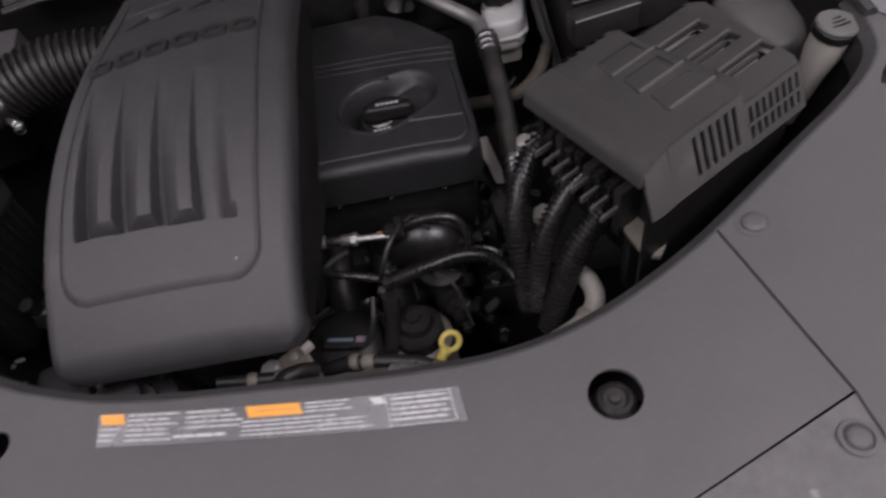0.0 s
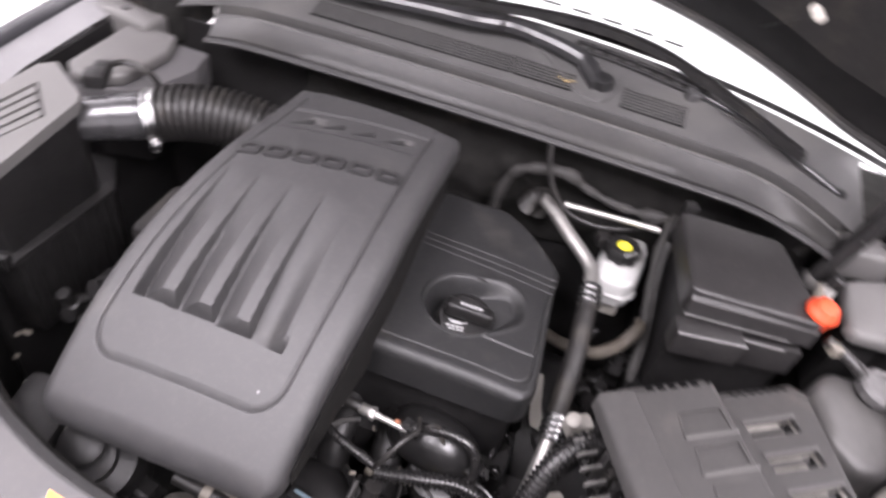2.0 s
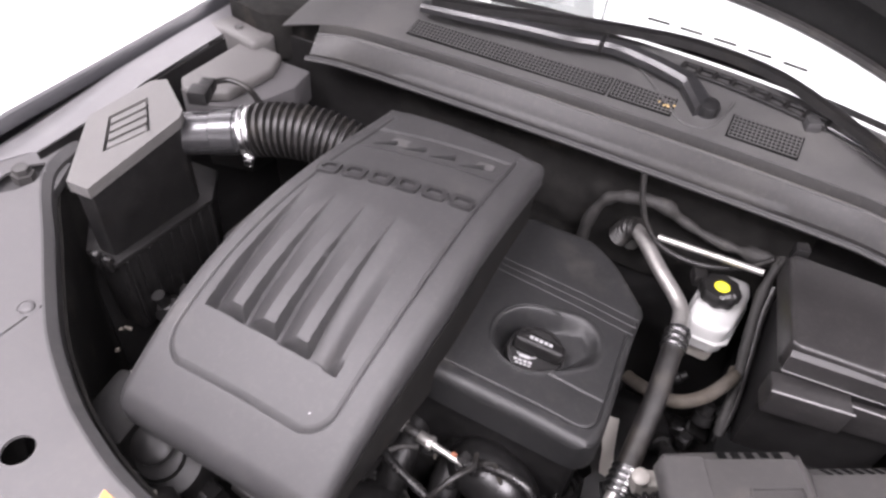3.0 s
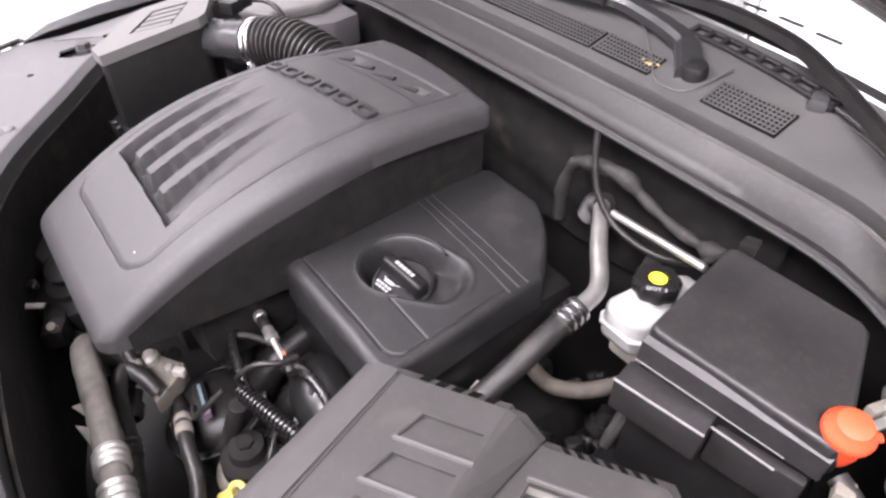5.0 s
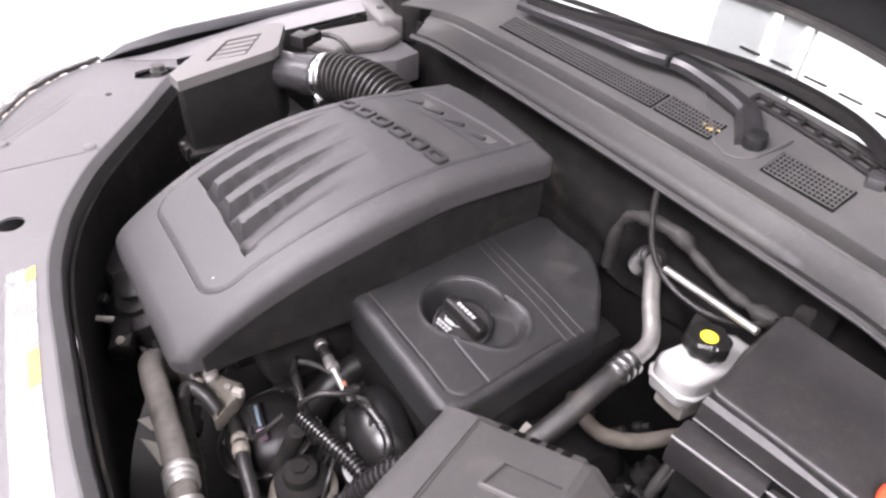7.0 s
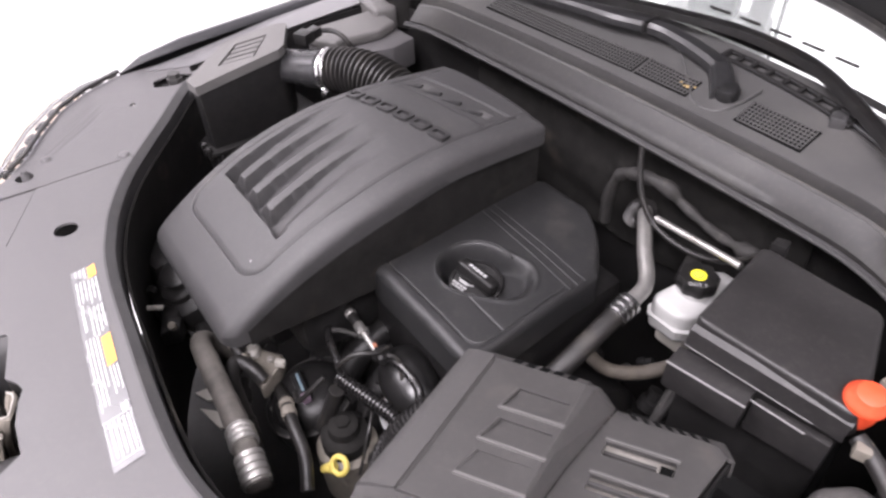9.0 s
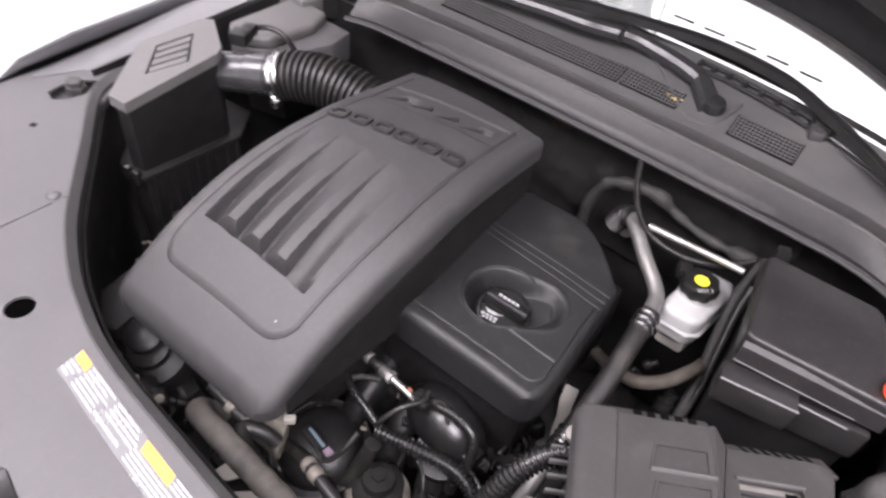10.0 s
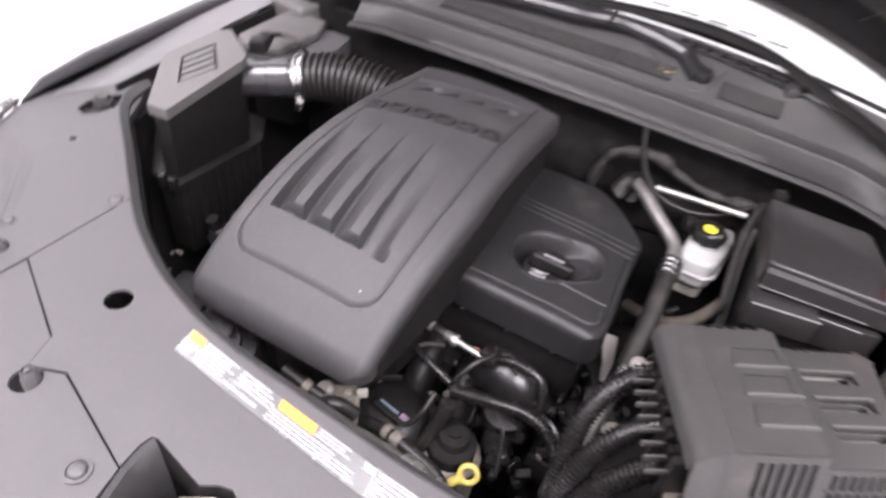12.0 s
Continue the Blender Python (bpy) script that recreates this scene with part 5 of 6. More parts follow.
hose("crankcase_pipe", [(-0.06, 0.082, -0.28), (-0.012, 0.075, -0.254), (0.018, 0.068, -0.248), (0.05, 0.062, -0.248), (0.09, 0.055, -0.256), (0.13, 0.035, -0.275)], 0.0095, RUBBER, "dusty black crankcase hose with metal collars", "hose", clamps=((0.27, 0.012), (0.40, 0.016)), clamp_mat=BEIGE)
hose("vacuum_hose", [(0.06, 0.132, -0.20), (0.056, 0.124, -0.225), (0.044, 0.108, -0.28), (0.02, 0.092, -0.33), (0.0, 0.085, -0.38)], 0.0115, RUBBER, "black vacuum hose going down beside the oil filter")
hose("banjo_hose", [(-0.17, 0.053, -0.208), (-0.135, 0.051, -0.212), (-0.10, 0.052, -0.22), (-0.072, 0.058, -0.232)], 0.0085, RUBBER, "short black hose with ringed metal ends", clamps=((0.42, 0.012), (0.72, 0.01)), clamp_mat=BEIGE)


def corrugated(pts, r, label):
    return hose("wiring_loom", pts, r, LOOM, label, "wiring", rings=0.0064, depth=0.003, seg=14)


corrugated([(0.302, 0.200, -0.035), (0.272, 0.190, -0.04), (0.247, 0.158, -0.062), (0.234, 0.122, -0.10), (0.236, 0.095, -0.15), (0.236, 0.08, -0.20)], 0.0128, "thick corrugated black wiring tube to the fuse box")
corrugated([(0.326, 0.142, -0.04), (0.300, 0.132, -0.056), (0.270, 0.108, -0.086), (0.252, 0.085, -0.13), (0.246, 0.07, -0.19)], 0.0128, "thick corrugated black wiring tube to the fuse box")
corrugated([(0.352, 0.10, -0.05), (0.328, 0.10, -0.068), (0.296, 0.082, -0.105), (0.272, 0.062, -0.15), (0.255, 0.045, -0.20)], 0.0142, "thick corrugated black wiring tube to the fuse box")
corrugated([(0.056, 0.142, -0.184), (0.085, 0.149, -0.184), (0.116, 0.157, -0.184), (0.158, 0.168, -0.188), (0.195, 0.165, -0.197), (0.222, 0.145, -0.212), (0.238, 0.115, -0.225)], 0.0098, "corrugated black wiring tube across the engine")
hose("wiring_harness", [(-0.03, 0.178, -0.185), (-0.022, 0.168, -0.168), (-0.004, 0.160, -0.170), (0.030, 0.153, -0.176), (0.061, 0.147, -0.182), (0.079, 0.148, -0.189)], 0.0062, LOOM, "taped black wiring harness branch", "wiring", wobble=0.2)
hose("sensor_wire", [(0.054, 0.146, -0.178), (0.062, 0.141, -0.150), (0.078, 0.161, -0.126), (0.091, 0.187, -0.129), (0.086, 0.208, -0.138)], 0.0036, RUBBER, "thin black sensor lead", "cable")
hose("harness_branch", [(-0.026, 0.163, -0.170), (-0.01, 0.185, -0.172), (0.01, 0.20, -0.176)], 0.004, TAPE, "thin taped wire branch", "wiring")
hose("breather_hose", [(0.07, 0.195, -0.165), (0.085, 0.202, -0.153), (0.102, 0.207, -0.149), (0.134, 0.210, -0.150), (0.160, 0.208, -0.157), (0.172, 0.198, -0.175), (0.175, 0.185, -0.20)], 0.0066, LOOM, "glossy black curved breather hose", "hose")
solo("coil_housing", join(tube([(0.075, 0.255, -0.255), (0.082, 0.235, -0.215), (0.105, 0.222, -0.198), (0.135, 0.218, -0.205), (0.155, 0.215, -0.24)], lambda u: 0.034 + 0.006 * math.sin(math.pi * u), 28, step=0.006), lathe([(0.040, -0.07), (0.040, -0.004), (0.037, 0.003), (0, 0.005)], (0.128, 0.200, -0.235), (0.1, -0.35, 1), seg=36), box((0.168, 0.205, -0.205), (0.026, 0.03, 0.03), 0.006, -10)), WETPLASTIC, "glossy black curved housing on the engine front", "engine housing")
hose("sensor_lead", [(0.0, 0.09, -0.235), (0.02, 0.085, -0.23), (0.035, 0.10, -0.205), (0.04, 0.125, -0.185)], 0.004, RUBBER, "thin black sensor lead", "cable")
rl = random.Random(7)
for k in range(2):
    x, y = 0.09 + 0.07 * k, 0.12 + 0.1 * rl.random()
    hose("loose_wire", [(x, y, -0.25), (x + 0.02 * rl.random(), y + 0.02, -0.2 - 0.02 * rl.random()), (x + 0.05 + 0.03 * rl.random(), y - 0.03 * rl.random(), -0.19 - 0.02 * rl.random()), (x + 0.07, y - 0.05, -0.26)], 0.0022 + 0.0016 * rl.random(), LOOM if k % 2 else RUBBER, "thin dark wire looping over the engine", "wire", seg=8)


def oxygen_sensor():
    t = thing("oxygen_sensor", (0.02, 0.19, -0.19), "silver oxygen sensor with a brown plug", "sensor")
    a, b = V(-0.022, 0.207, -0.156), V(0.066, 0.198, -0.156)
    d = (b - a).normalized()
    part("boot", lathe([(0.0065, 0.006), (0.0075, 0.01), (0.0075, 0.03), (0.006, 0.032), (0, 0.032)], a, d, seg=18), RUBBER, t, "black rubber boot")
    part("ring", lathe([(0.008, 0.0), (0.0088, 0.002), (0.0088, 0.008), (0.007, 0.0095), (0, 0.0095)], a, d, seg=20), ALU, t)
    part("body", lathe([(0.0072, 0.030), (0.0078, 0.031), (0.0078, 0.048), (0.005, 0.05), (0.005, 0.056), (0.0044, 0.058), (0.0044, 0.098), (0, 0.098)], a, d, seg=18), ALU, t)
    part("hex", lathe([(0.0095, 0.045), (0.0095, 0.052), (0.004, 0.053), (0, 0.053)], a, d, seg=6), ALU, t)
    part("plug", box(b + V(-0.006, 0.003, 0.003), (0.008, 0.006, 0.005), 0.001, -9), RUSTY, t, "brown-red plug")
    part("socket", box(b + V(0.014, 0.004, 0.0), (0.026, 0.018, 0.016), 0.003, -12), LOOM, t)
    part("lead", tube([b + V(0.02, 0.004, 0.004), b + V(0.035, 0.002, 0.022), b + V(0.045, 0.01, 0.016), b + V(0.06, 0.005, -0.01)], 0.003, 8), RUBBER, t)
    part("elbow", tube([a + V(-0.03, 0.02, -0.005), a + V(-0.015, 0.008, -0.001), a], 0.009, 12), RUBBER, t)


oxygen_sensor()


def fittings():
    """Small dark plugs, clips and stubs between the hoses, too many to tell apart."""
    r = random.Random(11)
    def lot(n, mat, label, x0, x1, y0, y1, z0, z1, big):
        bms = []
        for k in range(n):
            c = (x0 + (x1 - x0) * r.random(), y0 + (y1 - y0) * r.random(), z0 + (z1 - z0) * r.random())
            if r.random() < 0.55:
                s = [big * (0.35 + 0.65 * r.random()) for _ in range(3)]
                b = box(c, s, min(s) * 0.16, r.random() * 180, (r.uniform(-30, 30), r.uniform(-30, 30)), 1)
            else:
                q = big * (0.15 + 0.25 * r.random())
                h = big * (0.5 + 0.6 * r.random())
                b = lathe([(q * 0.8, 0), (q, h * 0.1), (q, h * 0.5), (q * 0.7, h * 0.55), (q * 0.7, h), (0, h)], c, (r.uniform(-1, 1), r.uniform(-1, 1), r.uniform(0, 1)), seg=12)
            bms.append(b)
        solo("engine_fittings", join(*bms), mat, label, "engine fittings", kind="stuff")
    lot(30, DARK, "many small black plugs and clips on the engine front", 0.0, 0.24, 0.12, 0.26, -0.33, -0.255, 0.030)
    lot(14, LOOM, "many small glossy black connectors between the hoses", 0.02, 0.22, 0.15, 0.25, -0.26, -0.205, 0.020)
    lot(9, BEIGE, "several dull metal nuts and brackets on the engine", 0.0, 0.22, 0.15, 0.25, -0.26, -0.21, 0.012)
    lot(40, DARK, "dark parts in the depth below the head cover", 0.19, 0.36, 0.28, 0.52, -0.32, -0.215, 0.04)
    lot(40, DARK, "dark parts beside the air filter box", -0.47, -0.33, 0.12, 0.45, -0.32, -0.20, 0.05)
    lot(4, BEIGE, "dull metal bolts beside the air filter box", -0.56, -0.34, 0.10, 0.2, -0.30, -0.25, 0.012)
    lot(16, DARK, "black brackets in front of the engine cover", -0.30, -0.02, 0.0, 0.09, -0.30, -0.23, 0.04)


fittings()


def vacuum_pump():
    t = thing("solenoid_valve", (-0.06, 0.075, -0.25), "dull beige metal solenoid bracket with a black plug", "valve")
    part("bracket", prism([(-0.127, 0.066), (-0.122, 0.078), (-0.098, 0.096), (-0.080, 0.110), (-0.064, 0.094), (-0.046, 0.062), (-0.044, 0.053), (-0.068, 0.056), (-0.098, 0.054), (-0.116, 0.057)], -0.275, -0.240, 0.007, top=lambda x, y: -0.236 - 0.10 * (x + 0.1) + 0.005 * math.sin(x * 160) * math.cos(y * 130), seg=3), BEIGE, t)
    part("boss", lathe([(0.013, 0), (0.015, 0.010), (0.011, 0.016), (0, 0.016)], (-0.108, 0.072, -0.240), (-0.3, -0.2, 1), seg=18), PIPE, t, "pale worn boss")
    part("bolt", lathe([(0.006, 0), (0.006, 0.006), (0.004, 0.008), (0, 0.008)], (-0.082, 0.088, -0.240), (0, 0, 1), seg=6), PIPE, t)
    part("plug", box((-0.062, 0.096, -0.232), (0.016, 0.010, 0.012), 0.002, 40), CREAM, t, "small white plug")
    th = thing("throttle_housing", (-0.02, 0.115, -0.33), "glossy black rounded throttle housing under the engine cover", "throttle housing")
    part("dome", lathe([(0.074, -0.05), (0.074, -0.006), (0.072, -0.002), (0.064, -0.002), (0.062, 0.004), (0.055, 0.016), (0.040, 0.026), (0.020, 0.031), (0, 0.032)], (-0.026, 0.116, -0.292), (-0.12, -0.25, 1), seg=52), DARK, th)
    part("flange_edge", lathe([(0.0725, -0.004), (0.0752, -0.004), (0.0752, -0.0012), (0.0725, -0.0008), (0.0725, -0.004)], (-0.026, 0.116, -0.292), (-0.12, -0.25, 1), seg=52), FUSE, th, "greyer flange edge")
    for k in range(5):
        an = 1.8 + 0.62 * k
        part("bolt", lathe([(0.005, 0), (0.005, 0.005), (0, 0.005)], (-0.022 + 0.061 * math.cos(an), 0.118 + 0.061 * math.sin(an), -0.292 + 0.061 * (0.12 * math.cos(an) + 0.25 * math.sin(an))), (-0.12, -0.25, 1), seg=6), ALU, th)
    part("plug", box((-0.020, 0.1055, -0.253), (0.050, 0.018, 0.016), 0.003, -10, (10, 0)), DARK, th, "black sensor plug")
    part("plug_strip", box((-0.020, 0.1060, -0.2440), (0.036, 0.0048, 0.003), 0.001, -10, (10, 0)), BLUE, th, "pale blue strip")
    part("plug_lock", box((0.008, 0.1010, -0.249), (0.014, 0.013, 0.012), 0.002, -10, (10, 0)), VIOLET, th, "violet plug lock")


vacuum_pump()
for tab in ([(-0.070, -0.032), (-0.046, -0.022), (-0.036, -0.004), (-0.066, -0.008)], [(-0.040, -0.036), (0.010, -0.026), (0.012, -0.012), (-0.010, -0.008)]):
    solo("pump_bracket", prism(tab, -0.214, -0.210, 0.001), CREAM, "pale metal bracket tab below the hose", "bracket", group="bracket tabs")


def filter_housing():
    t = thing("oil_filter_housing", (0.085, 0.115, -0.42), "black oil filter cap on its metal housing", "oil filter")
    part("cap", lathe([(0.036, -0.02), (0.036, 0.004), (0.031, 0.010), (0.024, 0.012), (0.022, 0.026), (0.012, 0.03), (0, 0.03)], (0.082, 0.122, -0.275), seg=36, lobes=16, lobe=0.012), FOAM_SHADE, t)
    part("hex", lathe([(0.011, 0.028), (0.011, 0.034), (0, 0.034)], (0.082, 0.122, -0.275), seg=6), FOAM_SHADE, t)
    part("housing", lathe([(0.044, -0.12), (0.047, -0.034), (0.046, -0.024), (0.038, -0.018), (0, -0.018)], (0.082, 0.122, -0.275), seg=32), BEIGE, t, "dull metal housing")
    d = thing("oil_dipstick", (0.1256, 0.088, -0.45), "yellow oil dipstick with a ring handle", "dipstick")
    c = V(0.1256, 0.0885, -0.268)
    n = V(0.25, -0.75, 0.6).normalized()
    u = n.cross(V(0, 0, 1)).normalized()
    w = n.cross(u)
    pts = [c + (u * math.cos(a) + w * math.sin(a)) * 0.0125 for a in [2 * math.pi * k / 24 for k in range(25)]]
    part("ring", tube(pts, 0.0042, 10, step=0.003, per=3, caps=False), YELLOW, d)
    part("stopper", lathe([(0.0, -0.016), (0.006, -0.016), (0.007, -0.006), (0.006, 0.002), (0.009, 0.004), (0.008, 0.009), (0, 0.010)], c + V(-0.012, -0.010, -0.012), (0.6, 0.4, 0.6), seg=16), YELLOW, d)
    part("tube", tube([c + V(-0.016, -0.012, -0.016), c + V(-0.01, 0.01, -0.08), c + V(0, 0.03, -0.18)], 0.005, 10), BEIGE, d, "dull metal dipstick tube")


filter_housing()


def alternator():
    t = thing("alternator", (-0.29, 0.0, -0.3), "dull cast-metal alternator and belt pulley housing", "alternator")
    part("body", lathe([(0.05, -0.05), (0.058, -0.04), (0.058, 0.02), (0.05, 0.035), (0.03, 0.04), (0.028, 0.05), (0, 0.05)], (-0.265, 0.035, -0.215), (0.2, -0.3, 1), seg=36), DARK, t)
    part("cap", lathe([(0.026, 0), (0.026, 0.01), (0.02, 0.014), (0, 0.014)], (-0.268, 0.028, -0.160), (0.2, -0.3, 1), seg=28), DARK, t)
    part("pulley", lathe([(0.036, -0.03), (0.036, 0.0), (0.033, 0.004), (0.026, 0.003), (0.024, 0.008), (0.016, 0.013), (0, 0.015)], (-0.312, 0.044, -0.182), (0.15, -0.25, 1), seg=36), PIPE, t, "dull metal pulley cap")
    part("tab", box((-0.234, -0.026, -0.172), (0.03, 0.009, 0.004), 0.001, 55), PIPE, t, "pale metal tab")
    for k in range(3):
        a = 2.1 * k + 0.5
        part("bolt", lathe([(0.008, 0), (0.008, 0.008), (0.006, 0.01), (0, 0.01)], (-0.26 + 0.045 * math.cos(a), 0.03 + 0.045 * math.sin(a), -0.163), (0.2, -0.3, 1), seg=6), BEIGE if k == 1 else DARK, t)
    part("bracket", box((-0.22, -0.01, -0.205), (0.07, 0.03, 0.03), 0.006, -20), DARK, t)
    p = thing("belt_cover", (-0.34, 0.03, -0.3), "grey plastic belt cover beside the engine", "belt cover")
    part("cover", box((-0.345, 0.045, -0.205), (0.075, 0.10, 0.1), 0.012, 10), DARK, p)
    c = thing("purge_valve", (-0.20, 0.0, -0.23), "small black valve with a metal stub", "valve")
    part("body", box((-0.19, -0.012, -0.195), (0.03, 0.022, 0.03), 0.005, -30), DARK, c)
    part("stub", lathe([(0.006, 0), (0.006, 0.012), (0, 0.012)], (-0.182, -0.014, -0.18), (0.4, -0.2, 1), seg=14), BEIGE, c)


alternator()


# ---- fuse box and its cover ----
FA, FB, FL = radians(31), V(0.3516, 0.0640, 0), 0.96


def fz(a, b):
    a += 0.135 * b
    b *= FL
    return (FB.x + a * math.cos(FA) - b * math.sin(FA), FB.y + a * math.sin(FA) + b * math.cos(FA))


def fb(x, y):
    """How far back on the fuse box a point lies."""
    return (-(x - FB.x) * math.sin(FA) + (y - FB.y) * math.cos(FA)) / FL


def fuse_box():
    t = thing("fuse_box", (*fz(0.1, 0.08), -0.16), "grey plastic fuse box cover with ribs, slots and vent grilles", "fuse box")
    # the main lid slopes up to the front; the side lid lies lower beside it
    main = lambda x, y: 0.042 + 0.026 * (1 - fb(x, y) / 0.17)
    side = lambda x, y: main(x, y) - 0.020 - 0.070 * max(0.0, fb(x, y))
    def at(a, b, dz, h=main):
        x, y = fz(a, b)
        return (x, y, h(x, y) + dz)
    rows = (0.102, 0.058, 0.0145)
    pans = [[fz(0.047, b), fz(0.102, b), fz(0.102, b + 0.029), fz(0.053, b + 0.029)] for b in rows]
    part("lid", sheet([fz(0.014, -0.022), fz(0.106, -0.022), fz(0.106, 0.164), fz(0.013, 0.164)], pans, main, 0.004), FUSE, t, smooth=False)
    # pale ribs stand for worn edges and the lit walls of the recesses
    for b in rows:
        part("recess", loft([[at(0.045, b - 0.002, -0.0012), at(0.104, b - 0.002, -0.0012)], [at(0.045, b + 0.031, -0.0030), at(0.104, b + 0.031, -0.0030)]], 0.002), FUSE, t, "shallow recessed field", smooth=False)
        part("rib", loft([[at(0.046, b - 0.0042, 0.0002), at(0.108, b - 0.0042, 0.0002)], [at(0.046, b - 0.0036, 0.0032), at(0.108, b - 0.0036, 0.0032)], [at(0.046, b - 0.0008, 0.0032), at(0.108, b - 0.0008, 0.0032)], [at(0.046, b, -0.0035), at(0.108, b, -0.0035)]]), LIDTOP, t, "paler rib, for wear and the recess's lit wall", smooth=False)
        part("rib", loft([[at(0.0442, b - 0.003, 0.0002), at(0.0502, b + 0.029, 0.0002)], [at(0.0452, b - 0.003, 0.0016), at(0.0512, b + 0.029, 0.0016)], [at(0.0472, b - 0.003, 0.0010), at(0.0532, b + 0.029, 0.0010)], [at(0.0474, b - 0.003, -0.0035), at(0.0534, b + 0.029, -0.0035)]]), FUSE, t, smooth=False)
    edge = lambda da, dz: [at(0.0135 + da, -0.023 + 0.1 * da, dz), at(0.0132 + da, 0.07, dz), at(0.0128 + da, 0.165 - 0.2 * da, dz)]
    part("flange", loft([edge(0.0, 0.0), edge(-0.004, -0.0012), edge(-0.020, -0.0045), edge(-0.031, -0.010), edge(-0.034, -0.016), edge(-0.035, -0.028)], 0.003), FUSE, t, "turned-down edge")
    part("crease", tube([at(0.0145, -0.018, 0.0), at(0.0138, 0.07, 0.0), at(0.0132, 0.160, 0.0)], 0.0016, 6, per=4), FUSE, t)
    back = lambda b, dz: [at(-0.018, b + 0.004, dz - 0.008), at(0.013, b, dz), at(0.106, b, dz), at(0.112, b - 0.004, dz - 0.004)]
    part("rear_edge", loft([back(0.1642, -0.0006), back(0.1755, -0.0058), back(0.1770, -0.0100), back(0.1762, -0.030)], 0.003), FUSE, t, "sloping rear edge", smooth=False)
    # slots are black patches on the edge, painting the shade of openings
    for k in range(5):
        a0 = 0.030 + 0.0140 * k
        part("slot", loft([[at(a0, 0.1652, -0.0004), at(a0 + 0.0085, 0.1652, -0.0004)], [at(a0 + 0.0006, 0.1748, -0.0048), at(a0 + 0.0091, 0.1748, -0.0048)]], 0.0006), SHADE_BLACK, t, "edge slot drawn as a black patch", smooth=False)
    # stepped slope down to the side lid
    part("step", loft([[at(0.1062, -0.022, -0.0002), at(0.1062, 0.07, -0.0002), at(0.1062, 0.164, -0.0002), at(0.112, 0.172, -0.006)], [at(0.109, -0.022, -0.004), at(0.110, 0.07, -0.004), at(0.114, 0.164, -0.004), at(0.118, 0.174, -0.010)],
                       [at(0.113, -0.022, 0.0, side), at(0.121, 0.07, 0.0, side), at(0.136, 0.164, 0.0, side), at(0.137, 0.175, -0.004, side)]], 0.003), FUSE, t, "slope between the lids", smooth=False)
    wins = (0.113, 0.067, 0.022)
    slots = [[fz(0.143, b - 0.0095), fz(0.207, b - 0.0095), fz(0.207, b + 0.0095), fz(0.143, b + 0.0095)] for b in wins]
    part("side_lid", sheet([fz(0.114, -0.022), fz(0.198, -0.022), fz(0.205, -0.012), fz(0.245, 0.150), fz(0.235, 0.163), fz(0.137, 0.163), fz(0.122, 0.07)], slots, side, 0.006), FUSE, t, smooth=False)
    part("slot_floor", sheet([fz(0.13, 0.0), fz(0.215, 0.0), fz(0.222, 0.135), fz(0.138, 0.135)], [], lambda x, y: side(x, y) - 0.012, 0.006), PIPE, t, "pale tan floor under the slots", smooth=False)
    for b in wins:
        part("rib", loft([[at(0.1405, b + 0.0098, 0.0002, side), at(0.209, b + 0.0098, 0.0002, side)], [at(0.1405, b + 0.0104, 0.0030, side), at(0.209, b + 0.0104, 0.0030, side)], [at(0.1405, b + 0.0132, 0.0030, side), at(0.209, b + 0.0132, 0.0030, side)], [at(0.1405, b + 0.0138, 0.0002, side), at(0.209, b + 0.0138, 0.0002, side)]]), LIDTOP, t, smooth=False)
        part("slot_bridge", loft([[at(0.1435, b - 0.002, -0.006, side), at(0.192, b - 0.002, -0.006, side)], [at(0.1435, b + 0.002, -0.006, side), at(0.192, b + 0.002, -0.006, side)]], 0.004), FUSE, t, smooth=False)
        # black patch paints the shaded end of each window
        part("slot_end", loft([[at(0.1945, b - 0.009, -0.0115, side), at(0.2065, b - 0.009, -0.0115, side)], [at(0.1945, b + 0.009, -0.0115, side), at(0.2065, b + 0.009, -0.0115, side)]], 0.001), SHADE_BLACK, t, "black patch for the shade at the slot's end", smooth=False)
    part("rear_edge", loft([[at(0.137, 0.1632, -0.0004, side), at(0.235, 0.1632, -0.0004, side), at(0.246, 0.150, -0.0004, side)], [at(0.138, 0.1735, -0.0045, side), at(0.240, 0.1735, -0.0045, side), at(0.253, 0.152, -0.0045, side)], [at(0.138, 0.1755, -0.03, side), at(0.241, 0.1755, -0.03, side), at(0.255, 0.152, -0.03, side)]], 0.003), FUSE, t)
    # black patches again stand for shaded slot openings
    for k in range(7):
        a0 = 0.156 + 0.0112 * k
        part("slot", loft([[at(a0, 0.1640, -0.0002, side), at(a0 + 0.0050, 0.1640, -0.0002, side)], [at(a0 - 0.006, 0.1728, -0.0036, side), at(a0 - 0.0005, 0.1728, -0.0036, side)]], 0.0006), SHADE_BLACK, t, "edge slot drawn as a black patch", smooth=False)
    # sloping vent faces, each one sheet pierced by its slots
    def pierced(corners, holes, place, thick=0.003):
        flat = sheet(corners, holes, lambda a, v: 0.0, 1.0)
        for v in flat.verts:
            v.co = place(v.co.x, v.co.y, -v.co.z * thick)
        return flat
    d = V(math.sin(FA), -math.cos(FA), 0)
    def face(a0, a1, h, out, drop, n, m0, m1):
        nrm = (d * drop + V(0, 0, out)).normalized()
        def place(a, v, depth=0.0):
            return V(*at(a, -0.0222, -0.001, h)) + d * (out * v + 0.001) - V(0, 0, drop * v) - nrm * depth
        w = (m1 - m0) / n * 0.27
        holes = []
        for k in range(n):
            a = m0 + (m1 - m0) * (k + 0.5) / n
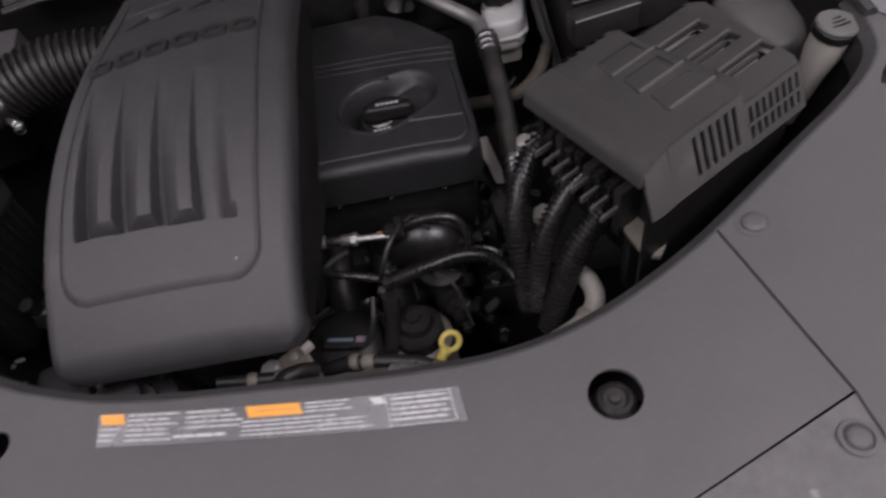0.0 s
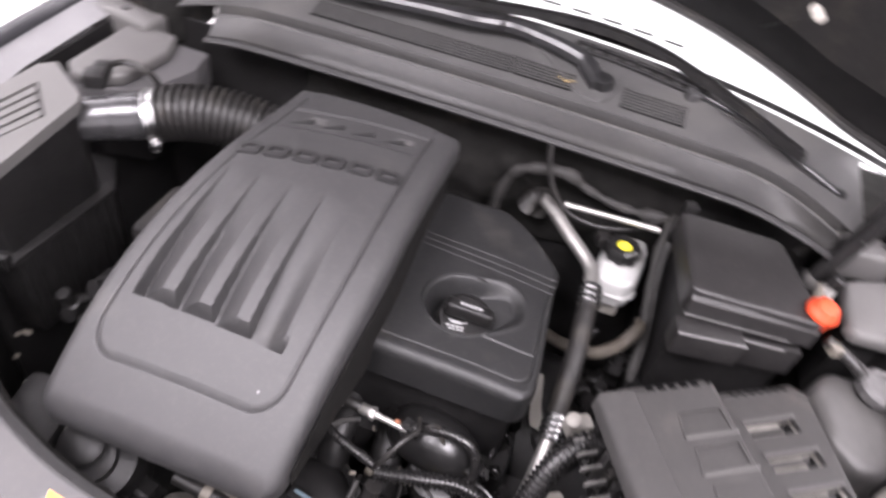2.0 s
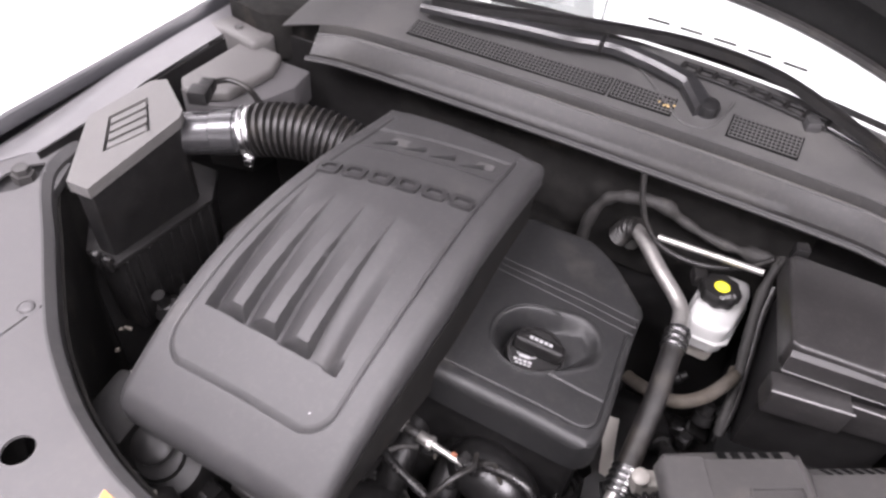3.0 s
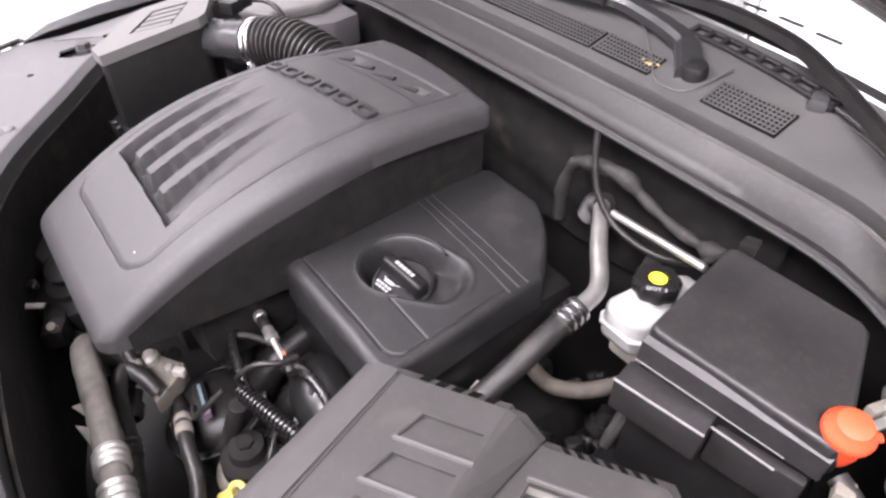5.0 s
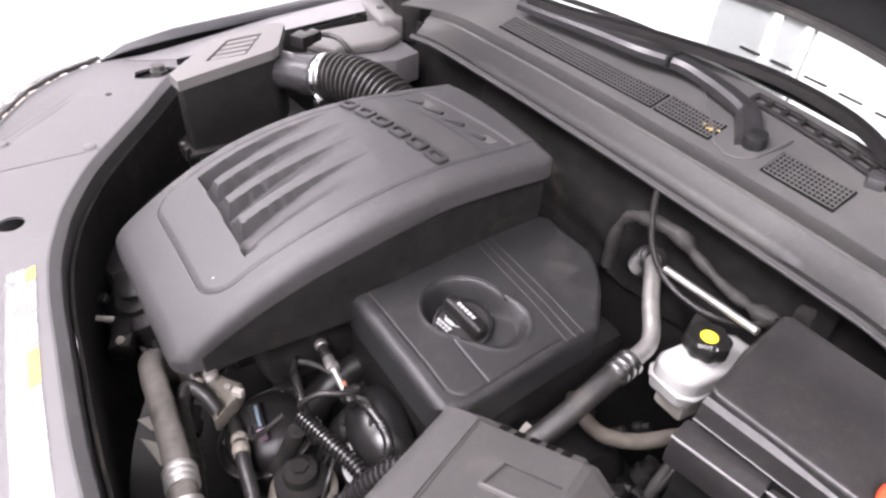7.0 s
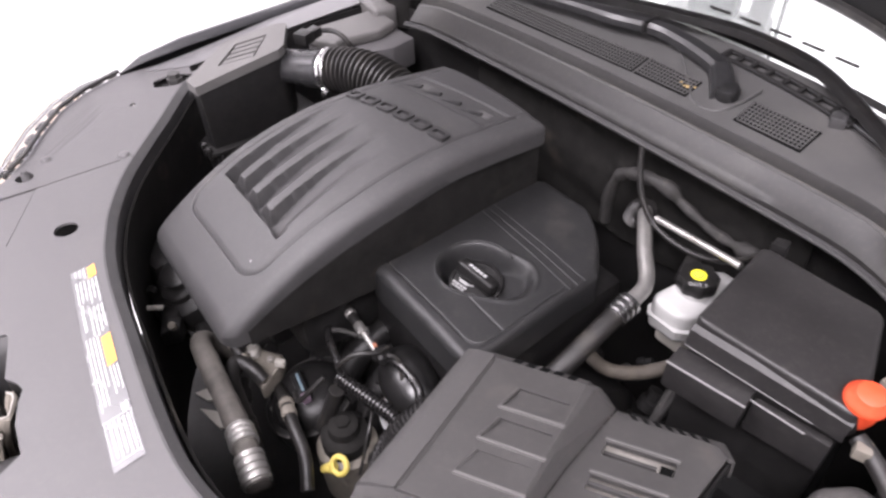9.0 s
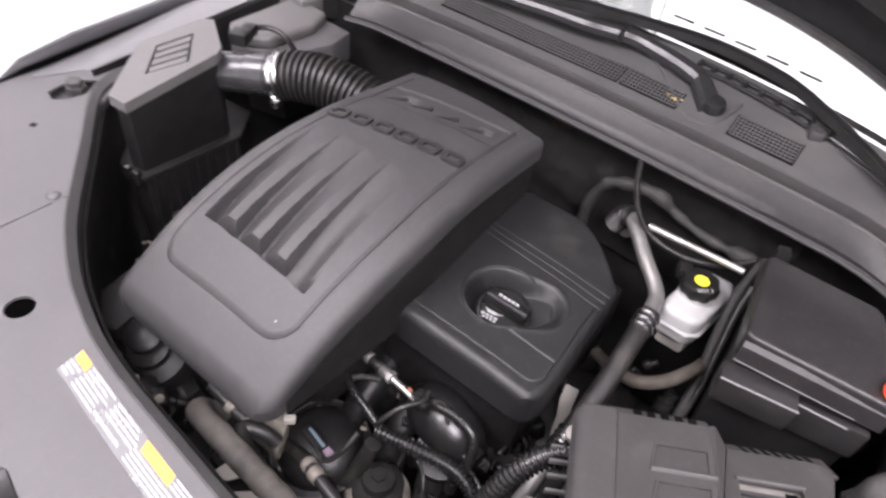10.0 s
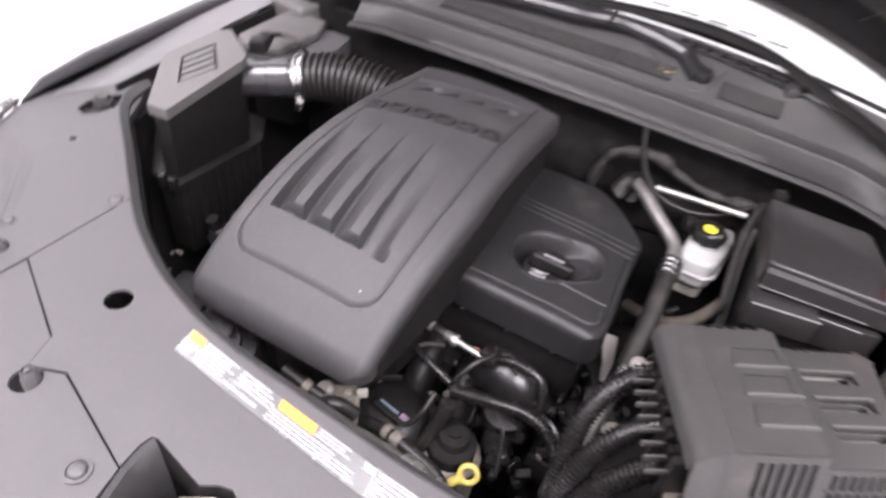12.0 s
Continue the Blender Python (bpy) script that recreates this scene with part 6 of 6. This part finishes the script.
            holes.append([(a - w - 0.001, 0.83), (a + w - 0.001, 0.83), (a + w + 0.001, 0.14), (a - w + 0.001, 0.14)])
        part("vent_face", pierced([(a0, 0), (a1, 0), (a1, 1), (a0 - 0.004, 1)], holes, place), FUSE, t, "sloping face with upright slots", smooth=False)
        # black sheet paints the shade behind the vent slots
        part("vent_back", loft([[place(a0 + 0.006, 0.05, 0.014), place(a1 - 0.006, 0.05, 0.014)], [place(a0 + 0.006, 0.95, 0.014), place(a1 - 0.006, 0.95, 0.014)]], 0.002), SHADE_BLACK, t, "black sheet standing for the shade behind the slots", smooth=False)
        return place
    place = face(0.008, 0.107, main, 0.024, 0.052, 6, 0.034, 0.098)
    low = face(0.112, 0.200, side, 0.020, 0.044, 8, 0.118, 0.196)
    part("cross_bar", loft([[low(0.116, 0.46, -0.0006), low(0.197, 0.46, -0.0006)], [low(0.116, 0.53, -0.0006), low(0.197, 0.53, -0.0006)]], 0.001), FUSE, t, smooth=False)
    part("cheek", loft([[at(-0.021, -0.0255, -0.012), at(-0.006, -0.0235, -0.005), at(0.010, -0.0222, -0.0015)], [tuple(place(-0.026, 0.5)), tuple(place(-0.010, 0.5)), tuple(place(0.0075, 0.5))], [tuple(place(-0.028, 1.0)), tuple(place(-0.014, 1.02)), tuple(place(0.005, 1.0))]], 0.003), FUSE, t)
    part("skirt", loft([[at(-0.02, -0.036, -0.062), at(0.106, -0.036, -0.062), at(0.20, -0.032, -0.052, side), at(0.212, -0.01, -0.012, side), at(0.250, 0.150, -0.008, side), at(0.240, 0.170, -0.03, side)],
                        [(*fz(-0.02, -0.034), -0.11), (*fz(0.106, -0.034), -0.11), (*fz(0.20, -0.030), -0.11), (*fz(0.208, -0.01), -0.11), (*fz(0.244, 0.150), -0.11), (*fz(0.236, 0.170), -0.11)]], 0.003), DARK, t, "black lower skirt")
    part("tray", prism([fz(0.02, -0.03), fz(0.19, -0.03), fz(0.215, 0.14), fz(0.02, 0.155)], -0.16, -0.022, 0.006), DARK, t)
    # connector rows along the open left side
    for k in range(9):
        b = 0.012 + 0.0175 * k
        part("connector", prism([fz(-0.012, b), fz(0.02, b), fz(0.02, b + 0.012), fz(-0.012, b + 0.012)], -0.075, -0.008 - 0.006 * (k % 2), 0.002), LOOM if k % 3 else BOXPL, t)
        part("latch", prism([fz(-0.036, b + 0.002), fz(-0.008, b + 0.002), fz(-0.008, b + 0.0055), fz(-0.036, b + 0.0055)], -0.034, -0.026, 0.001), LIDTOP, t, "pale latch bar")
    b = thing("fuse_box_bracket", (0.356, 0.06, -0.1), "dull tan metal bracket beside the fuse box", "bracket")
    part("bracket", prism([(0.342, 0.082), (0.362, 0.088), (0.381, 0.042), (0.371, 0.028), (0.354, 0.034)], -0.075, -0.066, 0.003), BEIGE, b)
    part("leg", box((0.356, 0.07, -0.12), (0.02, 0.012, 0.1), 0.003, 20), DARK, b)


fuse_box()
hose("condenser_pipe", [(0.272, 0.095, -0.17), (0.294, 0.085, -0.152), (0.307, 0.062, -0.146), (0.306, 0.036, -0.148), (0.285, 0.014, -0.152), (0.25, 0.0, -0.158), (0.215, -0.012, -0.165)], 0.0115, PIPE, "cream-grey bent condenser pipe", "pipe", clamps=((0.62, 0.012),), clamp_mat=BEIGE)
hose("silver_link_pipe", [(0.262, 0.155, -0.16), (0.262, 0.13, -0.15), (0.27, 0.11, -0.175)], 0.007, STEEL, "short bright metal pipe among the wiring", "pipe")


def brake_reservoir():
    t = thing("brake_fluid_reservoir", (0.30, 0.6, -0.19), "white translucent brake fluid reservoir with a black cap", "reservoir")
    part("bottle", prism([(0.256, 0.556), (0.264, 0.543), (0.308, 0.543), (0.322, 0.556), (0.335, 0.64), (0.33, 0.67), (0.29, 0.67), (0.268, 0.645)], -0.165, -0.108, 0.010, seg=3), WHITEPL, t)
    part("seam", prism([(0.252, 0.553), (0.262, 0.539), (0.310, 0.538), (0.326, 0.553), (0.339, 0.642), (0.333, 0.676), (0.286, 0.676), (0.263, 0.648)], -0.141, -0.136, 0.002), WHITEPL, t)
    part("lower", prism([(0.268, 0.56), (0.315, 0.56), (0.325, 0.65), (0.285, 0.65)], -0.20, -0.16, 0.008), CREAM, t)
    part("neck", lathe([(0.026, 0), (0.026, 0.02), (0, 0.02)], (0.288, 0.602, -0.118), seg=28), WHITEPL, t)
    c = part("cap", lathe([(0.027, 0), (0.029, 0.004), (0.029, 0.016), (0.026, 0.021), (0.014, 0.021), (0.014, 0.0195), (0, 0.0195)], (0.288, 0.602, -0.100), seg=48, lobes=8, lobe=0.05), DARK, t, "black lobed cap")
    part("badge", lathe([(0.0112, 0), (0.0112, 0.0008), (0, 0.0008)], (0.288, 0.602, -0.0802), seg=28), CAPYELLOW, c, "yellow round warning badge")
    bm = join(lathe([(0.0052, 0), (0.0066, 0), (0.0066, 0.0006), (0.0052, 0.0006), (0.0052, 0)], (0.288, 0.602, -0.0793), seg=24), box((0.288, 0.602, -0.079), (0.0012, 0.006, 0.0006), 0, 40))
    part("badge_mark", bm, LABELINK, c, smooth=False)
    part("lettering", text_mesh("DOT 3", 0.0085, 0.0003, pose(0.300, 0.5845, -0.0792, 0, 0, 40)), PRINT, c, "white DOT 3 lettering", smooth=False)
    part("float_plug", box((0.255, 0.635, -0.105), (0.022, 0.03, 0.022), 0.006, 20), RUBBER, t)


brake_reservoir()


def battery_box():
    t = thing("battery_box", (0.45, 0.54, -0.22), "black plastic battery box with a smooth lid", "battery box")
    q = [(0.347, 0.622), (0.356, 0.629), (0.492, 0.632), (0.504, 0.624), (0.556, 0.490), (0.550, 0.479), (0.379, 0.459), (0.370, 0.464)]
    zt = lambda x, y: 0.002 - 0.05 * max(0, x - 0.40) * (1 - (y - 0.46) / 0.2)
    part("lid", prism(q, -0.045, 0, 0.006, top=zt, seg=3), BOXPL, t)
    def frontx(u, off, z):
        return (0.374 + 0.178 * u, 0.456 + 0.030 * u - off, z)
    part("lip", loft([[frontx(k / 8, 0.0, -0.006 - 0.012 * k / 8) for k in range(9)], [frontx(k / 8, 0.0065, -0.010 - 0.012 * k / 8) for k in range(9)], [frontx(k / 8, 0.0085, -0.034 - 0.012 * k / 8) for k in range(9)], [frontx(k / 8, 0.003, -0.037 - 0.012 * k / 8) for k in range(9)]], 0.002), BOXPL, t)
    # pale beads show edge wear and also paint the highlight along it
    part("edge_bead", tube([frontx(k / 6, 0.0095, -0.034 - 0.012 * k / 6) for k in range(0, 6)], 0.0015, 8), EDGE_SHINE, t, "worn edge, its shine given by a paler colour")
    part("edge_bead", tube([frontx(k / 6, 0.018, -0.046 - 0.012 * k / 6) for k in range(2, 6)], 0.0013, 8), EDGE_SHINE, t, "worn edge, its shine given by a paler colour")
    part("edge_bead", tube([(0.3725 + 0.094 * k / 5, 0.4190 + 0.016 * k / 5, -0.0465) for k in range(6)], 0.0015, 8), EDGE_SHINE, t, "worn edge, its shine given by a paler colour")
    part("body", prism([(0.360, 0.62), (0.505, 0.635), (0.548, 0.485), (0.378, 0.452)], -0.22, -0.04, 0.006), DARK, t)
    part("front_cover", prism([(0.366, 0.452), (0.46, 0.468), (0.4665, 0.434), (0.3725, 0.418)], -0.090, -0.046, 0.005), BOXPL, t)
    part("front_cover", prism([(0.4625, 0.465), (0.546, 0.481), (0.549, 0.468), (0.4645, 0.453)], -0.105, -0.054, 0.005), BOXPL, t)
    # near-black tray colours in the shade between battery and fuse box
    part("tray", prism([(0.35, 0.66), (0.53, 0.66), (0.565, 0.46), (0.36, 0.42)], -0.26, -0.215, 0.006), SHADE_BLACK, t)
    part("rear_tab", prism([(0.352, 0.632), (0.372, 0.636), (0.366, 0.655), (0.35, 0.648)], -0.02, 0.008, 0.003), DARK, t)
    c = thing("battery_terminal_cap", (0.547, 0.482, -0.02), "bright orange-red rubber battery terminal cap", "terminal cap")
    part("cap", lathe([(0.0165, -0.034), (0.0185, -0.022), (0.0185, -0.002), (0.0215, 0.000), (0.0218, 0.004), (0.0200, 0.0075), (0.0165, 0.0115), (0.0145, 0.0165), (0.010, 0.0185), (0, 0.0190)], (0.547, 0.499, 0.0), (0.10, -0.16, 1), seg=36), RED, c)
    part("tab", box((0.563, 0.509, 0.004), (0.012, 0.009, 0.0045), 0.002, 38), RED, c)
    k = thing("battery_clamp", (0.545, 0.53, -0.03), "silver battery terminal clamp with a black bolt head", "clamp")
    part("clamp", join(box((0.557, 0.526, -0.004), (0.009, 0.040, 0.006), 0.002, -18), box((0.562, 0.553, -0.002), (0.018, 0.020, 0.012), 0.004, -25)), ALU, k)
    part("jaw", box((0.551, 0.548, -0.006), (0.010, 0.026, 0.016), 0.003, -18), BEIGE, k, "dull tan clamp jaw")
    part("bolt", lathe([(0.011, 0), (0.011, 0.012), (0.008, 0.015), (0, 0.015)], (0.566, 0.562, 0.006), (0.3, 0, 1), seg=18), DARK, k)
    part("cable", tube([(0.566, 0.58, 0.012), (0.572, 0.61, 0.02), (0.55, 0.635, 0.02), (0.535, 0.645, -0.02)], 0.006, 10), RUBBER, k)
    f = thing("terminal_wiring", (0.58, 0.47, -0.1), "black battery cable with tan clips beside the battery", "cable")
    part("cable", tube([(0.562, 0.47, -0.02), (0.585, 0.462, -0.025), (0.61, 0.45, -0.035), (0.64, 0.44, -0.06)], 0.009, 12), RUBBER, f)
    part("clip", box((0.572, 0.462, -0.022), (0.016, 0.018, 0.016), 0.003, 20), BEIGE, f)


battery_box()


hose("battery_side_cable", [(0.347, 0.648, -0.03), (0.342, 0.63, -0.045), (0.340, 0.60, -0.075), (0.346, 0.55, -0.115), (0.356, 0.50, -0.165), (0.36, 0.46, -0.22)], 0.0075, TAPE, "taped black cable beside the battery box", "cable", wobble=0.25)
hose("battery_side_cable", [(0.352, 0.62, -0.06), (0.351, 0.59, -0.09), (0.357, 0.54, -0.13), (0.364, 0.49, -0.18), (0.362, 0.45, -0.23)], 0.006, RUBBER, "thin black cable beside the battery box", "cable")


def right_side():
    t = thing("coolant_tank", (0.62, 0.40, -0.25), "dark plastic coolant tank with a grey cap beside the battery", "coolant tank")
    foot = [(0.560, 0.425), (0.585, 0.462), (0.640, 0.466), (0.664, 0.435), (0.668, 0.36), (0.655, 0.322), (0.615, 0.312), (0.578, 0.350)]
    part("tank", prism(foot, -0.25, -0.058, 0.020, top=lambda x, y: -0.058 - 0.010 * step01(0.40, 0.32, y), seg=4), SCUFFTANK, t)
    mid = (0.615, 0.39)
    part("seam", prism([(mid[0] + (x - mid[0]) * 1.06, mid[1] + (y - mid[1]) * 1.06) for x, y in foot], -0.122, -0.116, 0.002), BOXPL, t)
    part("neck", lathe([(0.024, 0), (0.024, 0.014), (0, 0.014)], (0.640, 0.442, -0.066), (0.05, -0.1, 1), seg=28), DARK, t, "black filler neck")
    part("cap", lathe([(0.0275, 0), (0.0285, 0.003), (0.0285, 0.014), (0.024, 0.019), (0.014, 0.020), (0.013, 0.017), (0, 0.017)], (0.641, 0.4405, -0.053), (0.05, -0.1, 1), seg=56, lobes=14, lobe=0.03), SCUFFED, t, "grey ribbed cap with worn edges")
    part("overflow_pipe", tube([(0.575, 0.478, -0.036), (0.60, 0.468, -0.034), (0.625, 0.455, -0.040)], 0.006, 10), SCUFFED, t, "short worn pipe stub")
    w = thing("washer_filler", (0.62, 0.22, -0.2), "white washer filler neck with a black-rimmed grey cap", "washer filler")
    at, up = (0.640, 0.264, -0.018), (0.12, -0.06, 1)
    part("neck", lathe([(0.011, -0.14), (0.013, -0.10), (0.018, -0.055), (0.0225, -0.03), (0.0225, 0.0), (0, 0.0)], at, up, seg=28), CREAM, w)
    part("collar", lathe([(0.023, -0.004), (0.025, -0.002), (0.025, 0.006), (0.023, 0.008), (0, 0.008)], at, up, seg=32), DARK, w)
    c = part("cap", lathe([(0.0242, 0.007), (0.0246, 0.011), (0.0225, 0.0130), (0, 0.0130)], at, up, seg=32), LIDTOP, w, "pale grey cap with a washer symbol")
    part("tab", box((0.666, 0.272, -0.010), (0.013, 0.016, 0.004), 0.002, 20), LIDTOP, w)
    for k in range(3):
        part("symbol_bar", box((0.6415, 0.2565 + 0.0066 * k, -0.0046), (0.022 - 0.005 * k, 0.0022, 0.001), 0, 12), DARK, c, smooth=False)
    s = thing("strut_tower", (0.63, 0.57, -0.1), "grey strut tower cover in the corner of the bay", "strut tower")
    part("cover", prism([(0.592, 0.585), (0.60, 0.60), (0.655, 0.625), (0.668, 0.615), (0.664, 0.510), (0.652, 0.492), (0.598, 0.486), (0.586, 0.498)], -0.030, -0.004, 0.010, seg=3), LIDTOP, s)
    part("tower", prism([(0.598, 0.59), (0.65, 0.612), (0.655, 0.51), (0.60, 0.505)], -0.16, -0.030, 0.006), DARK, s, "black strut tower under its cover")
    for k in (-1, 1):
        c = thing("corner_trim", (k * 0.66, 0.66, -0.03), "pale grey plastic trim between wing and cowl", "trim", "corner trims")
        part("trim", prism([(k * x, y) for x, y in ((0.590, 0.628), (0.668, 0.640), (0.718, 0.640), (0.726, 0.668), (0.70, 0.70), (0.58, 0.68))][::k], -0.03, 0.024, 0.010, seg=3), LIDTOP, c)
        part("clip", lathe([(0.008, 0), (0.008, 0.003), (0.005, 0.005), (0, 0.005)], (k * 0.65, 0.662, 0.024), seg=16), FUSE, c)


right_side()


# ---- air intake ----
def air_box():
    t = thing("air_filter_box", (-0.55, 0.3, -0.28), "air filter box with a grey lid and black body", "air filter box")
    lid = [(-0.541, 0.196), (-0.505, 0.199), (-0.496, 0.362), (-0.504, 0.377), (-0.574, 0.419), (-0.594, 0.404), (-0.615, 0.305), (-0.608, 0.291)]
    z = lambda x, y: 0.022 + 0.16 * (y - 0.2)
    part("lid", sheet(lid, [], lambda x, y: z(x, y) - 0.0127, 0.005), LIDTOP, t, "grey lid", smooth=False)
    fr = [(-0.540, 0.258), (-0.514, 0.322), (-0.569, 0.374), (-0.588, 0.315)]
    g = part("lid_top", sheet(lid, [fr], z, 0.0125), LIDTOP, t, "grey lid plate with a louvred opening", smooth=False)
    part("louvre_well", sheet(fr, [], lambda x, y: z(x, y) - 0.0115, 0.001), DARK, g, smooth=False)
    def across(u, v):
        p = Vector(fr[0]).lerp(Vector(fr[3]), u)
        q = Vector(fr[1]).lerp(Vector(fr[2]), u)
        return tuple(p.lerp(q, v))
    for k in range(4):
        u = 0.07 + 0.235 * k
        part("louvre", sheet([across(u, 0.07), across(u, 0.93), across(u + 0.155, 0.93), across(u + 0.155, 0.07)], [], lambda x, y: z(x, y) - 0.0012, 0.003), LIDTOP, g, smooth=False)
    body = [(-0.538, 0.201), (-0.510, 0.204), (-0.501, 0.362), (-0.508, 0.374), (-0.574, 0.413), (-0.608, 0.300)]
    part("upper_body", prism(body, -0.114, 0.012, 0.005, top=lambda x, y: z(x, y) - 0.0155), DARK, t, "black body")
    part("flange", prism([(-0.556, 0.19), (-0.497, 0.192), (-0.484, 0.378), (-0.53, 0.44), (-0.645, 0.43), (-0.648, 0.28)], -0.122, -0.112, 0.003), DARK, t)
    part("lower_body", prism([(-0.553, 0.196), (-0.502, 0.198), (-0.489, 0.375), (-0.53, 0.43), (-0.638, 0.42), (-0.642, 0.285)], -0.28, -0.12, 0.006, shrink=0.94), DARK, t)
    for k in range(9):
        y = 0.21 + 0.02 * k
        part("rib", box((-0.497 + 0.012 * k / 9, y, -0.19), (0.006, 0.005, 0.14), 0.001), DARK, t)
    for x, y in ((-0.53, 0.188), (-0.508, 0.19)):
        part("clip", box((x, y, -0.114), (0.014, 0.012, 0.026), 0.003, 8), LOOM, t)
    part("outlet", lathe([(0.033, 0.0), (0.033, 0.048), (0.0355, 0.050), (0.0355, 0.084), (0.0335, 0.086), (0.0335, 0.105), (0, 0.105)], (-0.522, 0.385, -0.003), (0.86, 0.45, 0.12), seg=36), WETBLACK, t, "glossy black outlet tube")
    s = thing("air_flow_sensor", (-0.515, 0.445, 0.0), "small dark air flow sensor with wires", "sensor")
    part("body", box((-0.52, 0.428, 0.045), (0.03, 0.03, 0.022), 0.004, 25), DARK, s)
    part("plug", box((-0.527, 0.452, 0.045), (0.022, 0.026, 0.018), 0.003, 25), DARK, s)
    part("lead", tube([(-0.53, 0.462, 0.045), (-0.52, 0.49, 0.04), (-0.49, 0.5, 0.03), (-0.475, 0.52, -0.02)], 0.005, 8), RUBBER, s)
    h = thing("intake_hose", (-0.38, 0.46, -0.05), "black corrugated rubber air intake hose with a steel clamp", "intake hose")
    part("bellows", tube([(-0.430, 0.432, 0.010), (-0.40, 0.446, 0.017), (-0.355, 0.464, 0.019), (-0.30, 0.481, 0.010), (-0.25, 0.49, -0.006)], lambda u: 0.0365 + 0.003 * math.sin(math.pi * u), 30, rings=0.0104, depth=0.0075), RUBBER, h)
    part("clamp", lathe([(0.0365, -0.008), (0.0395, -0.008), (0.0405, -0.006), (0.0395, -0.004), (0.0395, 0.004), (0.0405, 0.006), (0.0395, 0.008), (0.0365, 0.008), (0.0365, -0.008)], (-0.432, 0.431, 0.010), (0.86, 0.45, 0.12), seg=40), STEEL, h, "bright steel hose clamp")
    part("clamp_screw", box((-0.420, 0.410, -0.026), (0.014, 0.022, 0.012), 0.003, 25), STEEL, h)
    b = thing("relay_cover", (-0.58, 0.56, -0.08), "grey plastic cover box behind the air filter", "cover box")
    # lid takes a lighter grey to paint the glare on its top
    part("cover", prism([(-0.605, 0.468), (-0.56, 0.478), (-0.535, 0.50), (-0.525, 0.60), (-0.545, 0.65), (-0.61, 0.655), (-0.632, 0.64), (-0.63, 0.49)], -0.012, 0.010, 0.008, seg=3), LIDTOP, b, "grey lid, paler to stand for its glare")
    part("base", prism([(-0.61, 0.474), (-0.555, 0.476), (-0.505, 0.505), (-0.478, 0.60), (-0.49, 0.66), (-0.64, 0.66), (-0.636, 0.49)], -0.07, -0.0115, 0.006, shrink=1.0), SHIELD, b, "grey side of the box")
    part("foot", prism([(-0.60, 0.49), (-0.52, 0.51), (-0.50, 0.63), (-0.62, 0.63)], -0.16, -0.07, 0.006), DARK, b)


air_box()
